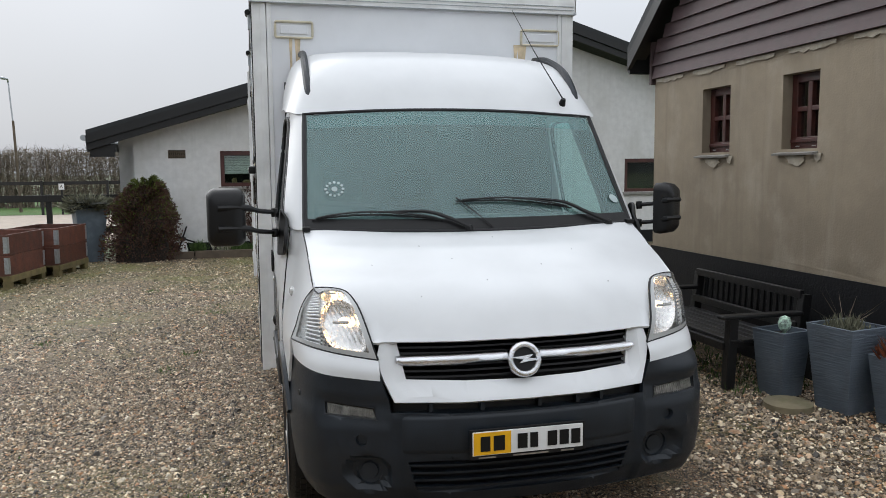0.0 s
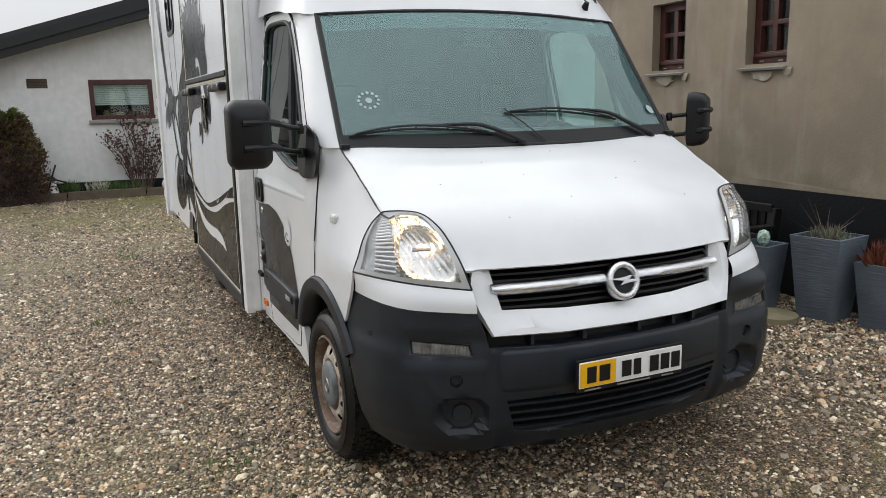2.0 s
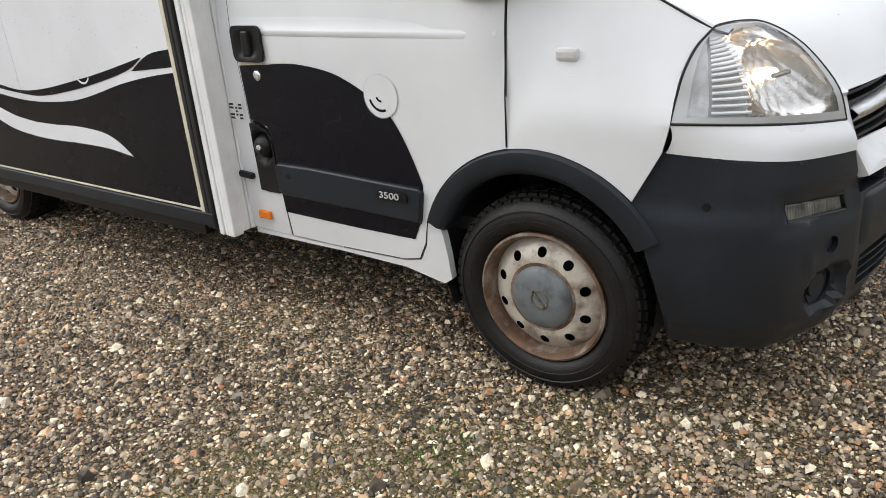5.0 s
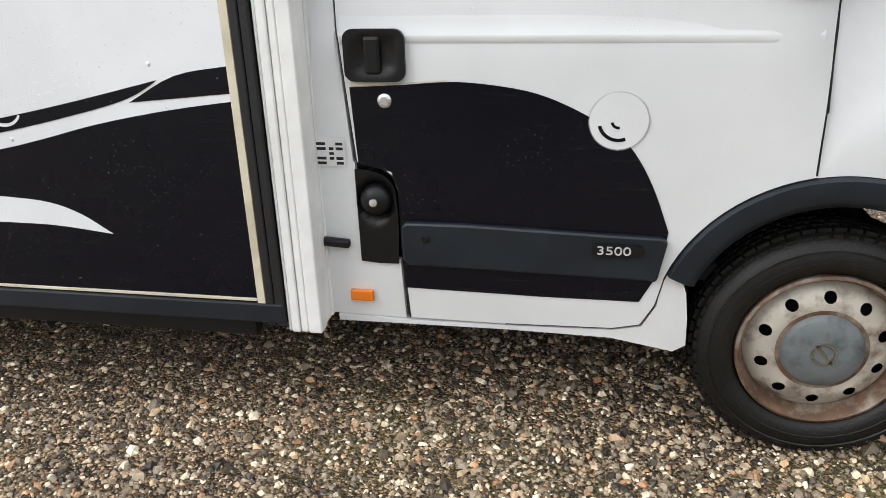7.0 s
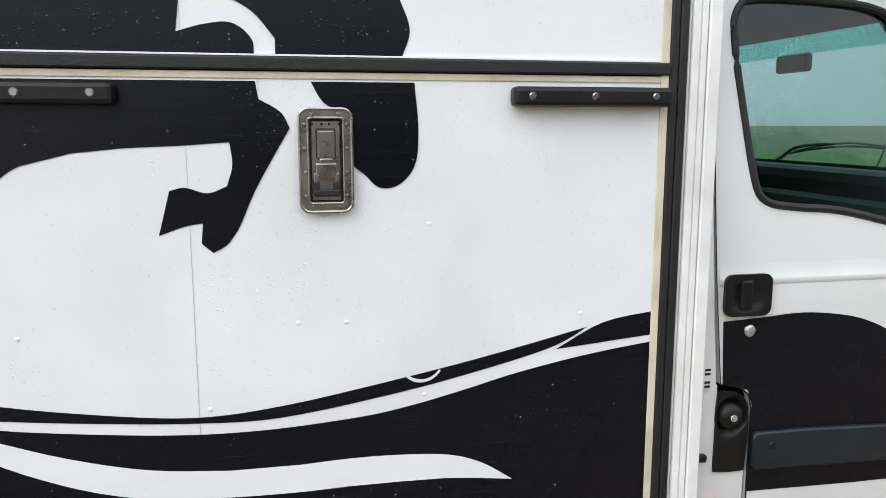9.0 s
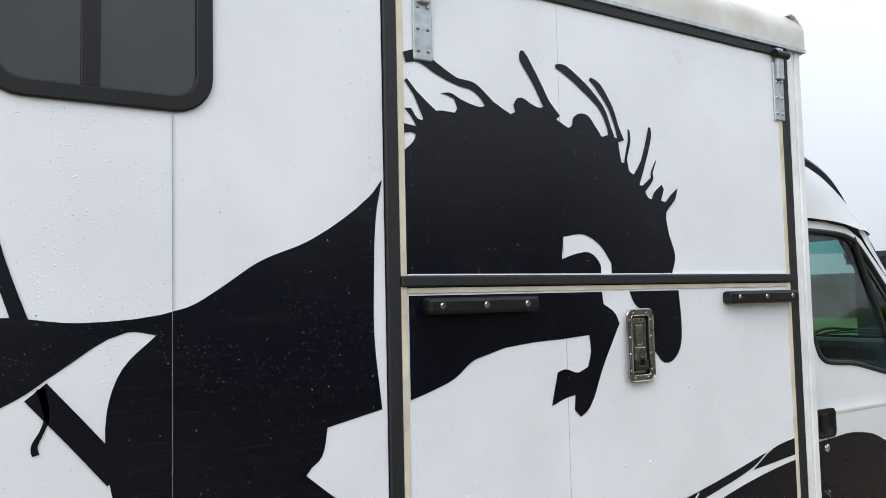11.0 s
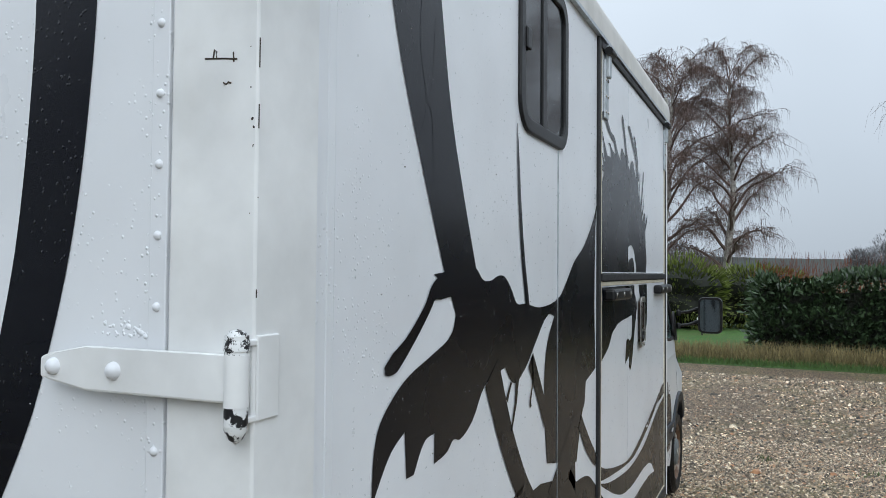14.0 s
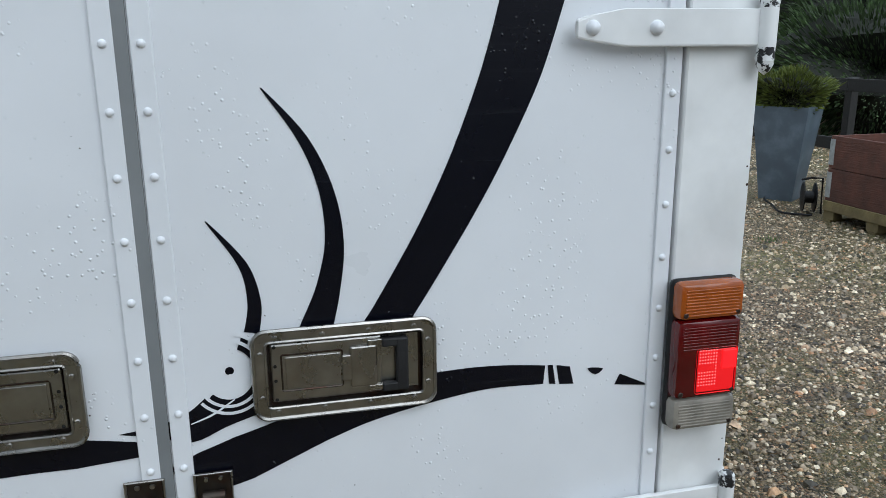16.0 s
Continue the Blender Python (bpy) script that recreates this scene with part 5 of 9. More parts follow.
# corner posts with grooves
for sg in (-1, 1):
    for k, (a, b, o) in enumerate(((2.318, 2.358, 0.0), (2.36, 2.382, 0.004), (2.384, 2.409, 0.0), (2.411, 2.42, 0.004))):
        post = slab("front_post", sg * (BX - 0.05), sg * (BX + 0.003 - o), a, b, 0.36, ZT - 0.1, M_POST, "dirty white aluminium corner post")
        soft_edges(post, 0.01)
    for k, (a, b) in enumerate(((0.97, 1.0), (1.003, 1.045))):
        soft_edges(slab("front_post_face", sg * a, sg * b, Y0 - 0.012 + 0.004 * k, Y0 + 0.05, 0.37, ZT - 0.1, M_POST), 0.006)
    # rear posts
    rp = slab("rear_post", sg * 0.9695, sg * 1.127, 6.66, Y1, 0.45, ZT - 0.08, M_POST, "white rear corner post with worn paint edges")
    soft_edges(rp, 0.012)
    for a, b, o in ((6.5, 6.56, 0.004), (6.562, 6.59, 0.009), (6.592, 6.66, 0.012)):
        soft_edges(slab("rear_post_groove", sg * (BX - 0.03), sg * (BX + o), a, b, 0.5, ZT - 0.1, M_PANEL), 0.003)
    # rounded roof edge
    rows = []
    for k in range(9):
        a = radians(90 * k / 8)
        rows.append([Vector((sg * (BX - 0.065 + 0.08 * math.cos(a)), y, ZT - 0.08 + 0.095 * math.sin(a))) for y in (Y0 - 0.03, Y1 + 0.01)])
    rows.insert(0, [Vector((sg * (BX + 0.015), y, ZT - 0.165)) for y in (Y0 - 0.03, Y1 + 0.01)])
    part("roof_edge", grid(bmesh.new(), rows), M_EDGEW, truck, "rounded white roof edge", True, 60)
    part("roof_edge_lip", cube(sg * BX, sg * (BX + 0.02), Y0 - 0.03, Y1 + 0.01, ZT - 0.17, ZT - 0.155), M_ZINC, truck)
rows = []
for k in range(9):
    a = radians(90 * k / 8)
    rows.append([Vector((x, Y0 + 0.055 - 0.08 * math.cos(a), ZT - 0.09 + 0.09 * math.sin(a))) for x in (-BX - 0.01, BX + 0.01)])
rows.insert(0, [Vector((x, Y0 - 0.025, ZT - 0.17)) for x in (-BX - 0.01, BX + 0.01)])
part("roof_front_edge", grid(bmesh.new(), rows), M_POST, truck, "white front roof edge", True, 60)
for dz in (0.0, 0.03, 0.055):
    part("front_edge_groove", cube(-BX, BX, Y0 - 0.031, Y0 - 0.02, ZT - 0.172 + dz, ZT - 0.168 + dz), M_ZINC, truck)
# marker frames under the roof with rust
for xc in (-0.822, 0.858):
    loop = [Vector((xc + u, Y0 - 0.006, 2.66 + v)) for u, v in rounded_rect(-0.122, 0.122, -0.052, 0.052, 0.012)]
    fr = part("marker_frame", tube(bmesh.new(), loop + [loop[0]], 0.008, 6), M_CREAM, front_panel, "rust-edged white marker frame")
    part("marker_plate", cube(xc - 0.09, xc + 0.09, Y0 - 0.008, Y0 - 0.001, 2.632, 2.688, 0.003), M_PANEL, fr)
M_RUST = mat("rust_streak", (0.6, 0.49, 0.33), 0.7, vary=0.3, scale=14)
for xc, w in ((-0.845, 0.012), (-0.8, 0.02), (0.74, 0.03), (0.7, 0.012)):
    bm = bmesh.new()
    grid(bm, [[(xc - w * k, Y0 - 0.0022, z), (xc + w * k, Y0 - 0.0022, z)] for z, k in ((2.607, 1.0), (2.5, 0.7), (2.3, 0.5), (2.0, 0.1))])
    part("rust_run", bm, M_RUST, front_panel)
part("front_plug", lathe(bmesh.new(), [(0, 0.012), (0.014, 0.01), (0.02, 0)], Matrix.Translation((-0.93, Y0 - 0.001, 1.62)) @ pose(0, 0, 0, 90), 14), M_BLACK, front_panel)

# ramp: frame rubber, sealant lines and two leaves
RY0, RY1, RMID = 2.424, 4.468, 1.81
slab("lower_ramp", -BX - 0.004, -BX + 0.03, RY0 + 0.06, RY1 - 0.06, 0.46, 1.785, M_PANEL, "white lower ramp leaf with black wave graphics")
slab("upper_flap", -BX - 0.004, -BX + 0.03, RY0 + 0.06, RY1 - 0.06, 1.83, ZT - 0.17, M_PANEL, "white upper flap with black graphics")
for a, b in ((RY0, RY0 + 0.0255), (RY0 + 0.0275, RY0 + 0.053), (RY1 - 0.045, RY1)):
    soft_edges(slab("ramp_rubber", -BX - 0.01, -BX + 0.02, a, b, 0.38, ZT - 0.16, M_RUBBER, "black rubber door seal"), 0.006)
soft_edges(slab("ramp_rubber_middle", -BX - 0.018, -BX + 0.02, RY0 + 0.0535, RY1 - 0.045, 1.793, 1.826, M_RUBBER), 0.006)
part("seal_highlight", cube(-BX - 0.012, -BX, RY0 + 0.08, RY1 - 0.07, 1.8275, 1.832), M_PANEL, truck)
soft_edges(slab("ramp_rubber_top", -BX - 0.014, -BX + 0.02, RY0 + 0.0535, RY1 - 0.045, ZT - 0.21, ZT - 0.175, M_RUBBER), 0.006)
for y0, y1, z0, z1 in ((RY0 + 0.054, RY0 + 0.078, 0.44, ZT - 0.2), (RY1 - 0.068, RY1 - 0.046, 0.44, ZT - 0.2), (RY0 + 0.0785, RY1 - 0.0685, 1.772, 1.79)):
    slab("sealant_line", -BX - 0.0075, -BX, y0, y1, z0, z1, M_CREAM, "yellowed sealant line", bev=0.002)
# sill rail under the ramp with splashed dirt
slab("ramp_sill", -BX - 0.012, -BX + 0.05, RY0 - 0.0, RY1 + 0.02, 0.39, 0.452, M_GREY, "wet black sill rail", bev=0.006)
slab("ramp_sill_lower", -BX + 0.01, -BX + 0.06, RY0 + 0.1, RY1 + 0.02, 0.335, 0.388, M_BLACK, bev=0.004)
slab("ramp_edge_trim", -BX - 0.008, -BX, RY0 + 0.079, RY1 - 0.07, 0.457, 0.465, M_CREAM, bev=0.001)
# seam in the middle of the ramp
for y, z0, z1 in ((3.77, 0.47, 2.78), (5.09, 0.75, 2.25)):
    slab("panel_joint", -BX - 0.0048, -BX, y - 0.0004, y + 0.0004, z0, z1, M_ZINC, bev=0)
# two black buffers
for y0, y1 in ((3.924, 4.352), (2.487, 2.937)):
    bar = part("ramp_buffer", cube(-BX - 0.055, -BX - 0.004, y0, y1, 1.706, 1.758, 0.012), M_BLACK, truck, "black plastic buffer with three bolts")
    for k in range(3):
        y = y0 + 0.05 + (y1 - y0 - 0.1) * k / 2
        part("buffer_bolt", lathe(bmesh.new(), [(0, 0.004), (0.008, 0.004), (0.011, 0)], Matrix.Translation((-BX - 0.055, y, 1.733)) @ pose(0, 0, 0, 0, -90), 10), M_STEEL, bar)


# recessed paddle latches: a pressed tray, a lever and bolts
def latch(m, w, h, parent, label):
    """Lies in the local x-y plane, out along z; h is the longer side along y."""
    o, i = rounded_rect(-w / 2, w / 2, -h / 2, h / 2, 0.024, 5), rounded_rect(-w / 2 + 0.021, w / 2 - 0.021, -h / 2 + 0.022, h / 2 - 0.022, 0.008, 3)
    tray = part("paddle_latch", sheet(o, lambda u, v: m @ Vector((u, v, 0.005)), 0, [i]), M_STEEL, parent, label)
    rim = [m @ Vector((u, v, 0.004)) for u, v in o]
    part("tray_edge", tube(bmesh.new(), rim + [rim[0]], 0.0042, 6), M_STEEL, tray, smooth=True)
    lip = [m @ Vector((u, v, 0.0045)) for u, v in i]
    part("tray_lip", tube(bmesh.new(), lip + [lip[0]], 0.003, 6), M_STEEL, tray, smooth=True)
    # walls and floor darker than the rim: the recess's shade painted in
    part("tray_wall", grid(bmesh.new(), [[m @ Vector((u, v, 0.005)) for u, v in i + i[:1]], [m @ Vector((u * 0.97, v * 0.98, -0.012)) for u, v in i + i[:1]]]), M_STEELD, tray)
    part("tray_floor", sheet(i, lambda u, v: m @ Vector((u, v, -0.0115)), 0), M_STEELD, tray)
    a, b = w / 2 - 0.028, h / 2 - 0.03
    part("lever", cube(-a, a, -h * 0.2, b, -0.011, -0.003, 0.004, m), M_STEEL, tray)
    panel = [m @ Vector((u, v, -0.0025)) for u, v in rounded_rect(-a * 0.62, a * 0.62, h * 0.02, b - 0.02, 0.003, 2)]
    # dark line paints the shade of the groove round the panel
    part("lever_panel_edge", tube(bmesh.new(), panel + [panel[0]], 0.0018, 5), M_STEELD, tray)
    part("lever_panel", cube(-a * 0.55, a * 0.55, h * 0.03, b - 0.026, -0.004, -0.001, 0.002, m), M_STEEL, tray)
    part("lever_plate", cube(-a * 0.72, a * 0.72, -h * 0.17, -h * 0.02, -0.003, 0.003, 0.004, m), M_STEEL, tray)
    part("lever_neck", cube(-a * 0.45, a * 0.45, -h * 0.05, h * 0.025, -0.003, 0.002, 0.003, m), M_STEEL, tray)
    part("grip_floor", cube(-a * 0.95, a * 0.95, -b, -h * 0.2, -0.0115, -0.009, 0, m), M_STEEL, tray)
    part("grip", cube(-a + 0.004, a - 0.004, -h * 0.347, -h * 0.278, -0.006, 0.01, 0.004, m), M_RUBBER, tray, "black plastic grip")
    for u in (-1, 1):
        part("grip_arm", cube(u * (a - 0.0125) - 0.0085, u * (a - 0.0125) + 0.0085, -h * 0.3, -h * 0.2, -0.006, 0.009, 0.003, m), M_RUBBER, tray)
        part("lever_side", cube(u * (a - 0.012) - 0.006, u * (a - 0.012) + 0.006, -h * 0.21, -h * 0.12, -0.006, 0.002, 0.002, m), M_STEEL, tray)
        for k in (0.25, 0.9):
            # black dots painted for the shade in the lever's holes
            part("lever_hole", lathe(bmesh.new(), [(0, 0.0006), (0.0035, 0)], m @ pose(u * a * k, b - 0.008, -0.003), 8), M_UNDERSHADE, tray)
        for k in range(4):
            part("tray_bolt", lathe(bmesh.new(), [(0, 0.0035), (0.004, 0.003), (0.0058, 0)], m @ pose(u * (w / 2 - 0.013), -h / 2 + 0.04 + (h - 0.08) * k / 3, 0.005), 8), M_STEEL, tray, smooth=True)
        for v in (-w * 0.25, w * 0.25):
            part("tray_bolt", lathe(bmesh.new(), [(0, 0.0035), (0.004, 0.003), (0.0058, 0)], m @ pose(v, u * (h / 2 - 0.013), 0.005), 8), M_STEEL, tray, smooth=True)
    return tray


latch(Matrix.Translation((-BX - 0.018, 3.426, 1.567)) @ pose(0, 0, 0, 90, 0, -90), 0.132, 0.262, truck, "stainless recessed paddle latch")
# galvanised flap hinges
for y in (4.33, 2.5):
    hg = part("flap_hinge", cube(-BX - 0.014, -BX - 0.004, y - 0.035, y + 0.035, 2.5, 2.76, 0.004), M_ZINC, truck, "galvanised flap hinge")
    part("hinge_knuckle", tube(bmesh.new(), [(-BX - 0.03, y - 0.045, 2.79), (-BX - 0.03, y + 0.045, 2.79)], 0.018, 10), M_BLACK, hg)
    part("hinge_arm", cube(-BX - 0.03, -BX - 0.01, y - 0.022, y + 0.022, 2.68, 2.82, 0.005), M_ZINC, hg)
    for z in (2.53, 2.6, 2.67):
        for dy in (-0.018, 0.018):
            part("hinge_bolt", lathe(bmesh.new(), [(0, 0.005), (0.005, 0.004), (0.007, 0)], Matrix.Translation((-BX - 0.014, y + dy, z)) @ pose(0, 0, 0, 0, -90), 8), M_STEEL, hg)
# side window
WY0, WY1, WZ0, WZ1 = 4.985, 5.535, 2.255, 2.86
fo, fi = rounded_rect(WY0, WY1, WZ0, WZ1 - 0.06, 0.1, 6), rounded_rect(WY0 + 0.045, WY1 - 0.045, WZ0 + 0.045, WZ1 - 0.105, 0.06, 6)
win = part("side_window", thick(sheet(fo, lambda y, z: Vector((-BX - 0.012, y, z)), 0, [fi]), -0.014), M_BLACK, truck, "black framed sliding side window with dark panes")
soft_edges(win, 0.005)
for a, b, o in ((WY0 + 0.04, 5.295, 0.004), (5.275, WY1 - 0.04, 0.0)):
    part("window_pane", cube(-BX - 0.006 + o, -BX - 0.003 + o, a, b, WZ0 + 0.04, WZ1 - 0.1), M_DARKGLASS, win, "smoked acrylic pane")
part("sliding_bar", cube(-BX - 0.012, -BX - 0.003, 5.264, 5.309, WZ0 + 0.04, WZ1 - 0.1, 0.003), M_BLACK, win)
part("slide_catch", cube(-BX - 0.018, -BX - 0.006, 5.45, 5.493, 2.505, 2.57, 0.004), M_BLACK, win)
# hatch low on the flank
part("flank_hatch", cube(-BX - 0.008, -BX, 5.2, 5.33, 0.87, 0.99, 0.004), M_BLACK, truck, "black service hatch")
part("hatch_handle", cube(-BX - 0.014, -BX - 0.006, 5.235, 5.265, 0.885, 0.975, 0.004), M_STEEL, truck)
part("rear_marker", cube(-BX - 0.006, -BX, 5.85, 5.92, 0.535, 0.565, 0.002), M_ORANGE, truck)

# ---- black graphics on the flank: plain cut-foil shapes ----
FX = -BX - 0.0052


def cut_line(pts, corner=48, n=4):
    """A closed outline drawn with a flowing knife: soft bends become curves, sharp corners and level or upright cuts stay."""
    p = [Vector((a, b)) for a, b in pts]
    m = len(p)
    level = [abs((p[(i + 1) % m] - p[i]).x) < 1e-6 or abs((p[(i + 1) % m] - p[i]).y) < 1e-6 for i in range(m)]
    tang = []
    for i in range(m):
        a, b = p[i] - p[i - 1], p[(i + 1) % m] - p[i]
        if a.length < 1e-6 or b.length < 1e-6 or level[i] or level[i - 1] or a.angle(b) > radians(corner):
            tang.append(None)
        else:
            tang.append((a.normalized() + b.normalized()).normalized())
    out = []
    for i in range(m):
        q, r = p[i], p[(i + 1) % m]
        d = r - q
        t0, t1 = tang[i] or d.normalized(), tang[(i + 1) % m] or d.normalized()
        for k in range(1 if level[i] else n):
            s = k / n
            h1, h2, h3, h4 = 2 * s ** 3 - 3 * s * s + 1, s ** 3 - 2 * s * s + s, -2 * s ** 3 + 3 * s * s, s ** 3 - s * s
            w = q * h1 + t0 * (d.length * h2) + r * h3 + t1 * (d.length * h4)
            out.append((w.x, w.y))
    return out


def foil(name, pts, x=FX, n=3, sharp=False, material=None):
    line = cut_line(pts) if sharp else [(p.x, p.y) for p in smooth_line([(a, b, 0) for a, b in pts], n, True)]
    return part(name, sheet(line, lambda y, z: Vector((x, y, z)), 0), material or M_VINYL, truck)


def ribbon(name, pts, w, x=FX, material=None, plane="x"):
    """A tapering stroke of foil along a line; w lists its half widths."""
    p = smooth_line([(a, b, 0) for a, b in pts], 6)
    L, R = [], []
    for i, q in enumerate(p):
        d = (p[min(i + 1, len(p) - 1)] - p[max(i - 1, 0)]).normalized()
        k = i / (len(p) - 1) * (len(w) - 1)
        ww = w[int(k)] + (w[min(int(k) + 1, len(w) - 1)] - w[int(k)]) * (k - int(k))
        L.append((q.x - d.y * ww, q.y + d.x * ww))
        R.append((q.x + d.y * ww, q.y - d.x * ww))
    f3 = (lambda a, b: Vector((x, a, b))) if plane == "x" else (lambda a, b: Vector((a, x, b)))
    return part(name, grid(bmesh.new(), [[f3(*a), f3(*b)] for a, b in zip(L, R)]), material or M_VINYL, truck)


FF = FX - 0.0006
foil("black_graphic", [(4.4, 1.832), (4.4, 2.16), (3.7, 2.16), (3.3, 2.0), (3.24, 1.99), (3.225, 1.96), (3.205, 1.895), (3.225, 1.832), (3.545, 1.832), (3.545, 1.87), (3.6, 1.935), (3.675, 1.97), (3.77, 1.96), (3.78, 1.882), (3.71, 1.902), (3.645, 1.905), (3.6, 1.865), (3.597, 1.832)], FF, sharp=True)
# ragged outline along the top, in two overlapping cuts
foil("black_graphic", [(4.407, 2.207), (4.367, 2.244), (4.358, 2.265), (4.377, 2.27), (4.403, 2.265), (4.401, 2.296), (4.356, 2.291), (4.377, 2.322), (4.398, 2.344), (4.375, 2.347), (4.35, 2.316), (4.335, 2.312), (4.323, 2.324), (4.298, 2.339), (4.281, 2.348), (4.212, 2.349), (4.202, 2.363), (4.213, 2.393), (4.241, 2.402), (4.265, 2.405), (4.228, 2.412), (4.188, 2.396), (4.137, 2.382), (4.103, 2.38), (4.075, 2.397), (4.057, 2.401), (4.022, 2.385), (3.986, 2.369), (3.967, 2.378), (3.974, 2.402), (3.958, 2.425), (3.934, 2.431), (3.897, 2.414), (3.859, 2.405), (3.833, 2.415), (3.782, 2.37), (3.757, 2.359), (3.757, 2.1), (4.4, 2.1)], FF - 0.0003, sharp=True)
foil("black_graphic", [(3.782, 2.37), (3.732, 2.347), (3.716, 2.356), (3.708, 2.384), (3.674, 2.405), (3.636, 2.401), (3.601, 2.365), (3.571, 2.33), (3.536, 2.339), (3.491, 2.33), (3.477, 2.244), (3.46, 2.243), (3.447, 2.252), (3.439, 2.216), (3.416, 2.202), (3.398, 2.209), (3.396, 2.167), (3.372, 2.163), (3.353, 2.167), (3.356, 2.143), (3.34, 2.118), (3.322, 2.113), (3.307, 2.141), (3.265, 2.172), (3.254, 2.154), (3.272, 2.11), (3.247, 2.106), (3.218, 2.134), (3.175, 2.164), (3.193, 2.119), (3.238, 2.074), (3.246, 2.061), (3.235, 1.98), (3.4, 1.98), (3.802, 2.1)], FF - 0.0006, sharp=True)
foil("black_graphic", [(4.395, 1.766), (3.597, 1.766), (3.59, 1.722), (3.535, 1.688), (3.515, 1.65), (3.545, 1.6), (3.605, 1.495), (3.675, 1.36), (3.715, 1.335), (3.743, 1.36), (3.738, 1.412), (3.78, 1.405), (3.845, 1.383), (3.815, 1.495), (3.78, 1.503), (3.723, 1.488), (3.675, 1.505), (3.66, 1.557), (3.665, 1.615), (4.154, 1.56), (4.235, 1.505), (4.315, 1.475), (4.395, 1.452)], FF, sharp=True)
foil("black_graphic", [(3.46, 1.766), (3.194, 1.766), (3.184, 1.63), (3.197, 1.545), (3.245, 1.498), (3.29, 1.496), (3.325, 1.528), (3.357, 1.557), (3.367, 1.612), (3.382, 1.685), (3.43, 1.715)], FF, sharp=True)
for pts, w in ((((4.395, 2.503), (4.341, 2.514), (4.272, 2.48), (4.204, 2.453), (4.141, 2.444), (4.1, 2.418), (4.071, 2.388)), (0.016, 0.02, 0.017, 0.012, 0.014, 0.014, 0.02)),
               (((4.392, 2.434), (4.36, 2.397), (4.328, 2.357), (4.306, 2.33)), (0.006, 0.008, 0.02, 0.03)),
               (((3.93, 2.595), (3.923, 2.566), (3.875, 2.497), (3.832, 2.425), (3.792, 2.369)), (0.006, 0.02, 0.017, 0.018, 0.03)),
               (((3.784, 2.561), (3.739, 2.554), (3.653, 2.504), (3.571, 2.439), (3.533, 2.367), (3.521, 2.317)), (0.006, 0.017, 0.017, 0.012, 0.01, 0.02)),
               (((3.622, 2.538), (3.581, 2.514), (3.525, 2.445), (3.493, 2.371), (3.475, 2.322)), (0.006, 0.015, 0.012, 0.01, 0.018)),
               (((3.434, 2.37), (3.433, 2.326), (3.452, 2.259), (3.452, 2.208)), (0.005, 0.007, 0.006, 0.016)),
               (((3.322, 2.389), (3.327, 2.349), (3.362, 2.253), (3.408, 2.172)), (0.006, 0.012, 0.012, 0.024)),
               (((3.292, 2.264), (3.317, 2.217), (3.32, 2.19), (3.368, 2.148)), (0.002, 0.005, 0.008, 0.014))):
    ribbon("black_graphic", pts, w, FF - 0.0009)
# the body behind the ramp
FB = -BX - 0.0018
foil("black_graphic", [(4.478, 2.118), (4.52, 2.065), (4.71, 1.93), (4.86, 1.868), (4.97, 1.795), (5.056, 1.747), (5.31, 1.717), (5.45, 1.734), (5.54, 1.739), (5.585, 1.778), (5.645, 1.815), (5.69, 1.82), (5.77, 1.805), (5.82, 1.809), (5.87, 1.838), (6.066, 1.828), (6.13, 1.823), (6.04, 1.778), (6.0, 1.726), (6.02, 1.688), (6.14, 1.643), (6.255, 1.61), (6.325, 1.575), (6.39, 1.516), (6.41, 1.38), (6.33, 1.468), (6.27, 1.498), (6.26, 1.40), (6.225, 1.40), (6.17, 1.46), (6.12, 1.468), (6.12, 1.40), (6.045, 1.412), (6.01, 1.432), (5.97, 1.425), (5.887, 1.456), (5.804, 1.53), (5.72, 1.55), (5.64, 1.562), (5.59, 1.52), (5.55, 1.507), (5.44, 1.545), (5.357, 1.6), (5.2, 1.69), (5.129, 1.68), (5.21, 1.6), (5.245, 1.5), (5.24, 1.34), (5.21, 1.2), (4.81, 1.117), (4.755, 1.231), (4.719, 1.289), (4.684, 1.319), (4.665, 1.4), (4.49, 1.434), (4.512, 1.65), (4.51, 1.83), (4.5, 2.01)], FB, sharp=True)
foil("black_graphic", [(6.37, 2.45), (6.3, 2.26), (6.18, 2.025), (6.07, 1.825), (5.87, 1.836), (5.955, 2.01), (6.035, 2.195), (6.1, 2.44), (6.19, 2.81), (6.5, 2.81)], FB - 0.0006, sharp=True)
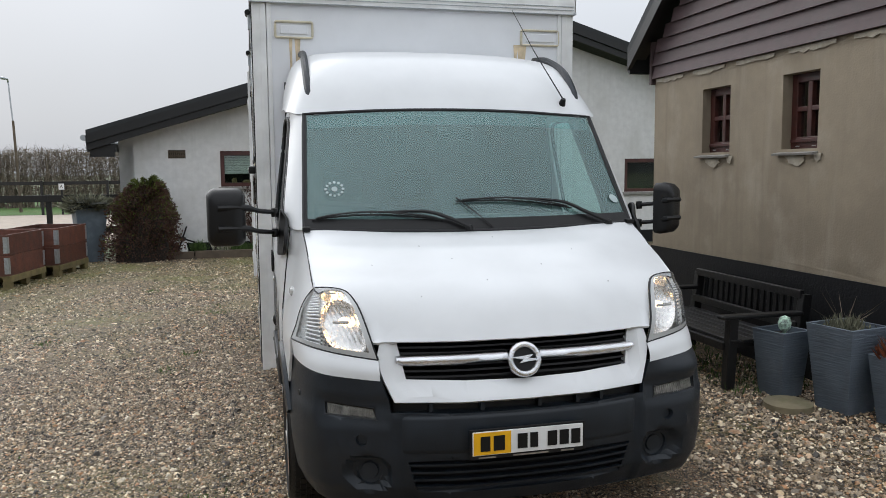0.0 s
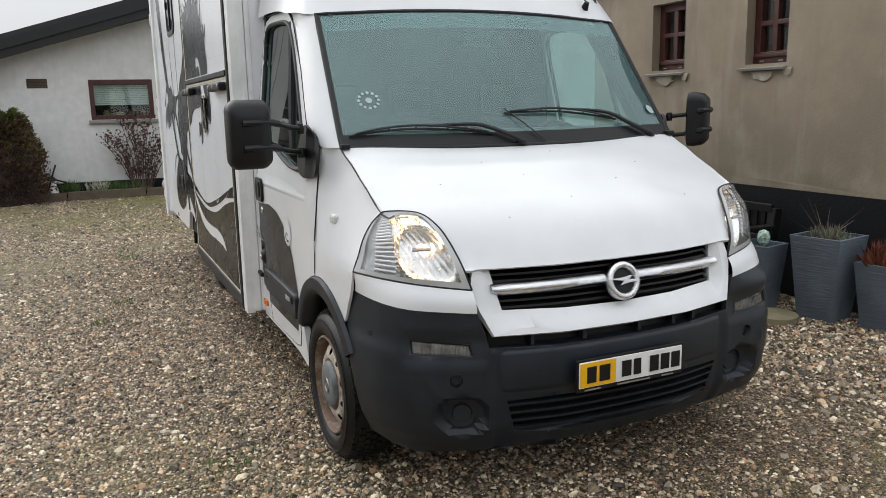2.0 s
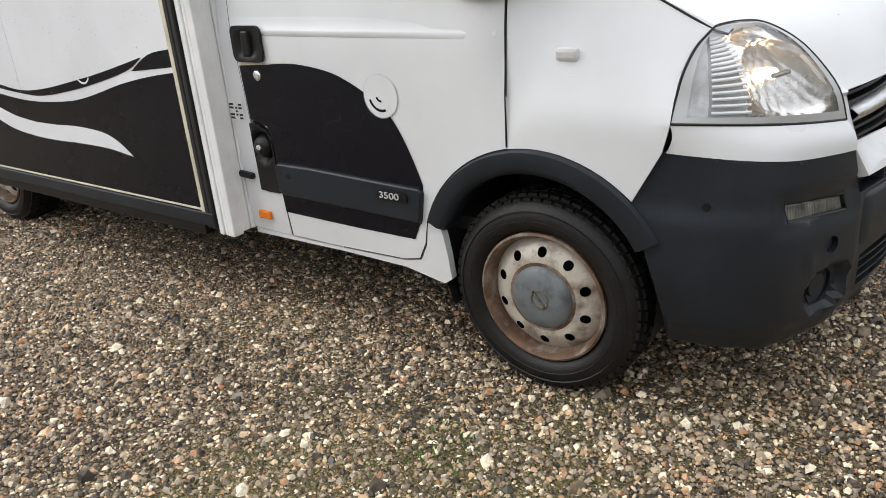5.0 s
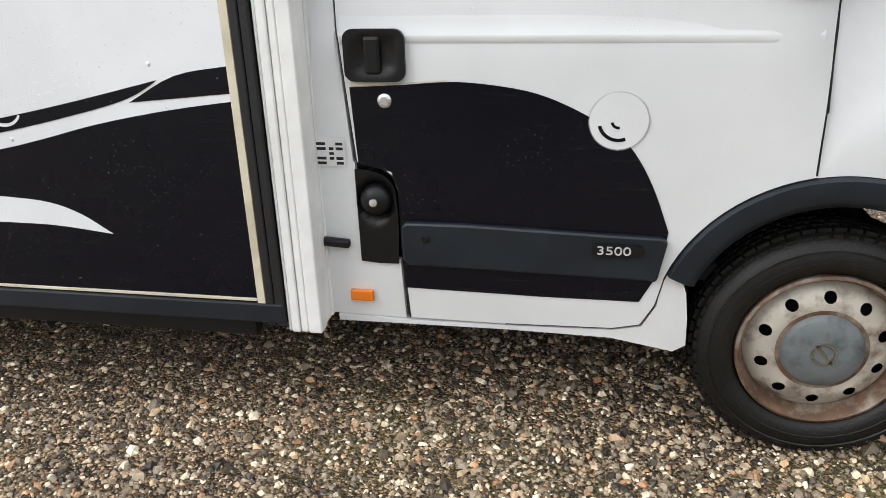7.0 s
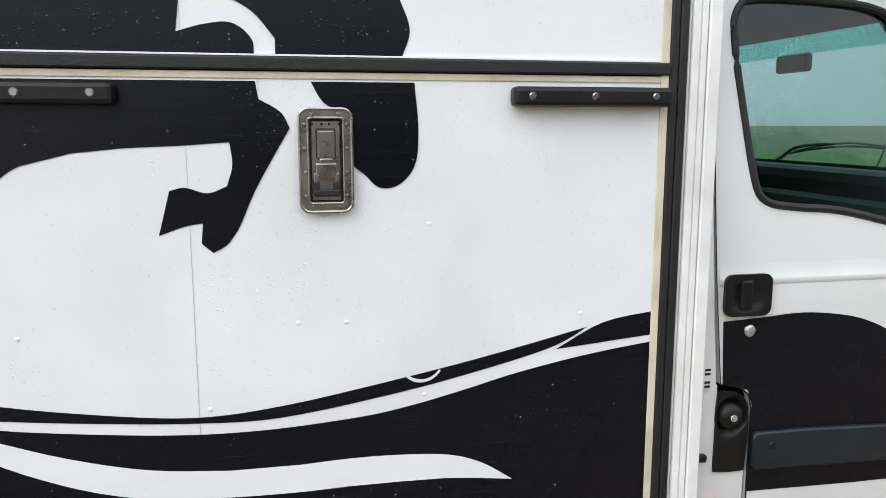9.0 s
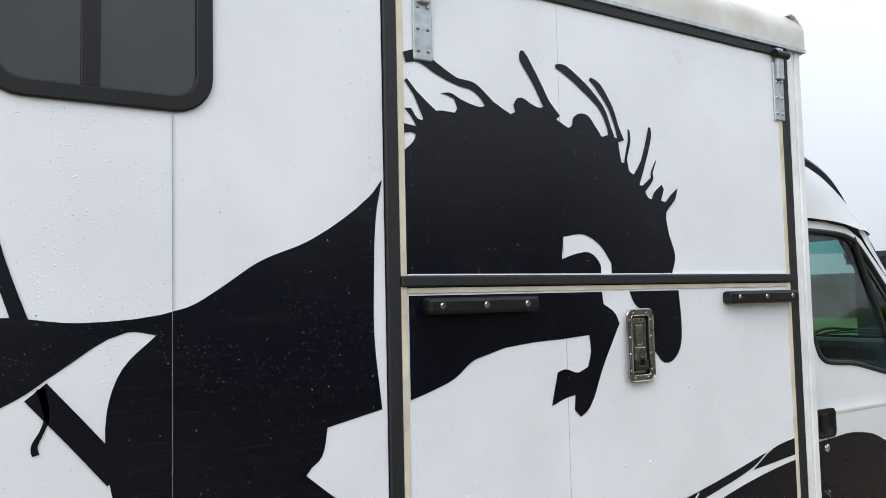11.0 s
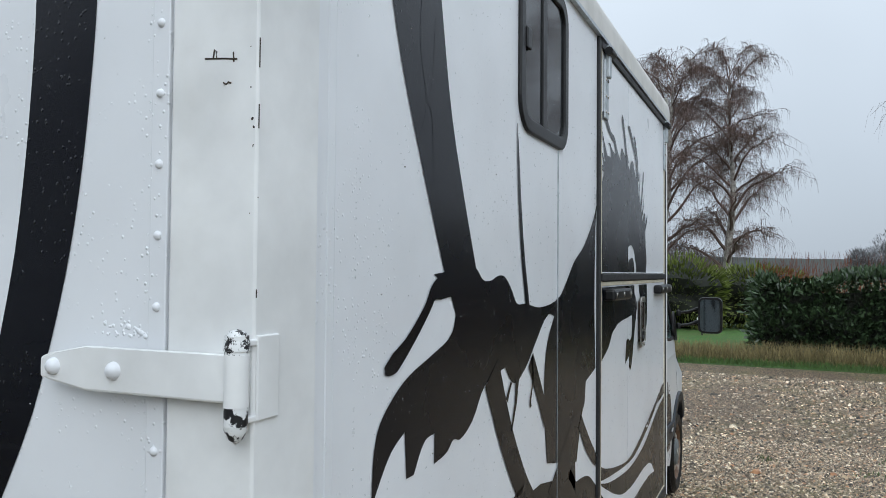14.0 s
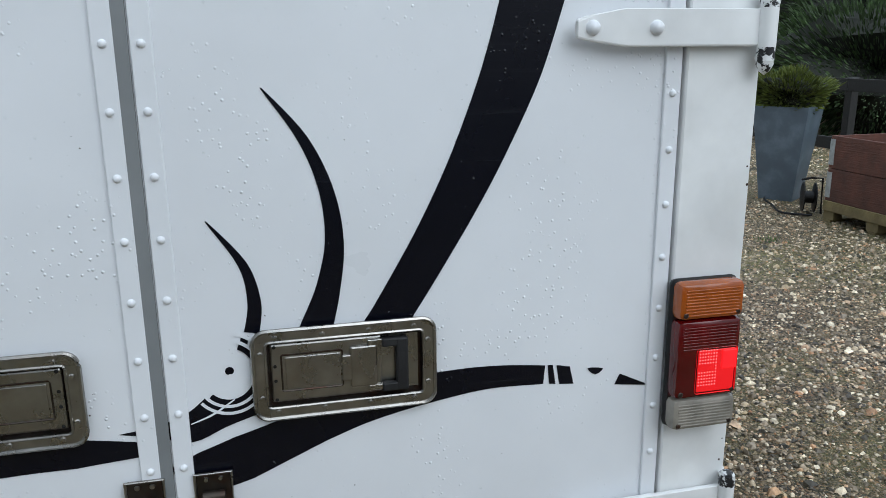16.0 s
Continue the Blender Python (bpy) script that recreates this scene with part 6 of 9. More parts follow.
for pts, w in ((((6.03, 1.795), (6.095, 1.792), (6.134, 1.781), (6.17, 1.744), (6.25, 1.684), (6.32, 1.645), (6.362, 1.633)), (0.024, 0.027, 0.018, 0.014, 0.016, 0.022, 0.008)),
               (((5.545, 2.267), (5.532, 2.161), (5.515, 2.034), (5.483, 1.878), (5.425, 1.7)), (0.001, 0.009, 0.012, 0.015, 0.018)),
               (((5.75, 1.56), (5.6, 1.33), (5.4, 1.12), (5.1, 0.94), (4.84, 0.83)), (0.06, 0.05, 0.045, 0.035, 0.01)),
               (((5.4, 1.56), (5.3, 1.44), (5.22, 1.34)), (0.03, 0.03, 0.03)),
               (((5.587, 1.514), (5.612, 1.485), (5.626, 1.467)), (0.006, 0.008, 0.013)),
               (((5.531, 1.524), (5.537, 1.49), (5.544, 1.453), (5.562, 1.416), (5.583, 1.374)), (0.02, 0.012, 0.01, 0.008, 0.006)),
               (((5.389, 1.567), (5.376, 1.503), (5.385, 1.469), (5.401, 1.436), (5.398, 1.414)), (0.01, 0.006, 0.005, 0.007, 0.008)),
               (((5.02, 1.2), (4.94, 1.06), (4.88, 0.95), (4.8, 0.86)), (0.2, 0.12, 0.06, 0.01)),
               (((4.76, 1.26), (4.66, 1.17), (4.56, 1.1), (4.48, 1.05)), (0.03, 0.035, 0.03, 0.025)),
               (((4.92, 1.1), (4.75, 0.98), (4.6, 0.93), (4.48, 0.88)), (0.02, 0.016, 0.012, 0.01)),
               (((5.9, 0.82), (5.82, 1.03), (5.7, 1.13), (5.47, 1.19)), (0.004, 0.012, 0.012, 0.004))):
    ribbon("black_graphic", pts, w, FB - 0.0012)
foil("black_graphic", [(5.4, 1.15), (5.05, 1.105), (4.82, 1.03), (4.82, 0.94), (4.98, 0.84), (5.22, 0.7), (5.5, 0.65), (5.78, 0.7), (5.83, 0.83), (5.7, 1.0)], FB)
foil("black_graphic", [(4.87, 1.05), (4.62, 1.02), (4.48, 0.95), (4.48, 0.62), (4.6, 0.74), (4.81, 0.85)], FB - 0.0006, sharp=True)
foil("black_graphic", [(4.97, 0.835), (4.88, 0.84), (4.845, 0.712), (4.955, 0.702)], FB - 0.0006, sharp=True)
# waves over the lower ramp
wave_top = smooth_line([(4.4, 0.936, 0), (4.214, 0.897, 0), (3.866, 0.858, 0), (3.616, 0.851, 0), (3.355, 0.868, 0), (3.213, 0.89, 0), (3.069, 0.923, 0), (2.926, 0.96, 0), (2.783, 0.99, 0), (2.641, 1.014, 0), (2.49, 1.034, 0)], 5)
foil("black_graphic", [(p.x, p.y) for p in wave_top] + [(2.49, 0.467), (4.4, 0.467)], FF, sharp=True)
t1 = smooth_line([(4.395, 1.005, 0), (4.28, 0.972, 0), (4.05, 0.93, 0), (3.79, 0.9, 0), (3.56, 0.915, 0), (3.25, 0.968, 0), (2.99, 1.02, 0), (2.7, 1.087, 0)], 5)
t2 = smooth_line([(2.7, 1.085, 0), (2.8, 1.035, 0), (2.99, 0.984, 0), (3.25, 0.929, 0), (3.56, 0.883, 0), (3.79, 0.884, 0), (4.05, 0.905, 0), (4.28, 0.93, 0), (4.395, 0.945, 0)], 5)
foil("black_graphic", [(p.x, p.y) for p in t1] + [(p.x, p.y) for p in t2[1:]], FF, sharp=True)
foil("black_graphic", [(2.79, 1.027), (2.65, 1.098), (2.49, 1.125), (2.49, 1.055)], FF, sharp=True)
foil("white_graphic", [(4.398, 0.925), (4.28, 0.88), (4.1, 0.815), (3.9, 0.765), (3.7, 0.745), (3.514, 0.745), (3.373, 0.751), (3.231, 0.749), (3.09, 0.735), (3.007, 0.706), (2.914, 0.647), (3.098, 0.667), (3.242, 0.67), (3.385, 0.67), (3.528, 0.666), (3.75, 0.672), (3.98, 0.7), (4.2, 0.78), (4.398, 0.89)], FF - 0.0008, material=M_PANEL, sharp=True)
ribbon("white_graphic", [(3.178 + 0.06 * math.cos(radians(a)), 1.02 + 0.06 * math.sin(radians(a))) for a in range(212, 345, 12)], (0.003, 0.005, 0.003), FF - 0.0009, M_PANEL)

# ---- rear doors ----
RYF = Y1
for sg in (-1, 1):
    rd = slab("rear_door", 0.03 + sg * 0.007, sg * 0.964, Y1 - 0.045, Y1 - 0.01, 0.5, ZT - 0.15, M_PANEL, "white rear door with riveted edges and rain drops")
    for xc, z0r in ((sg * 0.945, 0.59), (0.028 + sg * 0.029, 0.58)):
        strip = slab("edge_strip", xc - 0.017, xc + 0.017, Y1 - 0.012, Y1 - 0.003, 0.5, ZT - 0.16, M_PANEL, parent=rd, bev=0.002)
        bm0 = lathe(bmesh.new(), [(0, 0.0055), (0.004, 0.005), (0.0065, 0.0025), (0.0075, 0)], None, 10)
        first = part("rivet", bm0, M_PANEL, strip, smooth=True)
        first.matrix_basis = Matrix.Translation((xc, Y1 - 0.003, z0r)) @ pose(0, 0, 0, -90)
        for k in range(1, 21):
            o = new("rivet", first.data)
            o.parent = strip
            o.matrix_basis = Matrix.Translation((xc, Y1 - 0.003, z0r + 0.1075 * k)) @ pose(0, 0, 0, -90)
    part("door_gap", cube(sg * 0.9642, sg * 0.9693, Y1 - 0.06, Y1 - 0.03, 0.5, ZT - 0.15), M_UNDERSHADE, truck)
    # strap hinges
    for z in (1.677, 0.68, 2.55):
        st = [(0.735, z - 0.018), (0.735, z + 0.014), (0.752, z + 0.02), (0.83, z + 0.034), (1.13, z + 0.034), (1.13, z - 0.034), (0.83, z - 0.034), (0.752, z - 0.022)]
        hinge = part("strap_hinge", thick(sheet([(sg * u, v) for u, v in st], lambda u, v: Vector((u, Y1 + 0.012, v)), 0), 0.012), M_POST, truck, "white painted strap hinge with worn pin")
        soft_edges(hinge, 0.004)
        for u in (0.765, 0.89):
            part("hinge_bolt", lathe(bmesh.new(), [(0, 0.012), (0.007, 0.011), (0.012, 0.006), (0.014, 0)], Matrix.Translation((sg * u, Y1 + 0.024, z)) @ pose(0, 0, 0, -90), 16), M_PANEL, hinge, smooth=True)
        part("hinge_pin", tube(bmesh.new(), [(sg * 1.118, Y1 + 0.026, z - 0.062), (sg * 1.118, Y1 + 0.026, z + 0.062)], 0.0168, 12), M_CHIP, hinge, "worn hinge pin with chipped white paint", True)
        part("hinge_knuckle", tube(bmesh.new(), [(sg * 1.118, Y1 + 0.026, z - 0.036), (sg * 1.118, Y1 + 0.026, z + 0.036)], 0.0175, 12), M_POST, hinge, smooth=True)
        part("pin_cap", lathe(bmesh.new(), [(0, 0.018), (0.012, 0.014), (0.018, 0), (0.018, -0.012)], Matrix.Translation((sg * 1.118, Y1 + 0.026, z + 0.053)), 12), M_CHIP, hinge, smooth=True)
        part("hinge_leaf", cube(sg * 1.126, sg * 1.1315, Y1 - 0.055, Y1 - 0.004, z - 0.06, z + 0.06, 0.002), M_POST, hinge)
        for dz in (-0.056, 0.05):
            part("hinge_ear", cube(sg * 1.112, sg * 1.13, Y1 - 0.03, Y1 + 0.03, z + dz - 0.004, z + dz + 0.005, 0.002), M_POST, hinge)
        part("pin_end", lathe(bmesh.new(), [(0.015, 0.02), (0.016, 0.0), (0.01, -0.012), (0, -0.02)], Matrix.Translation((sg * 1.118, Y1 + 0.026, z - 0.068)), 10), M_CHIP, hinge, smooth=True)
    latch(Matrix.Translation((-0.305 if sg < 0 else 0.318, Y1 + 0.004, 1.07 if sg < 0 else 1.064)) @ pose(0, 0, 0, 90, 0, 180) @ pose(0, 0, 0, 0, 0, 90 if sg < 0 else -90), 0.17, 0.335, truck, "stainless recessed paddle latch on the rear door")
    cx = 0.069 if sg > 0 else -0.051
    ct = part("lower_catch", cube(cx - 0.033, cx + 0.033, Y1 - 0.006, Y1 + 0.002, 0.74, 0.888, 0.004), M_STEELD, truck, "rusty dark steel door catch")
    part("catch_rim", tube(bmesh.new(), [(cx - 0.033, Y1 + 0.002, 0.74), (cx - 0.033, Y1 + 0.002, 0.888), (cx + 0.033, Y1 + 0.002, 0.888), (cx + 0.033, Y1 + 0.002, 0.74)], 0.003, 6), M_STEEL, ct)
    part("catch_barrel", tube(bmesh.new(), [(cx - 0.02, Y1 + 0.012, 0.845), (cx + 0.02, Y1 + 0.012, 0.845)], 0.012, 10), M_STEELD, ct, smooth=True)
    part("catch_arm", cube(cx - 0.01, cx + 0.01, Y1 + 0.004, Y1 + 0.022, 0.75, 0.85, 0.004), M_STEELD, ct)
    for u in (-0.013, 0.013):
        part("catch_screw", lathe(bmesh.new(), [(0, 0.003), (0.004, 0.003), (0.0055, 0)], Matrix.Translation((cx + u, Y1 + 0.002, 0.876)) @ pose(0, 0, 0, -90), 10), M_STEEL, ct)
part("seam_rubber", cube(0.0188, 0.0412, Y1 - 0.05, Y1 - 0.0045, 0.5, ZT - 0.15), mat("grey_seam_rubber", (0.2, 0.21, 0.215), 0.6), truck)
part("rear_header", cube(-1.1, 1.1, Y1 - 0.06, Y1 - 0.002, ZT - 0.15, ZT - 0.02, 0.004), M_POST, truck)
part("rear_bumper_bar", cube(-1.03, 1.03, Y1 - 0.05, Y1 + 0.03, 0.39, 0.48, 0.01), M_GREY, truck)
# tail lamps
for sg in (-1, 1):
    lampx = sg * 1.034
    tl = part("tail_lamp", cube(lampx - 0.074, lampx + 0.074, Y1 - 0.002, Y1 + 0.024, 0.87, 1.192, 0.012), M_BLACK, truck, "rear lamp cluster with lit red section")
    for nm, z0, z1, mt, lb in (("turn_lens", 1.113, 1.19, M_AMBER, "amber lens"), ("stop_lens", 0.943, 1.112, M_RED, "red lens"), ("reverse_lens", 0.873, 0.942, M_LENSGREY, "clear lens")):
        ln = part(nm, cube(lampx - 0.072, lampx + 0.072, Y1 + 0.01, Y1 + 0.05, z0, z1, 0.012), mt, tl, lb, True)
        for k in range(int((z1 - z0 - 0.016) / 0.0065)):
            if nm != "stop_lens" or k > 14:
                part("lens_rib", cube(lampx - 0.06, lampx + 0.06, Y1 + 0.0485, Y1 + 0.0512, z0 + 0.009 + 0.0065 * k, z0 + 0.0125 + 0.0065 * k, 0.0008), mt, ln)
        for u in (-0.058, 0.058):
            part("lens_screw", lathe(bmesh.new(), [(0, 0.002), (0.004, 0.002), (0.006, 0)], Matrix.Translation((lampx + u, Y1 + 0.05, z0 + 0.012)) @ pose(0, 0, 0, -90), 8), M_STEELD, ln)
    part("lit_area", cube(lampx + sg * -0.028, lampx + sg * 0.064, Y1 + 0.046, Y1 + 0.0508, 0.953, 1.052, 0.006), M_REDDIM, tl, "glowing red part of the lens")
    part("lit_block", cube(lampx + sg * 0.03, lampx + sg * 0.064, Y1 + 0.048, Y1 + 0.0522, 1.004, 1.046, 0.003), M_REDMID, tl)
    for kx in range(7):
        for kz in range(12):
            if kz not in (5, 6) or kx == 6:
                c = (lampx + sg * (-0.02 + kx * 0.0062), Y1 + 0.0508, 0.972 + kz * 0.0068)
                part("lit_prism", lathe(bmesh.new(), [(0, 0.0006), (0.0018, 0)], Matrix.Translation(c) @ pose(0, 0, 0, -90), 6), M_REDLIT, tl)
# foil strokes on the rear doors
RF = Y1 - 0.0088


def rfoil(pts, n=3, sharp=False, y=RF, material=None):
    line = cut_line(pts) if sharp else [(p.x, p.y) for p in smooth_line([(a, b, 0) for a, b in pts], n, True)]
    return part("black_graphic", sheet(line, lambda x, z: Vector((x, y, z)), 0), material or M_VINYL, truck)


ribbon("black_graphic", [(-0.35, 1.1), (-0.393, 1.16), (-0.475, 1.292), (-0.54, 1.41), (-0.588, 1.513), (-0.628, 1.613), (-0.661, 1.725), (-0.689, 1.84), (-0.709, 1.96), (-0.724, 2.095), (-0.735, 2.26), (-0.737, 2.5), (-0.724, 2.78)], (0.038, 0.038, 0.041, 0.046, 0.051, 0.056, 0.059, 0.062, 0.065, 0.067, 0.069, 0.07, 0.07), RF, plane="y")
ribbon("black_graphic", [(-0.182, 1.582), (-0.247, 1.495), (-0.284, 1.402), (-0.294, 1.309), (-0.28, 1.226), (-0.258, 1.158), (-0.235, 1.1)], (0.001, 0.009, 0.013, 0.017, 0.022, 0.029, 0.034), RF, plane="y")
ribbon("black_graphic", [(-0.075, 1.359), (-0.131, 1.279), (-0.147, 1.208), (-0.139, 1.15)], (0.001, 0.008, 0.012, 0.014), RF, plane="y")
rfoil([(-0.12, 1.146), (-0.133, 1.145), (-0.127, 1.116), (-0.112, 1.121)], sharp=True)
ribbon("black_graphic", [(0.01, 0.868), (-0.041, 0.885), (-0.11, 0.905), (-0.25, 0.955), (-0.35, 0.985), (-0.475, 1.005), (-0.589, 1.013), (-0.702, 1.006)], (0.036, 0.043, 0.047, 0.038, 0.035, 0.03, 0.024, 0.02), RF, plane="y")
rfoil([(-0.709, 1.026), (-0.72, 1.025), (-0.727, 0.983), (-0.713, 0.985)], sharp=True)
rfoil([(-0.728, 1.024), (-0.757, 1.018), (-0.766, 0.979), (-0.735, 0.982)], sharp=True)
rfoil([(-0.868, 0.99), (-0.938, 0.957), (-0.857, 0.967)], sharp=True)
rfoil([(-0.796, 1.01), (-0.83, 1.006), (-0.813, 0.994)])
part("black_graphic", sheet(circle(-0.095, 1.081, 0.008, 12), lambda x, z: Vector((x, RF, z)), 0), M_VINYL, truck)
ribbon("black_graphic", [(0.62, 0.93), (0.45, 0.95), (0.3, 0.956), (0.177, 0.952), (0.045, 0.945)], (0.02, 0.03, 0.033, 0.028, 0.01), RF, plane="y")
rfoil([(0.105, 0.98), (0.039, 0.989), (-0.021, 1.011), (-0.0485, 1.033), (-0.073, 1.011), (-0.098, 1.006), (-0.1385, 1.023), (-0.149, 0.993), (-0.0825, 0.972), (-0.019, 0.9485), (0.041, 0.966)], sharp=True)


def ring(r0, r1, a0, a1, lift, material):
    """Part of a flat ring of foil round the eye of the tribal figure."""
    rr = [[Vector((-0.094 + r * math.cos(radians(a)), RF + lift, 1.075 + 1.1 * r * math.sin(radians(a)))) for r in (r0, r1)] for a in np.linspace(a0, a1, 25)]
    part("black_graphic" if material is M_VINYL else "white_graphic", grid(bmesh.new(), rr), material, truck)


ring(0.0, 0.045, -40, -180, 0.0005, M_PANEL)
ring(0.045, 0.067, -46, -170, 0.0008, M_VINYL)
ring(0.045, 0.0545, 112, 170, 0.0008, M_VINYL)
for r0, r1, a0, a1 in ((0.0545, 0.06, -40, -150), (0.067, 0.0725, -42, -140), (0.0545, 0.0605, 100, 150), (0.067, 0.0735, 100, 150)):
    ring(r0, r1, a0, a1, 0.0011, M_PANEL)
ribbon("white_graphic", [(-0.02, 0.985), (-0.06, 1.0), (-0.1, 1.025)], (0.001, 0.002, 0.0012), RF + 0.0014, M_PANEL, plane="y")

# creases in the foil of the broad stroke
for pts in ([(6.205, 2.447), (6.215, 2.325), (6.181, 2.197), (6.215, 2.122)], [(6.181, 2.197), (6.151, 2.251), (6.136, 2.399)], [(6.181, 2.2), (6.15, 2.17), (6.14, 2.03)]):
    part("foil_crease", tube(bmesh.new(), smooth_line([(FB - 0.0004, y, z) for y, z in pts], 5), 0.0009, 5), M_VINYL, truck)


# scratches through the paint of the corner post
for pts in ([(-1.032, 2.138), (-1.066, 2.135), (-1.09, 2.132)], [(-1.047, 2.137), (-1.049, 2.15), (-1.053, 2.146), (-1.053, 2.137)], [(-1.084, 2.128), (-1.083, 2.143)], [(-1.066, 2.1), (-1.071, 2.097), (-1.075, 2.1), (-1.08, 2.098)], [(-1.1262, 2.117), (-1.1262, 2.16)], [(-1.1262, 2.03), (-1.1262, 2.065)], [(-1.1262, 1.79), (-1.1262, 1.802)]):
    part("paint_scratch", tube(bmesh.new(), [(a, Y1 + 0.0002 if a > -1.12 else Y1 - 0.004, b) for a, b in pts], 0.0013, 5), M_STEELD, truck)


# rain beads, and chips in the paint
def beads(name, n, place, normal, r0, r1, flat, material, label, seed):
    """Small flattened domes on a flat side of the truck."""
    rng = np.random.default_rng(seed)
    nv = Vector(normal)
    t1 = nv.orthogonal().normalized()
    t2 = nv.cross(t1)
    V, F = [], []
    for _ in range(n):
        c = Vector(place(rng))
        r = r0 + (r1 - r0) * rng.random() ** 2.5
        sx = rng.uniform(0.75, 1.25)
        m = len(V)
        for rr, hh in ((1.0, 0.0), (0.72, 0.7)):
            for k in range(7):
                a = 2 * math.pi * k / 7
                V.append(c + t1 * (r * rr * sx * math.cos(a)) + t2 * (r * rr * math.sin(a)) + nv * (r * flat * hh))
        V.append(c + nv * r * flat)
        for k in range(7):
            j = (k + 1) % 7
            F += [(m + k, m + j, m + 7 + j, m + 7 + k), (m + 7 + k, m + 7 + j, m + 14)]
    me = bpy.data.meshes.new(name)
    me.from_pydata(V, [], F)
    me.shade_smooth()
    me.materials.append(material)
    ob = new(name, me)
    ob.parent = truck
    ob.visible_shadow = material is not M_WATER
    return tagged(ob, label, kind="stuff")


def clump(rng, a0, a1, b0, b1):
    """A place in clusters over a rectangle."""
    s = np.random.default_rng(int(rng.integers(0, 60)) + 4000)
    u, v = s.random(), s.random()
    return (min(1, max(0, u + rng.normal(0, 0.17))) * (a1 - a0) + a0, min(1, max(0, v + rng.normal(0, 0.17))) * (b1 - b0) + b0)


def on_rear(rng):
    x, z = clump(rng, -0.92, 0.9, 0.6, 2.7)
    return (x, Y1 - 0.0092, z)


def on_flank(rng):
    y, z = clump(rng, 4.52, 6.48, 0.75, 2.8)
    return (-BX - 0.0012, y, z)


def on_ramp(rng):
    y, z = clump(rng, 2.5, 4.38, 0.5, 2.75)
    return (-BX - 0.0056, y, z)


beads("rain_bead", 1100, on_rear, (0, 1, 0), 0.001, 0.003, 0.7, M_WATER, "rain beads on the rear doors", 301)
beads("rain_bead", 2300, on_flank, (-1, 0, 0), 0.0012, 0.0034, 0.9, M_WATER, "rain beads on the flank", 302)
beads("rain_bead", 2600, on_ramp, (-1, 0, 0), 0.0012, 0.0036, 0.8, M_WATER, "rain beads on the ramp", 303)
beads("paint_blister", 46, lambda r: (r.uniform(-0.93, -0.83), Y1 - 0.0105, 1.725 + abs(r.normal(0, 0.012))), (0, 1, 0), 0.003, 0.006, 0.5, M_PANEL, "blisters in the paint over the hinge", 304)
for y, z in [(3.156, 1.395), (3.509, 1.14), (3.381, 1.136), (4.191, 1.134), (3.742, 0.919), (3.17, 0.919), (2.717, 1.128)]:
    part("panel_screw", lathe(bmesh.new(), [(0, 0.0035), (0.004, 0.003), (0.0065, 0.0)], Matrix.Translation((-BX - 0.004, y, z)) @ pose(0, 0, 0, 0, -90), 10), M_PANEL, truck, "painted screw head", True)
beads("paint_chip", 12, lambda r: (-1.1275, Y1 - 0.003 - abs(r.normal(0, 0.004)), r.uniform(0.55, 2.75)), (-1, 0, 0), 0.0012, 0.0035, 0.15, M_STEELD, "chips along the edge of the corner post", 306)
beads("paint_chip", 18, lambda r: (-1.122 + abs(r.normal(0, 0.006)), Y1 + 0.0002, r.uniform(0.55, 2.75)), (0, 1, 0), 0.001, 0.0035, 0.15, M_STEELD, "chips along the edge of the corner post", 307)
beads("dirt_speck", 60, lambda r: (r.uniform(-1.1, 0.9), Y1 - 0.0095 if r.random() < 2 else 0, r.uniform(0.6, 2.7)), (0, 1, 0), 0.0006, 0.0016, 0.4, M_STEELD, "dark specks on the rear doors", 308)
beads("dirt_speck", 90, lambda r: (-BX - 0.0008, r.uniform(4.5, 6.6), r.uniform(0.8, 2.8)), (-1, 0, 0), 0.0008, 0.002, 0.8, M_STEELD, "dark specks on the flank", 309)


# the truck's right flank reaches further out than its left, and its bumper corner there is squarer
def widened(x, y, z, cab):
    if not cab:
        return x + 0.085 * min(1, max(0, (x - 0.5) / 0.45)), y
    return x + 0.057 * ease((x - 0.6) / 0.32), y - 0.05 * ease((x - 0.6) / 0.25) * ease((0.6 - y) / 0.3) * ease((0.86 - z) / 0.08)


for ob in truck.children_recursive:
    if ob.type != "MESH" or ob.name.startswith(("number_plate", "white_field", "yellow_field", "dark_bar", "pale_bar", "rivet")):
        continue
    co = np.empty(len(ob.data.vertices) * 3)
    ob.data.vertices.foreach_get("co", co)
    co = co.reshape(-1, 3)
    if ob.matrix_basis == Matrix():
        cab = co[:, 1].min() < 2.2
        co[:, :2] = [widened(x, y, z, cab) for x, y, z in co]
        ob.data.vertices.foreach_set("co", co.reshape(-1))
        ob.data.update()
for ob in truck.children_recursive:
    p = ob.matrix_basis.translation
    if p.x > 0.5:
        ob.location.x = widened(p.x, p.y, p.z, p.y < 2.2)[0]


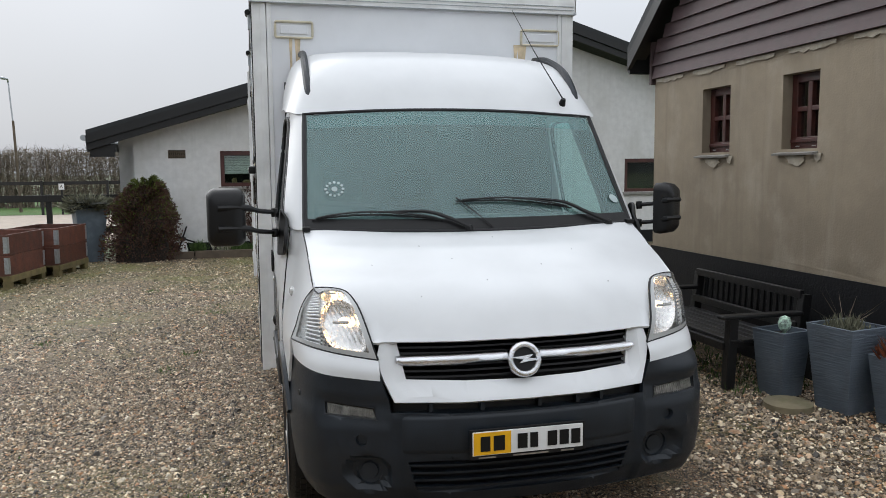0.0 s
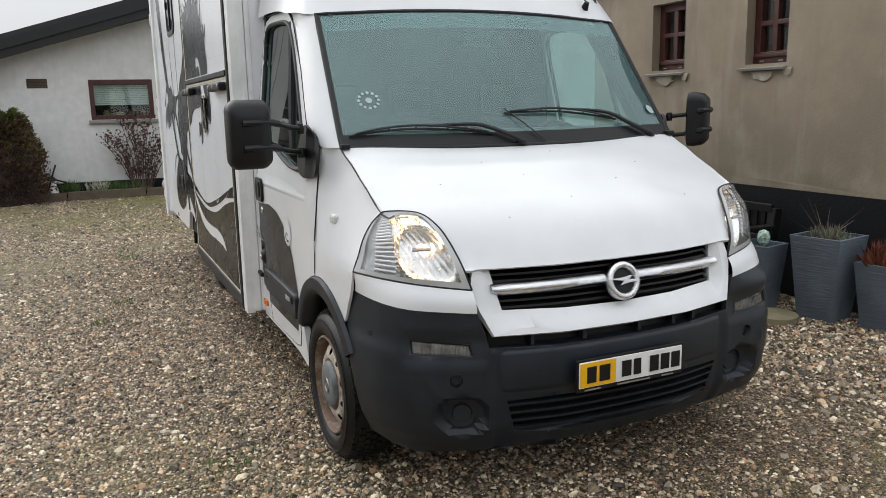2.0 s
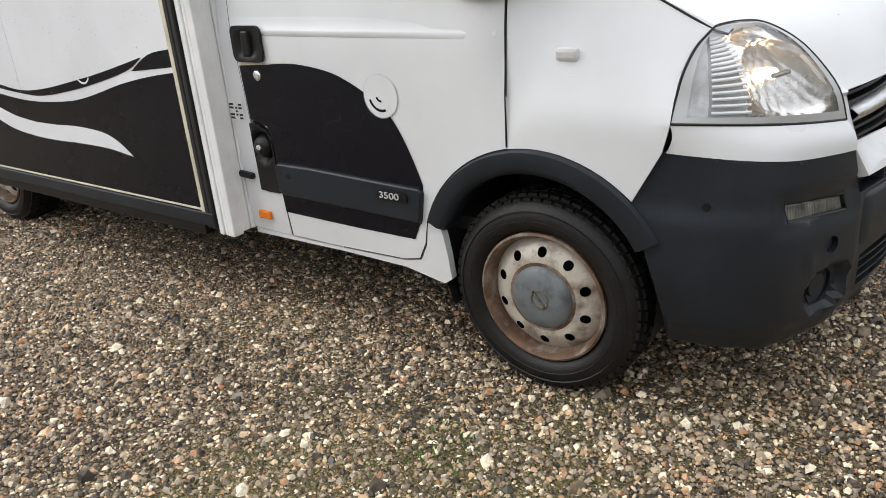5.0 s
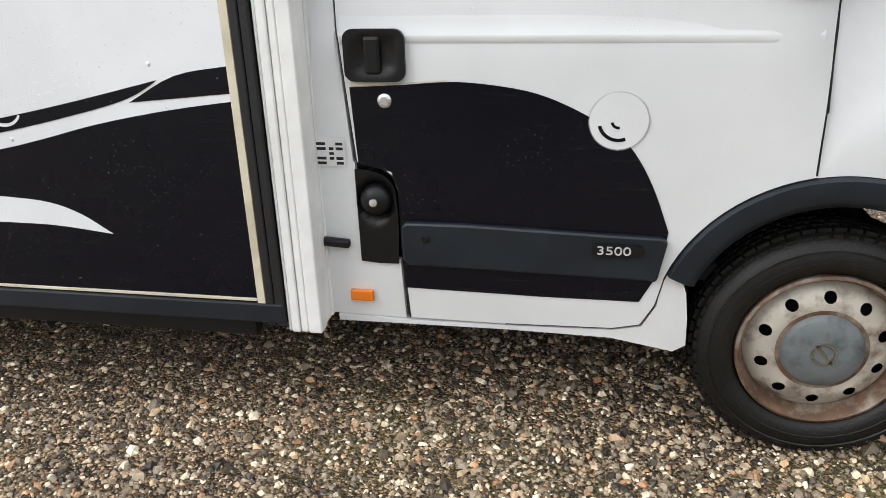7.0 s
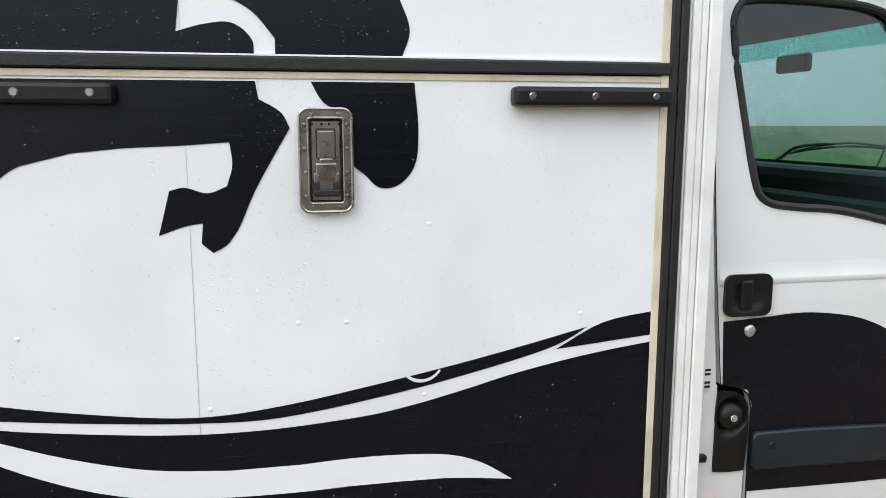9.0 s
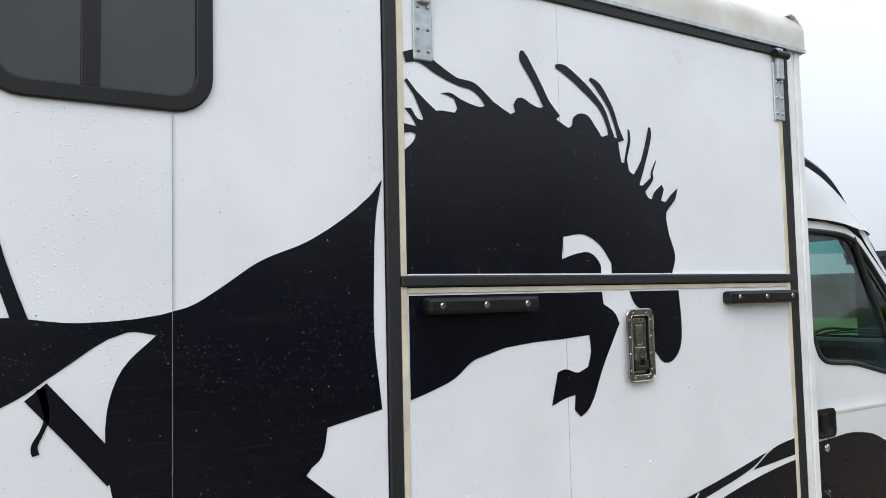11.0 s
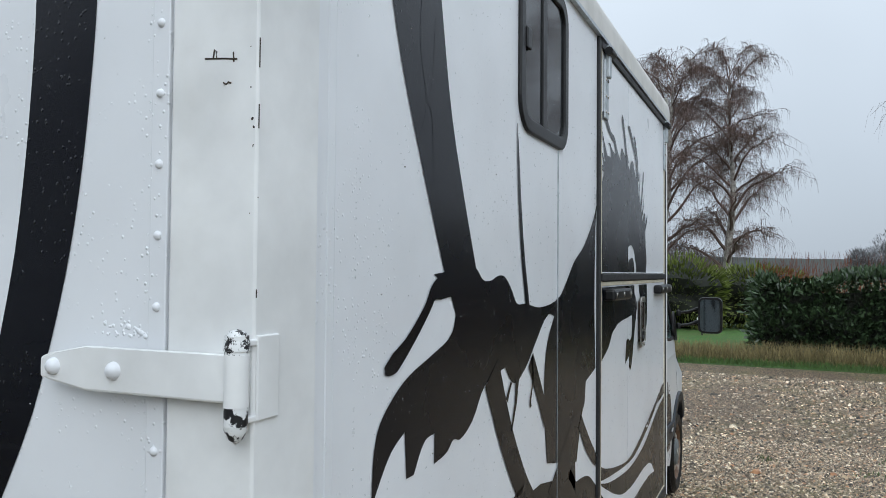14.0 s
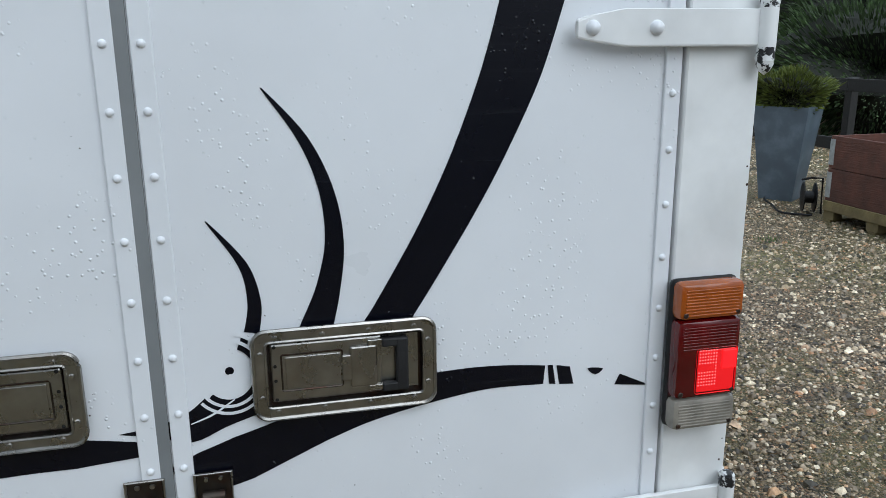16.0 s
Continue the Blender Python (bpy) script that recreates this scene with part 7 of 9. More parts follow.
# ---- ground ----
def gravel_material(name="wet_mixed_gravel"):
    m = bpy.data.materials.new(name)
    m.use_nodes = True
    n, l = m.node_tree.nodes, m.node_tree.links
    b = n["Principled BSDF"]
    co = n.new("ShaderNodeTexCoord")
    cols, heights = [], []
    for sc in (66, 110):
        vo = n.new("ShaderNodeTexVoronoi")
        vo.inputs["Scale"].default_value = sc
        l.new(co.outputs["Object"], vo.inputs["Vector"])
        sep = n.new("ShaderNodeSeparateColor")
        l.new(vo.outputs["Color"], sep.inputs[0])
        rp = n.new("ShaderNodeValToRGB")
        rp.color_ramp.elements[0].color = (0.037, 0.028, 0.019, 1)
        rp.color_ramp.elements[1].color = (0.818, 0.638, 0.418, 1)
        for p, c in ((0.25, (0.181, 0.125, 0.073, 1)), (0.5, (0.329, 0.231, 0.134, 1)), (0.68, (0.247, 0.189, 0.128, 1)), (0.82, (0.428, 0.211, 0.096, 1)), (0.9, (0.494, 0.379, 0.235, 1))):
            e = rp.color_ramp.elements.new(p)
            e.color = c
        l.new(sep.outputs[0], rp.inputs[0])
        cols.append(rp.outputs[0])
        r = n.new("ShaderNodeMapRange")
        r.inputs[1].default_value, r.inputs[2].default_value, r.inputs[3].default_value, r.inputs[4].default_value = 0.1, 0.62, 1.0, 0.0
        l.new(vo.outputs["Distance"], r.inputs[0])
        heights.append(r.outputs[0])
    mx = n.new("ShaderNodeMix")
    mx.data_type = "RGBA"
    ns = n.new("ShaderNodeTexNoise")
    ns.inputs["Scale"].default_value = 30
    l.new(co.outputs["Object"], ns.inputs["Vector"])
    st = n.new("ShaderNodeMapRange")
    st.inputs[1].default_value, st.inputs[2].default_value = 0.48, 0.52
    l.new(ns.outputs[0], st.inputs[0])
    l.new(st.outputs[0], mx.inputs[0])
    l.new(cols[0], mx.inputs[6])
    l.new(cols[1], mx.inputs[7])
    # moss and damp patches
    nb = n.new("ShaderNodeTexNoise")
    nb.inputs["Scale"].default_value, nb.inputs["Detail"].default_value = 0.55, 9
    nb.inputs["Roughness"].default_value = 0.7
    l.new(co.outputs["Object"], nb.inputs["Vector"])
    rb = n.new("ShaderNodeMapRange")
    rb.inputs[1].default_value, rb.inputs[2].default_value, rb.inputs[4].default_value = 0.47, 0.68, 0.62
    l.new(nb.outputs[0], rb.inputs[0])
    sx = n.new("ShaderNodeSeparateXYZ")
    l.new(co.outputs["Object"], sx.inputs[0])
    mz2 = n.new("ShaderNodeMapRange")
    mz2.inputs[1].default_value, mz2.inputs[2].default_value, mz2.inputs[3].default_value, mz2.inputs[4].default_value = -5.0, -2.6, 0.16, 0.0
    l.new(sx.outputs[0], mz2.inputs[0])
    ma = n.new("ShaderNodeMath")
    # more of it towards the white building
    my = n.new("ShaderNodeMapRange")
    my.inputs[1].default_value, my.inputs[2].default_value, my.inputs[3].default_value, my.inputs[4].default_value = 5.0, 11.0, 0.0, 0.5
    l.new(sx.outputs[1], my.inputs[0])
    mk = n.new("ShaderNodeMapRange")
    mk.inputs[1].default_value, mk.inputs[2].default_value = 0.38, 0.6
    l.new(nb.outputs[0], mk.inputs[0])
    mm = n.new("ShaderNodeMath")
    mm.operation = "MULTIPLY"
    l.new(my.outputs[0], mm.inputs[0])
    l.new(mk.outputs[0], mm.inputs[1])
    mn = n.new("ShaderNodeMath")
    l.new(mm.outputs[0], mn.inputs[0])
    l.new(rb.outputs[0], mn.inputs[1])
    l.new(mn.outputs[0], ma.inputs[0])
    l.new(mz2.outputs[0], ma.inputs[1])
    mg = n.new("ShaderNodeMix")
    mg.data_type = "RGBA"
    l.new(ma.outputs[0], mg.inputs[0])
    # shade painted dark between the stones, and broad damp and trodden patches
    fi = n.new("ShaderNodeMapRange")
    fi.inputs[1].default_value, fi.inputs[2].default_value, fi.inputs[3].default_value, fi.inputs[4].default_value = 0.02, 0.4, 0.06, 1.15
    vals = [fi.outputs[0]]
    for sc, lo, hi, a, b2 in ((7.0, 0.35, 0.65, 0.68, 1.25), (1.3, 0.36, 0.62, 0.72, 1.12)):
        nz = n.new("ShaderNodeTexNoise")
        nz.inputs["Scale"].default_value, nz.inputs["Detail"].default_value, nz.inputs["Roughness"].default_value = sc, 6, 0.7
        l.new(co.outputs["Object"], nz.inputs["Vector"])
        mz = n.new("ShaderNodeMapRange")
        mz.inputs[1].default_value, mz.inputs[2].default_value, mz.inputs[3].default_value, mz.inputs[4].default_value = lo, hi, a, b2
        l.new(nz.outputs[0], mz.inputs[0])
        vals.append(mz.outputs[0])
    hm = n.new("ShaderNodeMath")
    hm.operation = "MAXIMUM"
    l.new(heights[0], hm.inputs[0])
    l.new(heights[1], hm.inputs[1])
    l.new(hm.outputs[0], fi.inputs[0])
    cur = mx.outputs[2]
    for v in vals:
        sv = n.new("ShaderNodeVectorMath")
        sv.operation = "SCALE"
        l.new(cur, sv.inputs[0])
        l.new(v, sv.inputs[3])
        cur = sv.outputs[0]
    l.new(cur, mg.inputs[6])
    mg.inputs[7].default_value = (0.2, 0.2, 0.05, 1)
    l.new(mg.outputs[2], b.inputs["Base Color"])
    b.inputs["Roughness"].default_value = 0.6
    ad = n.new("ShaderNodeMath")
    ad.operation = "MAXIMUM"
    l.new(heights[0], ad.inputs[0])
    l.new(heights[1], ad.inputs[1])
    bp = n.new("ShaderNodeBump")
    bp.inputs["Strength"].default_value, bp.inputs["Distance"].default_value = 1.0, 0.02
    l.new(ad.outputs[0], bp.inputs["Height"])
    l.new(bp.outputs[0], b.inputs["Normal"])
    return m


def pebble_material():
    m = bpy.data.materials.new("wet_pebbles")
    m.use_nodes = True
    n, l = m.node_tree.nodes, m.node_tree.links
    b = n["Principled BSDF"]
    g = n.new("ShaderNodeNewGeometry")
    rp = n.new("ShaderNodeValToRGB")
    rp.color_ramp.elements[0].color = (0.02, 0.017, 0.013, 1)
    rp.color_ramp.elements[1].color = (0.86, 0.76, 0.58, 1)
    for p, c in ((0.16, (0.066, 0.051, 0.036, 1)), (0.34, (0.19, 0.142, 0.09, 1)), (0.5, (0.385, 0.3, 0.205, 1)), (0.64, (0.25, 0.21, 0.16, 1)), (0.74, (0.53, 0.4, 0.245, 1)), (0.82, (0.419, 0.209, 0.098, 1)), (0.88, (0.7, 0.58, 0.41, 1))):
        e = rp.color_ramp.elements.new(p)
        e.color = c
    l.new(g.outputs["Random Per Island"], rp.inputs[0])
    co = n.new("ShaderNodeTexCoord")
    ns = n.new("ShaderNodeTexNoise")
    ns.inputs["Scale"].default_value, ns.inputs["Detail"].default_value = 120, 4
    l.new(co.outputs["Object"], ns.inputs["Vector"])
    mr = n.new("ShaderNodeMapRange")
    mr.inputs[3].default_value, mr.inputs[4].default_value = 0.7, 1.3
    l.new(ns.outputs[0], mr.inputs[0])
    mu = n.new("ShaderNodeVectorMath")
    mu.operation = "SCALE"
    l.new(rp.outputs[0], mu.inputs[0])
    l.new(mr.outputs[0], mu.inputs[3])
    # damper and drier patches a hand across
    ck = n.new("ShaderNodeTexNoise")
    ck.inputs["Scale"].default_value, ck.inputs["Detail"].default_value, ck.inputs["Roughness"].default_value = 13, 4, 0.75
    l.new(co.outputs["Object"], ck.inputs["Vector"])
    cr = n.new("ShaderNodeMapRange")
    cr.inputs[1].default_value, cr.inputs[2].default_value, cr.inputs[3].default_value, cr.inputs[4].default_value = 0.34, 0.66, 0.6, 1.45
    l.new(ck.outputs[0], cr.inputs[0])
    mu2 = n.new("ShaderNodeVectorMath")
    mu2.operation = "SCALE"
    l.new(mu.outputs[0], mu2.inputs[0])
    l.new(cr.outputs[0], mu2.inputs[3])
    nb = n.new("ShaderNodeTexNoise")
    nb.inputs["Scale"].default_value, nb.inputs["Detail"].default_value, nb.inputs["Roughness"].default_value = 0.55, 9, 0.7
    l.new(co.outputs["Object"], nb.inputs["Vector"])
    rb = n.new("ShaderNodeMapRange")
    rb.inputs[1].default_value, rb.inputs[2].default_value, rb.inputs[4].default_value = 0.56, 0.72, 0.18
    l.new(nb.outputs[0], rb.inputs[0])
    mg = n.new("ShaderNodeMix")
    mg.data_type = "RGBA"
    sx = n.new("ShaderNodeSeparateXYZ")
    l.new(co.outputs["Object"], sx.inputs[0])
    mz2 = n.new("ShaderNodeMapRange")
    mz2.inputs[1].default_value, mz2.inputs[2].default_value, mz2.inputs[3].default_value, mz2.inputs[4].default_value = -5.2, -3.0, 0.14, 0.0
    l.new(sx.outputs[0], mz2.inputs[0])
    ma = n.new("ShaderNodeMath")
    # more of it towards the white building
    my = n.new("ShaderNodeMapRange")
    my.inputs[1].default_value, my.inputs[2].default_value, my.inputs[3].default_value, my.inputs[4].default_value = 5.0, 11.0, 0.0, 0.55
    l.new(sx.outputs[1], my.inputs[0])
    mk = n.new("ShaderNodeMapRange")
    mk.inputs[1].default_value, mk.inputs[2].default_value = 0.38, 0.6
    l.new(nb.outputs[0], mk.inputs[0])
    mm = n.new("ShaderNodeMath")
    mm.operation = "MULTIPLY"
    l.new(my.outputs[0], mm.inputs[0])
    l.new(mk.outputs[0], mm.inputs[1])
    mn = n.new("ShaderNodeMath")
    l.new(mm.outputs[0], mn.inputs[0])
    l.new(rb.outputs[0], mn.inputs[1])
    l.new(mn.outputs[0], ma.inputs[0])
    l.new(mz2.outputs[0], ma.inputs[1])
    l.new(ma.outputs[0], mg.inputs[0])
    l.new(mu2.outputs[0], mg.inputs[6])
    mg.inputs[7].default_value = (0.18, 0.18, 0.05, 1)
    l.new(mg.outputs[2], b.inputs["Base Color"])
    b.inputs["Roughness"].default_value = 0.45
    return m


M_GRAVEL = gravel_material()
M_PEBBLE = pebble_material()
ground = part("ground", grid(bmesh.new(), [[(x, y, -0.04) for x in (-900, -60, 60, 900)] for y in (-1200, -60, 60, 900)]), M_FIELD)
tagged(ground, "flat winter fields reaching the horizon", "ground", kind="structure")
yard_out = [(-30, -8.6), (-16, -8.9), (-8, -9.3), (-4, -8.7), (0, -8.8), (2, -9.3), (8, -9.5), (14, -9.0), (14, 1.25), (3.3, 1.25), (3.3, 4.8), (8, 4.8), (8, 13.9), (-5.2, 13.9), (-6.4, 13.9), (-6.4, 2), (-9, -1), (-30, -3)]
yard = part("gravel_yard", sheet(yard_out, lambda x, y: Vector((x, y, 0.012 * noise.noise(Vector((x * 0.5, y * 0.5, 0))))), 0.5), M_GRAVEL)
tagged(yard, "wet mixed gravel yard with mossy patches", "gravel yard", kind="structure")
lawn_out = [(-40, -9.4), (-16, -9.2), (-8, -9.6), (-4, -9.0), (0, -9.1), (2, -9.6), (8, -9.8), (40, -9.5), (40, -60), (-40, -60)]
lawn = part("lawn", sheet([(x, y + 0.35) for x, y in lawn_out[:8]] + lawn_out[8:], lambda x, y: Vector((x, y, 0.008 + 0.03 * noise.noise(Vector((x * 0.7, y * 0.7, 3))) - 0.01)), 2.0), M_GRASS)
tagged(lawn, "short green lawn beyond the gravel", "lawn", kind="structure")
arena = part("riding_arena", sheet([(-45, 3), (-6.85, 3), (-6.85, 14.3), (-4.5, 14.3), (-4.5, 33), (-45, 33)], lambda x, y: Vector((x, y, 0.01)), 0), M_SAND)
tagged(arena, "pale sand riding arena behind the fence", "arena", kind="structure")
verge = part("grass_verge", grid(bmesh.new(), [[(x, y, 0.01) for x in (-45, -3.7)] for y in (33.2, 60)]), M_GRASS)
tagged(verge, "grass strip behind the riding arena", "grass", kind="structure")


def raw_mesh(name, verts, faces, material):
    me = bpy.data.meshes.new(name)
    me.from_pydata(verts, [], faces)
    me.materials.append(material)
    return new(name, me)


def pebbles(name, x0, x1, y0, y1, per_m2, size, seed, skip=None):
    """Loose stones, each a small uneven solid, in one mesh."""
    rng = np.random.default_rng(seed)
    n = int((x1 - x0) * (y1 - y0) * per_m2)
    c = np.stack([rng.uniform(x0, x1, n), rng.uniform(y0, y1, n), rng.uniform(-0.004, 0.006, n)], 1)
    if skip is not None:
        c = c[~skip(c)]
        n = len(c)
    base = np.array([(math.cos(1.257 * k), math.sin(1.257 * k), -0.25) for k in range(5)] + [(0.56 * math.cos(2.094 * k + 0.6), 0.56 * math.sin(2.094 * k + 0.6), 0.68) for k in range(3)])
    tri = np.array([(0, 1, 5), (1, 6, 5), (1, 2, 6), (2, 3, 6), (3, 7, 6), (3, 4, 7), (4, 0, 7), (0, 5, 7), (5, 6, 7)])
    nt = len(tri)
    s = size * np.exp(rng.normal(0, 0.44, n))
    sc = np.stack([s * rng.uniform(0.7, 1.35, n), s * rng.uniform(0.6, 1.1, n), s * rng.uniform(0.5, 0.95, n)], 1)
    v = base[None] * sc[:, None] * rng.uniform(0.78, 1.2, (n, 8, 1))
    a, tl = rng.uniform(0, 6.283, n), rng.normal(0, 0.35, n)
    ca, sa, ct, st = np.cos(a), np.sin(a), np.cos(tl), np.sin(tl)
    y2, z2 = v[..., 1] * ct[:, None] - v[..., 2] * st[:, None], v[..., 1] * st[:, None] + v[..., 2] * ct[:, None]
    v = np.stack([v[..., 0] * ca[:, None] - y2 * sa[:, None], v[..., 0] * sa[:, None] + y2 * ca[:, None], z2], 2) + c[:, None]
    me = bpy.data.meshes.new(name)
    f = (tri[None] + 8 * np.arange(n)[:, None, None]).reshape(-1)
    me.vertices.add(n * 8)
    me.vertices.foreach_set("co", v.reshape(-1))
    me.loops.add(len(f))
    me.loops.foreach_set("vertex_index", f)
    me.polygons.add(n * nt)
    me.polygons.foreach_set("loop_start", np.arange(n * nt) * 3)
    me.update(calc_edges=True)
    me.shade_flat()
    me.materials.append(M_PEBBLE)
    return tagged(new(name, me), "loose wet pebbles of mixed colours", "pebbles", kind="stuff")


pebbles("loose_gravel", -3.1, -0.9, -1.6, 4.6, 7200, 0.0066, 1)
pebbles("loose_gravel", -0.9, 1.3, -1.6, 0.6, 5200, 0.0072, 7)
pebbles("loose_gravel", -5.4, -3.1, -1.0, 6.5, 2200, 0.0088, 2)
pebbles("loose_gravel", 1.3, 3.2, -1.6, 3.2, 3200, 0.009, 3)
pebbles("loose_gravel", -4.2, -0.9, 4.6, 8.5, 2600, 0.0085, 4)
pebbles("loose_gravel", -5.6, 3.0, 8.5, 13.2, 900, 0.0105, 5)
pebbles("loose_gravel", -9.6, -5.4, -9.0, 4.0, 420, 0.0135, 10)
pebbles("loose_gravel", -0.9, 0.5, 0.6, 4.6, 3600, 0.0078, 8)
pebbles("loose_gravel", -0.9, 2.2, 4.6, 8.5, 1700, 0.0092, 9)
pebbles("loose_gravel", -6.0, 0.0, -7.5, -1.6, 900, 0.0105, 6)

# ---- leaves, twigs and grass, by the hundred in one mesh ----
def leaf_mesh(name, pts, dirs, length, width, material, parent=None, seed=0, fold=0.0, jitter=0.5):
    """Small leaf-shaped faces at points, along directions."""
    rng = np.random.default_rng(seed)
    p, d = np.asarray(pts, float), np.asarray(dirs, float)
    n = len(p)
    d = d + rng.normal(0, jitter, (n, 3))
    d /= np.linalg.norm(d, axis=1, keepdims=True) + 1e-9
    r = rng.normal(0, 1, (n, 3))
    s = np.cross(d, r)
    s /= np.linalg.norm(s, axis=1, keepdims=True) + 1e-9
    L = length * rng.uniform(0.6, 1.4, (n, 1))
    W = width * rng.uniform(0.6, 1.4, (n, 1))
    v = np.stack([p, p + d * L * 0.5 + s * W, p + d * L, p + d * L * 0.5 - s * W], 1).reshape(-1, 3)
    me = bpy.data.meshes.new(name)
    me.vertices.add(n * 4)
    me.vertices.foreach_set("co", v.reshape(-1))
    me.loops.add(n * 4)
    me.loops.foreach_set("vertex_index", np.arange(n * 4))
    me.polygons.add(n)
    me.polygons.foreach_set("loop_start", np.arange(n) * 4)
    me.update(calc_edges=True)
    me.materials.append(material)
    ob = new(name, me)
    ob.parent = parent
    return ob


def lumpy(p, scale, seed):
    return noise.noise(Vector((p[0] * scale + seed * 7.1, p[1] * scale, p[2] * scale)))


def hedge(name, label, x0, x1, y0, y1, h, n, length, width, leaf, core, seed, up=0.3, rough=0.35):
    """A hedge: plain core sheets coloured as inner shade, and many leaves over its uneven surface."""
    rng = np.random.default_rng(seed)
    root = thing(name, label, "hedge")
    bm = bmesh.new()
    nx, nz = max(3, int((x1 - x0) / 0.6)), 5
    for side in (0, 1):
        rows = []
        for k in range(nz + 1):
            rows.append([Vector((x0 + (x1 - x0) * i / nx, (y0 if side else y1) + (0.25 if side else -0.25) + 0.12 * lumpy((i, k, side), 0.7, seed), h * 0.86 * k / nz + 0.1 * lumpy((i, k * 2, side + 4), 0.5, seed) * (k > 0))) for i in range(nx + 1)])
        grid(bm, rows)
    top = [[Vector((x0 + (x1 - x0) * i / nx, y, h * 0.84 + 0.1 * lumpy((i, y, 9), 0.5, seed))) for i in range(nx + 1)] for y in (y0 + 0.25, y1 - 0.25)]
    grid(bm, top)
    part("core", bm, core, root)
    pts, dirs = [], []
    lx, ly = x1 - x0, y1 - y0
    for _ in range(n):
        f = rng.random()
        x = x0 + lx * rng.random()
        bulge = rough * lumpy((x, 0, 0), 0.9, seed) * 0.5
        if f < 0.3:
            y, z, o = y0 + ly * rng.random(), h * (0.9 + rough * 0.35 * lumpy((x, y0, 2), 1.3, seed)) + rng.normal(0, 0.05), (0, 0, 1)
        elif f < 0.75:
            z = h * rng.random() ** 0.8
            y, o = y1 - 0.15 + bulge + rough * 0.5 * lumpy((x, z, 5), 1.8, seed) + rng.normal(0, 0.05), (0, 1, 0.2)
        elif f < 0.87:
            z = h * rng.random()
            y, o = y0 + 0.15 + rng.normal(0, 0.08), (0, -1, 0.2)
        else:
            z = h * rng.random()
            e = rng.random() < 0.5
            x, y, o = (x0 if e else x1) + rng.normal(0, 0.1), y0 + ly * rng.random(), (-1 if e else 1, 0, 0.2)
        pts.append((x, y, max(0.05, z)))
        dirs.append((o[0], o[1], o[2] + up))
    fo = leaf_mesh("foliage", pts, dirs, length, width, leaf, root, seed)
    tagged(fo, kind="stuff")
    return root


# core colours: the shade deep in the foliage, painted near-black
M_CORE = mat("hedge_core_shade", (0.012, 0.014, 0.008), 1.0, vary=0.4, scale=4)
M_CORE2 = mat("hedge_core_shade_brown", (0.03, 0.024, 0.02), 1.0, vary=0.4, scale=4)
hedge("laurel_hedge", "dense dark green laurel hedge behind the gravel yard", -6.8, -1.3, -12.2, -10.3, 1.7, 15000, 0.16, 0.03, M_LAUREL, M_CORE, 11, 0.3, 0.75)
hedge("thuja_hedge", "tall yellow-green thuja hedge at the yard's edge", -11.2, -6.7, -11.2, -9.8, 2.95, 17000, 0.15, 0.02, M_THUJA, M_CORE, 12, 1.1, 0.85)
hedge("clipped_thuja", "clipped green thuja block beside a dark shed", 1.95, 4.4, -13.4, -11.6, 2.55, 12000, 0.1, 0.02, M_THUJA2, M_CORE, 13, 0.6, 0.25)


def spray_bush(name, label, centre, radius, height, n, length, width, material, core, seed, flat=0.6, up=0.4, lumps=0.35, category="bush"):
    """A loose shrub of sprays round a closed lump coloured as inner shade."""
    rng = np.random.default_rng(seed)
    root = thing(name, label, category)
    cx, cy, cz = centre
    bm = bmesh.new()
    bmesh.ops.create_icosphere(bm, subdivisions=3, radius=1)
    for v in bm.verts:
        k = 0.78 * (1 + lumps * lumpy(v.co, 1.6, seed))
        v.co = Vector((cx + v.co.x * radius * k, cy + v.co.y * radius * k, cz + max(-0.02, height * 0.5 + v.co.z * height * 0.5 * k)))
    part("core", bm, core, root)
    d = rng.normal(0, 1, (n, 3))
    d /= np.linalg.norm(d, axis=1, keepdims=True)
    k = np.array([0.78 * (1 + lumps * lumpy(q, 1.6, seed)) + 0.2 * rng.random() ** 2 for q in d])
    pts = np.stack([cx + d[:, 0] * radius * k, cy + d[:, 1] * radius * k, cz + np.maximum(0.02, height * 0.5 + d[:, 2] * height * 0.5 * k)], 1)
    dd = d.copy()
    dd[:, 2] = dd[:, 2] * flat + up
    fo = leaf_mesh("foliage", pts, dd, length, width, material, root, seed)
    tagged(fo, kind="stuff")
    return root


for k, (x, y, r, h) in enumerate(((-13.8, -7.2, 2.4, 4.6), (-11.4, -4.0, 2.4, 2.2), (-15.8, -3.0, 3.0, 4.4), (-12.2, 0.6, 2.2, 1.7), (-19, 1, 3.5, 4.0), (-14.5, 4, 3.0, 2.0))):
    spray_bush("spreading_juniper", "broad dark green spreading juniper on grass", (x, y, 0), r, h, 15000 if x > -14 else 9000, 0.17, 0.017, M_JUNI, M_CORE, 30 + k, 0.4, 0.25, 0.9)


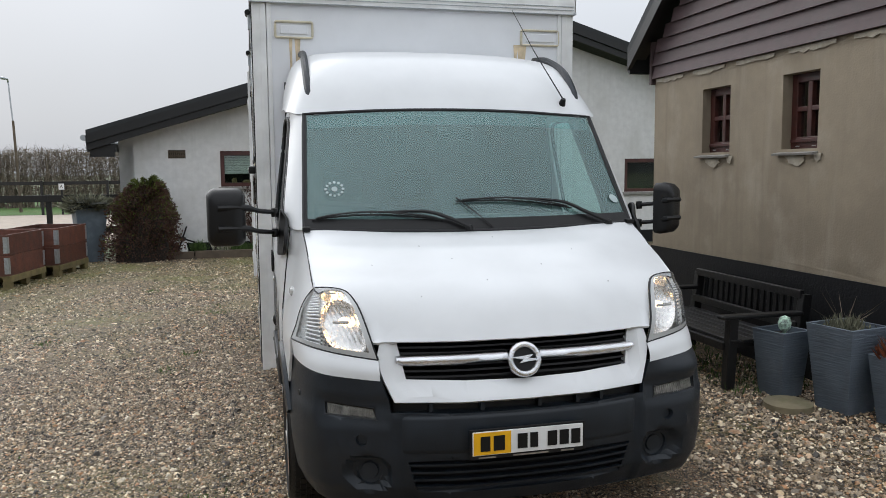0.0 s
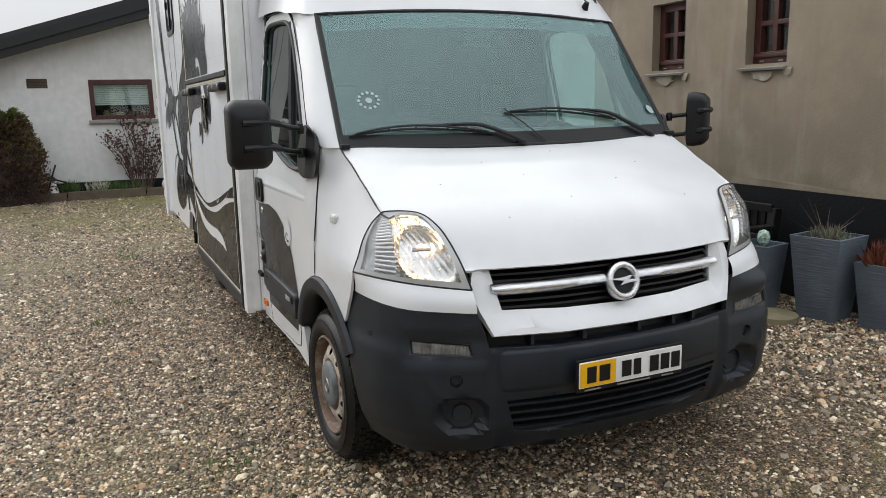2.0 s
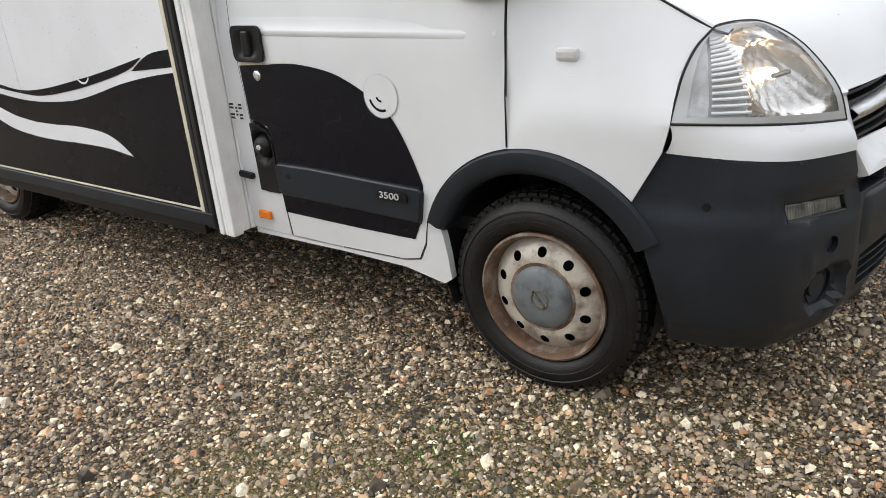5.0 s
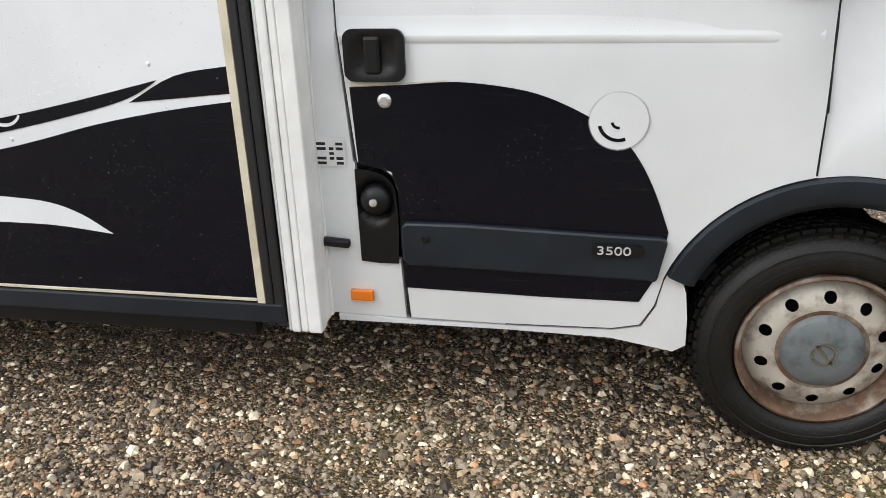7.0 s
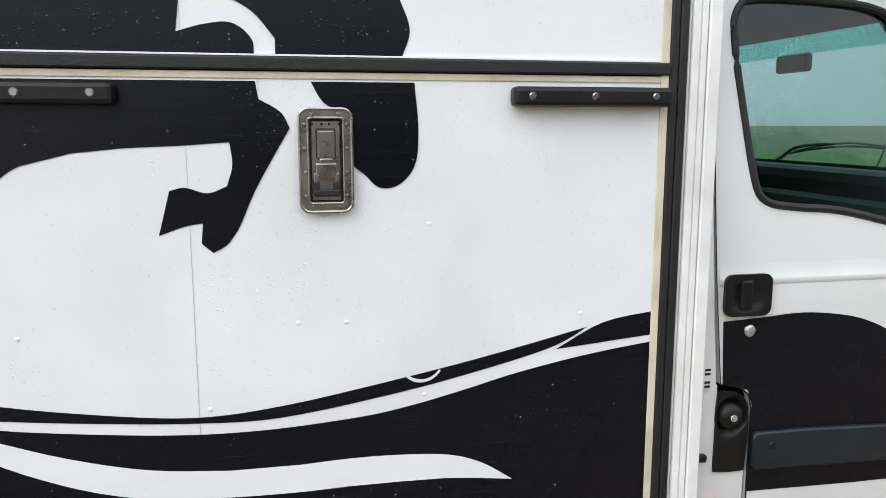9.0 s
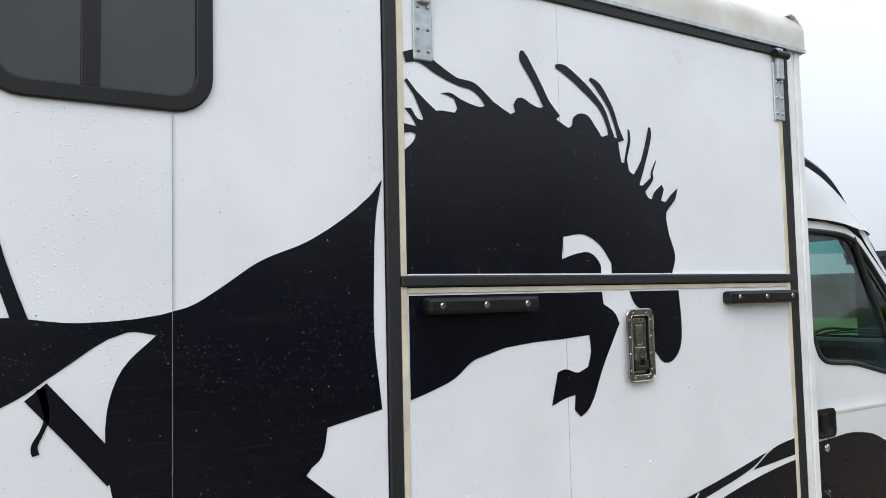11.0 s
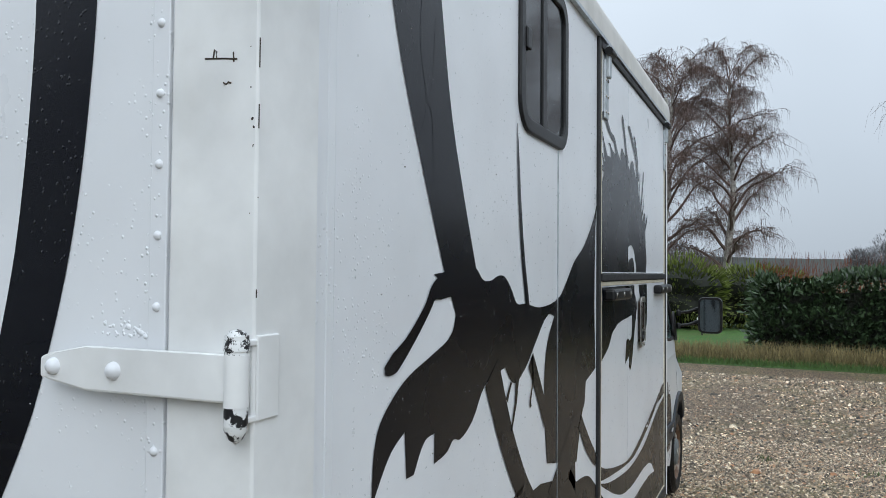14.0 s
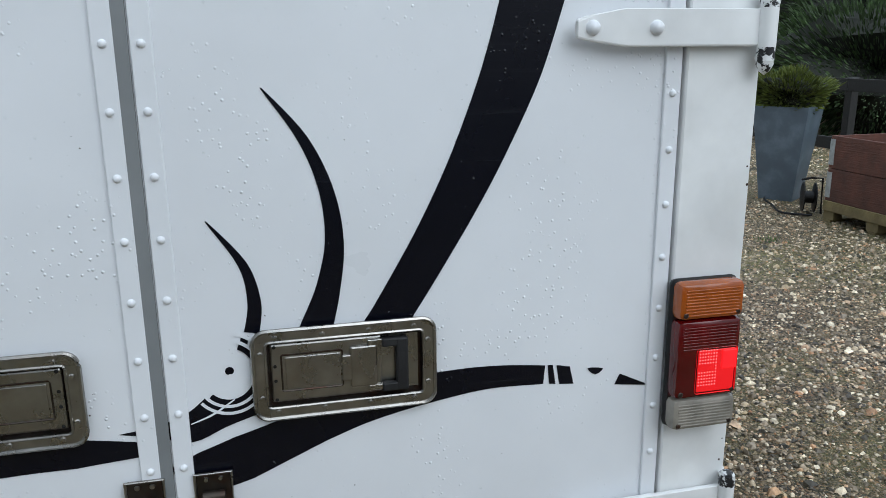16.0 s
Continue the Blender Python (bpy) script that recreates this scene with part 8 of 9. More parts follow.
def heap_bush(name, label, x, y, half, h, seed):
    """An overgrown bush, broad at the foot and leaning to a ragged peak: dark stems, brown leaves, green growth on top."""
    rng = np.random.default_rng(seed)
    root = thing(name, label, "bush")

    def surface(a, t, k):
        w = half * (1 - t ** 3.6 * 0.72) * (1 + 0.5 * lumpy((math.cos(a) * 1.5, math.sin(a) * 1.5, t * 2.2), 1.5, seed)) * k
        return (x + w * math.cos(a) + 0.14 * t * half, y + 0.62 * w * math.sin(a), h * t ** 0.9 * (1 + 0.14 * lumpy((math.cos(a), math.sin(a), 1), 1.6, seed)))
    bm = bmesh.new()
    grid(bm, [[surface(2 * math.pi * i / 20, t / 8, 0.7) for i in range(21)] for t in range(9)])
    # closed core, its dark brown standing in for shade behind the leaves
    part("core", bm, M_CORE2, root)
    bm = bmesh.new()
    for _ in range(46):
        a = rng.uniform(0, 6.28)
        t = rng.uniform(0.55, 1.0)
        tip = Vector(surface(a, t, rng.uniform(0.9, 1.25)))
        foot = Vector((x + rng.normal(0, 0.2), y + rng.normal(0, 0.1), 0))
        tube(bm, smooth_line([foot, foot.lerp(tip, 0.5) + Vector((0, 0, 0.15)), tip], 3), [0.008, 0.008, 0.007, 0.006, 0.005, 0.004, 0.002], 4, False)
    part("branchwork", bm, M_TWIG2, root)
    for nm, n, t0, t1, length, width, mt in (("foliage", 15000, 0.0, 0.94, 0.05, 0.013, M_BROWN), ("green_sprays", 4200, 0.5, 1.04, 0.065, 0.009, M_THUJA2), ("green_sprays", 900, 0.05, 0.7, 0.06, 0.009, M_THUJA2)):
        pts, dirs = [], []
        for _ in range(n):
            a, t = rng.uniform(0, 6.28), t0 + (t1 - t0) * (rng.random() ** 0.8 if t0 < 0.3 else 1 - rng.random() ** 1.5)
            pts.append(surface(a, min(t, 1.0), rng.uniform(0.66, 1.1)))
            dirs.append((math.cos(a), math.sin(a), 0.5))
        tagged(leaf_mesh(nm, pts, dirs, length, width, mt, root, seed + n), kind="stuff")


heap_bush("withered_bush", "overgrown brown bush with green top beside the white wall", -3.22, 13.15, 0.64, 1.52, 40)
for k, (x, y, r, h) in enumerate(((9, -26, 2.2, 3.0), (3.6, -20, 1.8, 2.2), (1.3, -19.5, 1.7, 2.3), (-0.8, -21, 2.0, 2.2))):
    spray_bush("garden_shrub", "olive green garden shrub on the lawn", (x, y, 0), r, h, 3000, 0.22, 0.03, M_THUJA2, M_CORE, 50 + k, 0.8, 0.3, 0.5)


# ---- trees ----
def birch(x, y, height, seed, lean=0.0, spread=1.0, droop=1.0, twigs=5200, n_limb=34):
    """A bare weeping birch: tapered trunk, rising limbs, branches and hanging twigs."""
    rng = random.Random(seed)
    root = thing("weeping_birch", "bare weeping birch with white bark and hanging twigs", "tree", "birches on the lawn")
    bm = bmesh.new()
    trunk = smooth_line([(x, y, -0.1), (x + 0.1, y, height * 0.2), (x + lean * 0.3 - 0.15, y + 0.1, height * 0.45), (x + lean * 0.7, y, height * 0.7), (x + lean, y, height * 0.93)], 6)
    r0 = height * 0.02
    tube(bm, trunk, [r0 * (1 - 0.93 * i / (len(trunk) - 1)) for i in range(len(trunk))], 9)
    part("trunk", bm, M_BARKW, root, "white and black birch bark", True)
    bm = bmesh.new()
    ends = []
    for i in range(n_limb):
        t = 0.2 + 0.76 * (i / n_limb) ** 0.9
        k0 = t * (len(trunk) - 1)
        p = trunk[int(k0)].lerp(trunk[min(len(trunk) - 1, int(k0) + 1)], k0 % 1)
        a = i * 2.4 + rng.uniform(-0.5, 0.5)
        L = height * (0.42 - 0.3 * abs(t - 0.42)) * rng.uniform(0.7, 1.1) * spread
        rise = rng.uniform(0.95, 1.7)
        d = Vector((math.cos(a), math.sin(a), 0))
        w1, w2 = rng.uniform(-0.3, 0.3), rng.uniform(-0.3, 0.3)
        side = Vector((-d.y, d.x, 0))
        pts = [p]
        for k in range(1, 7):
            q = k / 6
            pts.append(p + d * L * q * (1 - 0.12 * q) + side * L * (w1 * q + w2 * q * q) + Vector((0, 0, L * (rise * q - (0.45 + 0.25 * droop) * q * q))) + Vector([rng.uniform(-1, 1) * L * 0.035 for _ in range(3)]))
        ln = smooth_line(pts, 3)
        r1 = r0 * 0.36 * (1.2 - t)
        tube(bm, ln, [r1 * (1 - 0.88 * j / (len(ln) - 1)) + 0.004 for j in range(len(ln))], 5, False)
        for j in range(4, len(ln)):
            for _ in range(2):
                b = ln[j]
                d2 = (d * 0.5 + Vector((rng.uniform(-1, 1), rng.uniform(-1, 1), rng.uniform(-0.2, 0.9)))).normalized()
                L2 = L * rng.uniform(0.2, 0.62)
                pt2 = [b + d2 * L2 * q + Vector((0, 0, L2 * (0.2 * q - 0.55 * q * q * droop))) + Vector([rng.uniform(-1, 1) * L2 * 0.05 for _ in range(3)]) for q in (0, 0.2, 0.4, 0.6, 0.8, 1)]
                tube(bm, pt2, [0.012, 0.011, 0.009, 0.008, 0.006, 0.004], 3, False)
                for m in (1, 2, 3, 4):
                    for _ in range(2):
                        ends.append(pt2[m].lerp(pt2[m + 1], rng.random()))
    part("branchwork", bm, M_TWIG, root, smooth=True)
    V, F = [], []
    for i in range(twigs):
        p = rng.choice(ends)
        L = rng.uniform(0.2, 1.0) ** 1.3 * height * 0.08 * droop
        dx, dy = rng.uniform(-0.9, 0.9), rng.uniform(-0.9, 0.9)
        w = rng.uniform(0.003, 0.0062)
        s = Vector((rng.uniform(-1, 1), rng.uniform(-0.4, 0.4), 0)).normalized() * w
        for k in range(4):
            q = k / 3
            c = p + Vector((dx * L * q * (1 - 0.35 * q), dy * L * q * (1 - 0.35 * q), -L * q * q * 0.95 + 0.22 * L * q))
            ww = s * (1 - 0.7 * q)
            V += [c - ww, c + ww]
            if k:
                m = len(V)
                F.append((m - 4, m - 3, m - 1, m - 2))
    tw = raw_mesh("crown", V, F, M_TWIG)
    tw.parent = root
    tagged(tw, kind="stuff")
    return root


birch(3.2, -28.0, 12.0, 5, -0.6, 0.66, 0.9, 24000)
birch(0.3, -28.0, 11.7, 6, 0.0, 0.5, 1.1, 17000)
birch(-9.6, -21.0, 12.0, 7, 0.4, 0.95, 1.6, 9000, 17)

# far woods, bare hedges and rises
def bare_rows(name, label, x0, x1, y0, y1, h, n, seed, w=0.02, material=None, category="hedge", wisp=0.0, low=0.55):
    rng = np.random.default_rng(seed)
    V, F = [], []
    for i in range(n):
        x, y = rng.uniform(x0, x1), rng.uniform(y0, y1)
        hh = h * rng.uniform(low, 1.03) * ((1 + 0.25 * lumpy((x, y, 0), 0.25, seed)) * (0.4 + 0.6 * max(0, 1 - ((2 * x - x0 - x1) / (x1 - x0)) ** 2) ** 0.5) if wisp else 1)
        px, py = x, y
        prevz = 0
        ww = w * rng.uniform(0.5, 1.5)
        for k in range(1, 5):
            z = hh * k / 4
            nx, ny = px + rng.normal(0, hh * 0.05), py + rng.normal(0, hh * 0.03)
            m = len(V)
            V += [(px - ww, py, prevz), (px + ww, py, prevz), (nx + ww * 0.6, ny, z), (nx - ww * 0.6, ny, z)]
            F.append((m, m + 1, m + 2, m + 3))
            for _ in range(2):
                bx = nx + rng.normal(0, hh * 0.12)
                bz = min(hh, z + abs(rng.normal(0, hh * 0.13)))
                m = len(V)
                V += [(nx - ww * 0.4, ny, z), (nx + ww * 0.4, ny, z), (bx, ny + rng.normal(0, 0.1), bz)]
                F.append((m, m + 1, m + 2))
            px, py, prevz = nx, ny, z
            ww *= 0.75
    ob = raw_mesh(name, V, F, material or M_TWIG2)
    tagged(ob, label, category, kind="stuff")
    return ob


bare_rows("bare_hedge", "tall clipped bare beech hedge behind the arena", -46, -4.6, 41, 42.8, 2.98, 1500, 61, 0.035, low=0.9)
_r = np.random.default_rng(68)
_p = np.stack([_r.uniform(-26, -4.6, 30000), _r.uniform(40.9, 42.9, 30000), 2.95 * _r.random(30000) ** 0.6], 1)
tagged(leaf_mesh("hedge_twigs", _p, np.stack([_r.normal(0, 1, 30000), _r.normal(0, 0.5, 30000), _r.uniform(-0.4, 0.8, 30000)], 1), 0.42, 0.011, M_TWIG2, None, 69), "tangled bare twigs of the clipped beech hedge", "hedge", kind="stuff")
bare_rows("bare_hedge", "bare brown hedge behind the lawn", 1.5, 30, -41, -39.5, 2.6, 3200, 62, 0.035, low=0.85)
bare_rows("bare_thicket", "bare reddish thicket above the laurel hedge", -5.2, -1.2, -14.5, -12.4, 2.35, 800, 63, 0.008, M_RUSTL, "thicket")


def far_trees(label, x0, x1, y, h, n, seed, twigs=9000, size=1.3):
    """A far bare wood: stems and rounded, ragged crowns of fine twigs, in one mesh."""
    rng = np.random.default_rng(seed)
    pts, dirs = [], []
    for i in range(n):
        f = (i + 0.5) / n
        cx, cy = x0 + (x1 - x0) * f + rng.normal(0, 1.0), y + rng.normal(0, 4)
        hh = h * (0.45 + 0.55 * math.sin(math.pi * f) ** 0.7) * rng.uniform(0.8, 1.1)
        r = hh * rng.uniform(0.32, 0.45)
        q = rng.normal(0, 1, (twigs // n, 3))
        q *= (rng.random((len(q), 1)) ** 0.4) / np.linalg.norm(q, axis=1, keepdims=True)
        pts += [(cx + a * r, cy + b * r, hh * 0.56 + c * hh * 0.44) for a, b, c in q]
        dirs += [(a * 0.6, b * 0.6, 0.6 + 0.5 * c) for a, b, c in q]
        for _ in range(14):
            pts.append((cx + rng.normal(0, 0.25), cy, 0))
            dirs.append((rng.normal(0, 0.06), 0, 2.0))
    return tagged(leaf_mesh("far_wood", pts, dirs, size, 0.055, M_FARWOOD, None, seed, jitter=0.45), label, "wood", kind="stuff")


far_trees("bare grey wood in the hazy distance", -38, -17, -200, 11.5, 9, 64)
far_trees("bare grey wood in the hazy distance", -112, -66, -200, 13, 15, 65, 14000)
far_trees("bare grey wood in the hazy distance", 4, 60, -112, 9, 16, 66, 12000, 1.0)
far_trees("dark bare wood beyond the hedge", -46, -22, -112, 9.5, 12, 67, 26000, 1.1)
M_HILL = mat("hazy_wooded_rise", (0.12, 0.13, 0.13), 1.0, vary=0.25, scale=0.05)
bm = grid(bmesh.new(), [[(-420 + 20 * i, -330, z * (5 + 6 * (0.5 + lumpy((i, 0, 0), 0.23, 3)))) for i in range(40)] for z in (0, 1)])
hill = part("far_rise", bm, M_HILL)
tagged(hill, "hazy wooded rise on the horizon", "backdrop", kind="structure")


def blades(name, label, area, n, h, w, material, seed, category="grass"):
    """Grass blades over an area given by a sampler."""
    rng = np.random.default_rng(seed)
    pts = [area(rng) for _ in range(n)]
    ob = leaf_mesh(name, pts, [(0, 0, 1)] * n, h, w, material, None, seed, jitter=0.35)
    return tagged(ob, label, category, kind="stuff")


def edge_y(x):
    return lerp_table([(-16, -8.9), (-8, -9.3), (-4, -8.7), (0, -8.8), (2, -9.3), (8, -9.5)], x)


def verge_pt(r):
    x = r.uniform(-12, 6)
    return (x, edge_y(x) - abs(r.normal(0, 0.5)) + 0.05, 0.0)


blades("verge_grass", "rough grass along the gravel's edge", verge_pt, 9000, 0.13, 0.006, M_GREENGRASS, 71)
blades("dry_grass", "dry tufts in front of the laurel hedge", lambda r: (r.uniform(-6.5, 1.8), r.uniform(-10.3, -9.3), 0), 8000, 0.36, 0.006, M_DRYGRASS, 72)


def tuft_pt(r):
    k = r.integers(0, 26)
    s = np.random.default_rng(int(k) + 900)
    cx, cy = s.uniform(-5.6, -1.4), s.uniform(-1.5, 9.5)
    return (cx + r.normal(0, 0.07), cy + r.normal(0, 0.07), 0)


blades("moss_tufts", "small green weeds in the gravel", tuft_pt, 1400, 0.035, 0.004, M_GREENGRASS, 73, "weeds")
blades("bench_weeds", "weeds under the garden bench", lambda r: (r.uniform(2.35, 3.1), r.uniform(1.9, 3.6), 0), 500, 0.07, 0.004, M_GREENGRASS, 74, "weeds")

# ---- white gable building ----
WY = 13.8
def gable_z(x):
    return 5.3 - 0.31 * abs(x - 4.8)


def hole(x0, x1, z0, z1):
    return [(x0, z0), (x1, z0), (x1, z1), (x0, z1)]


W1, W2, VT = (-1.72, -0.6, 1.43, 2.17), (7.45, 8.7, 1.19, 1.97), (-2.74, -2.4, 2.02, 2.19)
wall = part("wall_gable", thick(sheet([(-3.68, 0.28), (13.2, 0.28), (13.2, gable_z(13.2) - 0.3), (4.8, 4.9), (-3.68, gable_z(-3.68) - 0.3)], lambda x, z: Vector((x, WY, z)), 0, [hole(*W1), hole(*W2), hole(*VT)]), 0.3), M_WALLW)
tagged(wall, "white rendered gable wall with slight stains", "wall", kind="structure")
tagged(part("wall_side", cube(-3.68, -3.4, WY, WY + 9, 0.28, 2.3), M_WALLW), "white rendered side wall", "wall", kind="structure")
tagged(part("plinth", cube(-3.7, 13.2, WY - 0.015, WY + 0.2, 0, 0.28), M_PLINTH), "black painted plinth", "plinth", kind="structure")
roof = thing("gable_roof", "dark roof with deep black verge boards", "roof", kind="structure")
for sgn, xe in ((-1, -4.2), (1, 13.8)):
    bm = bmesh.new()
    a, b = (xe, gable_z(xe)), (4.8, 5.3)
    for dz0, dz1, y0, y1, nm in ((-0.02, 0.06, WY - 0.42, WY + 9.2, "roof_slab"), (-0.34, -0.02, WY - 0.42, WY - 0.36, "verge_board"), (-0.2, -0.05, WY - 0.46, WY - 0.42, "verge_cover")):
        bm = bmesh.new()
        v = [bm.verts.new((x, y, z + dz)) for y in (y0, y1) for (x, z) in (a, b) for dz in (dz0, dz1)]
        for f in ((0, 1, 3, 2), (4, 6, 7, 5), (0, 4, 5, 1), (2, 3, 7, 6), (1, 5, 7, 3), (0, 2, 6, 4)):
            bm.faces.new([v[i] for i in f])
        part(nm, bm, M_ROOF if nm == "roof_slab" else M_TRIM, roof)
part("soffit", cube(-4.2, -3.68, WY - 0.358, WY + 9, 2.15, 2.3), M_TRIM, roof)
part("purlin_end", cube(-4.15, -3.7, WY - 0.36, WY - 0.25, 2.05, 2.15), M_TRIM, roof)
gutter = part("gutter", tube(bmesh.new(), [(-4.25, WY - 0.4, 2.42), (-4.25, WY + 9, 2.42)], 0.06, 10), M_ZINC, roof)


def window(name, x0, x1, z0, z1, label, blind=True):
    root = thing(name, label, "window", kind="structure")
    y = WY + 0.03
    for a, b, c, d in ((x0, x0 + 0.08, z0, z1), (x1 - 0.08, x1, z0, z1), (x0 + 0.08, x1 - 0.08, z0, z0 + 0.08), (x0 + 0.08, x1 - 0.08, z1 - 0.09, z1)):
        part("window_frame", cube(a, b, y - 0.02, y + 0.06, c, d, 0.006), M_WINRED, root)
    part("pane", cube(x0 + 0.08, x1 - 0.08, y + 0.03, y + 0.034, z0 + 0.08, z1 - 0.09), M_PANEG, root).visible_shadow = False
    if blind:
        k = int((z1 - z0) * 0.55 / 0.035)
        for i in range(k):
            z = z1 - 0.1 - 0.034 * i
            part("blind_slat", cube(x0 + 0.08, x1 - 0.08, y + 0.09, y + 0.1, z - 0.03, z), M_BLIND, root)
    # black sheet in place of a room, its darkness painted
    part("dark_room", cube(x0, x1, y + 0.35, y + 0.4, z0, z1), M_UNDERSHADE, root)
    part("window_sill", cube(x0 - 0.05, x1 + 0.05, WY - 0.06, WY + 0.04, z0 - 0.07, z0 - 0.005, 0.008), M_SILL, root)
    return root


M_PANEG = glass("house_window_glass", (0.85, 0.9, 0.88))
window("window_1", *W1, "dark red framed window with lowered blind")
window("window_2", *W2, "dark red framed window with dark room", False)
for k, (xx, w, h) in enumerate(((-1.45, 0.1, 0.1), (-1.2, 0.16, 0.06), (-0.98, 0.08, 0.12), (-0.8, 0.1, 0.08))):
    tagged(part("sill_ornament", lathe(bmesh.new(), [(0, 0), (w * 0.5, 0), (w * 0.55, h * 0.5), (w * 0.3, h), (0, h)], Matrix.Translation((xx, WY + 0.16, 1.51)), 12), M_PALLET), "small ornament on the window ledge", "ornament")
tagged(part("window_ledge", cube(-1.7, -0.62, WY + 0.08, WY + 0.3, 1.47, 1.51), M_SILL), "inner window ledge", "ledge", kind="structure")
vent = thing("wall_vent", "square brick vent with rusty honeycomb openings", "vent")
part("vent_back", cube(VT[0], VT[1], WY + 0.05, WY + 0.09, VT[2], VT[3]), M_UNDERSHADE, vent)
for r in range(6):
    part("vent_bar", cube(VT[0], VT[1], WY - 0.004, WY + 0.05, VT[2] + 0.028 * r, VT[2] + 0.028 * r + 0.014), M_EDGE, vent)
for c_ in range(9):
    part("vent_bar", cube(VT[0] + 0.038 * c_, VT[0] + 0.038 * c_ + 0.012, WY - 0.002, WY + 0.05, VT[2], VT[3]), M_EDGE, vent)
# flower bed in front of the wall
bed = part("flower_bed", sheet([(-3.6, 13.3), (3.0, 13.3), (3.0, WY - 0.02), (-3.6, WY - 0.02)], lambda x, y: Vector((x, y, 0.12 + 0.02 * lumpy((x, y, 0), 3, 2))), 0.2), M_SOIL)
tagged(bed, "narrow soil bed along the white wall", "flower bed", kind="structure")
for k in range(5):
    tagged(part("bed_edging", cube(-3.6 + 1.35 * k, -2.27 + 1.35 * k, 13.22, 13.3, 0, 0.15 + 0.008 * (k % 2), 0.01), M_EDGE), "weathered timber bed edging", "edging", "bed edging")
for nm, xs, mt, nn, hh in (("low_plants", (-2.2, 0.13), M_GREENGRASS, 260, 0.2), ("low_plants", (-1.36, 0.3), M_GREENGRASS, 460, 0.15), ("low_plants", (-1.72, 0.14), M_PALEBLADE, 150, 0.2)):
    blades(nm, "low plants in the flower bed", lambda r: (xs[0] + r.normal(0, xs[1] * 0.6), 13.5 + r.normal(0, 0.06), 0.12), nn, hh, 0.008, mt, 80 + nn, "plants")
# little windmill ornament and two figures, as plain shapes
mill = thing("garden_windmill", "small white garden windmill ornament in the bed", "ornament", m=pose(-2.49, 13.45, 0.1))
part("tower", lathe(bmesh.new(), [(0.1, 0), (0.1, 0.02), (0.06, 0.26), (0.05, 0.27)], None, 8), M_STATUE, mill)
part("cap", lathe(bmesh.new(), [(0.07, 0.26), (0.06, 0.32), (0, 0.36)], None, 10), M_BLACK, mill)
for a in (20, 110, 200, 290):
    part("sail", cube(0.02, 0.26, -0.005, 0.005, -0.015, 0.015, 0, pose(0, -0.09, 0.31, 0, a, 0)), M_BLACK, mill)
for x in (-0.53, -0.385):
    tagged(part("garden_figure", lathe(bmesh.new(), [(0, 0), (0.07, 0), (0.08, 0.06), (0.06, 0.12), (0.035, 0.14), (0.05, 0.18), (0.03, 0.22), (0, 0.23)], Matrix.Translation((x, 13.42, 0.14)), 14), M_STATUE, smooth=True), "small white garden figure in the bed", "figure", "garden figures")


def stem_shrub(name, label, x, y, h, n, seed, reach, leaf, z0=0.1):
    """Many upright stems from one foot, fanned out along the wall, with side twigs and sparse leaves."""
    rng = random.Random(seed)
    root = thing(name, label, "shrub")
    bm = bmesh.new()
    pts, dirs = [], []
    for i in range(n):
        f = -1 + 2 * (i + rng.uniform(-0.4, 0.4)) / (n - 1)
        L = h * (1 - 0.3 * abs(f)) * rng.uniform(0.7, 1.0)
        tip = Vector((x + f * reach, y + rng.uniform(-0.2, 0.06), z0 + L))
        foot = Vector((x + f * 0.14, y + rng.uniform(-0.05, 0.05), z0 - 0.03))
        mid = foot.lerp(tip, 0.5) + Vector((-f * 0.06 + rng.uniform(-0.04, 0.04), 0, 0.06))
        ln = smooth_line([foot, mid, tip], 6)
        tube(bm, ln, [0.011 - 0.007 * k / (len(ln) - 1) for k in range(len(ln))], 4, False)
        for k in range(3, len(ln)):
            for _ in range(2):
                if rng.random() < 0.7:
                    e = ln[k] + Vector((rng.uniform(-0.13, 0.13), rng.uniform(-0.06, 0.06), rng.uniform(0.06, 0.17)))
                    tube(bm, [ln[k], ln[k].lerp(e, 0.5) + Vector((rng.uniform(-0.015, 0.015), 0, -0.01)), e], [0.004, 0.003, 0.002], 3, False)
                    for _ in range(5):
                        pts.append(ln[k].lerp(e, rng.uniform(0.3, 1.05)))
                        dirs.append((rng.uniform(-1, 1), rng.uniform(-1, 1), rng.uniform(-0.3, 1)))
    part("branchwork", bm, M_TWIG, root)
    fo = leaf_mesh("leaves", pts, dirs, 0.042, 0.02, leaf, root, seed)
    tagged(fo, kind="stuff")
    return root


stem_shrub("rose_shrub", "bare thorny shrub with few withered leaves below the window", -0.95, 13.55, 1.5, 23, 5, 0.62, M_BROWN)

# ---- taupe outbuilding with boarded gable ----
BXW, BY0, BY1 = 3.235, 1.25, 4.82
HW = [(3.42, 3.88, 1.87, 2.49), (2.245, 2.68, 1.87, 2.49)]
tw = part("wall_taupe", thick(sheet([(BY0, 0.865), (BY1, 0.865), (BY1, 2.72), (BY0, 2.72)], lambda y, z: Vector((BXW + 0.006 * noise.noise(Vector((y * 2, z * 2, 5))), y, z)), 0.12, [hole(*h) for h in HW]), 0.25), M_WALLT, smooth=True, angle=30)
tagged(tw, "taupe rendered wall with pale repairs", "wall", kind="structure")
tagged(part("wall_taupe_end", cube(BXW, 9, BY0 - 0.0, BY0 + 0.25, 0.865, 2.72), M_WALLT), "taupe rendered end wall", "wall", kind="structure")
tagged(part("wall_taupe_back", cube(BXW, 9, BY1 - 0.25, BY1, 0.865, 2.72), M_WALLT), "taupe rendered back wall", "wall", kind="structure")
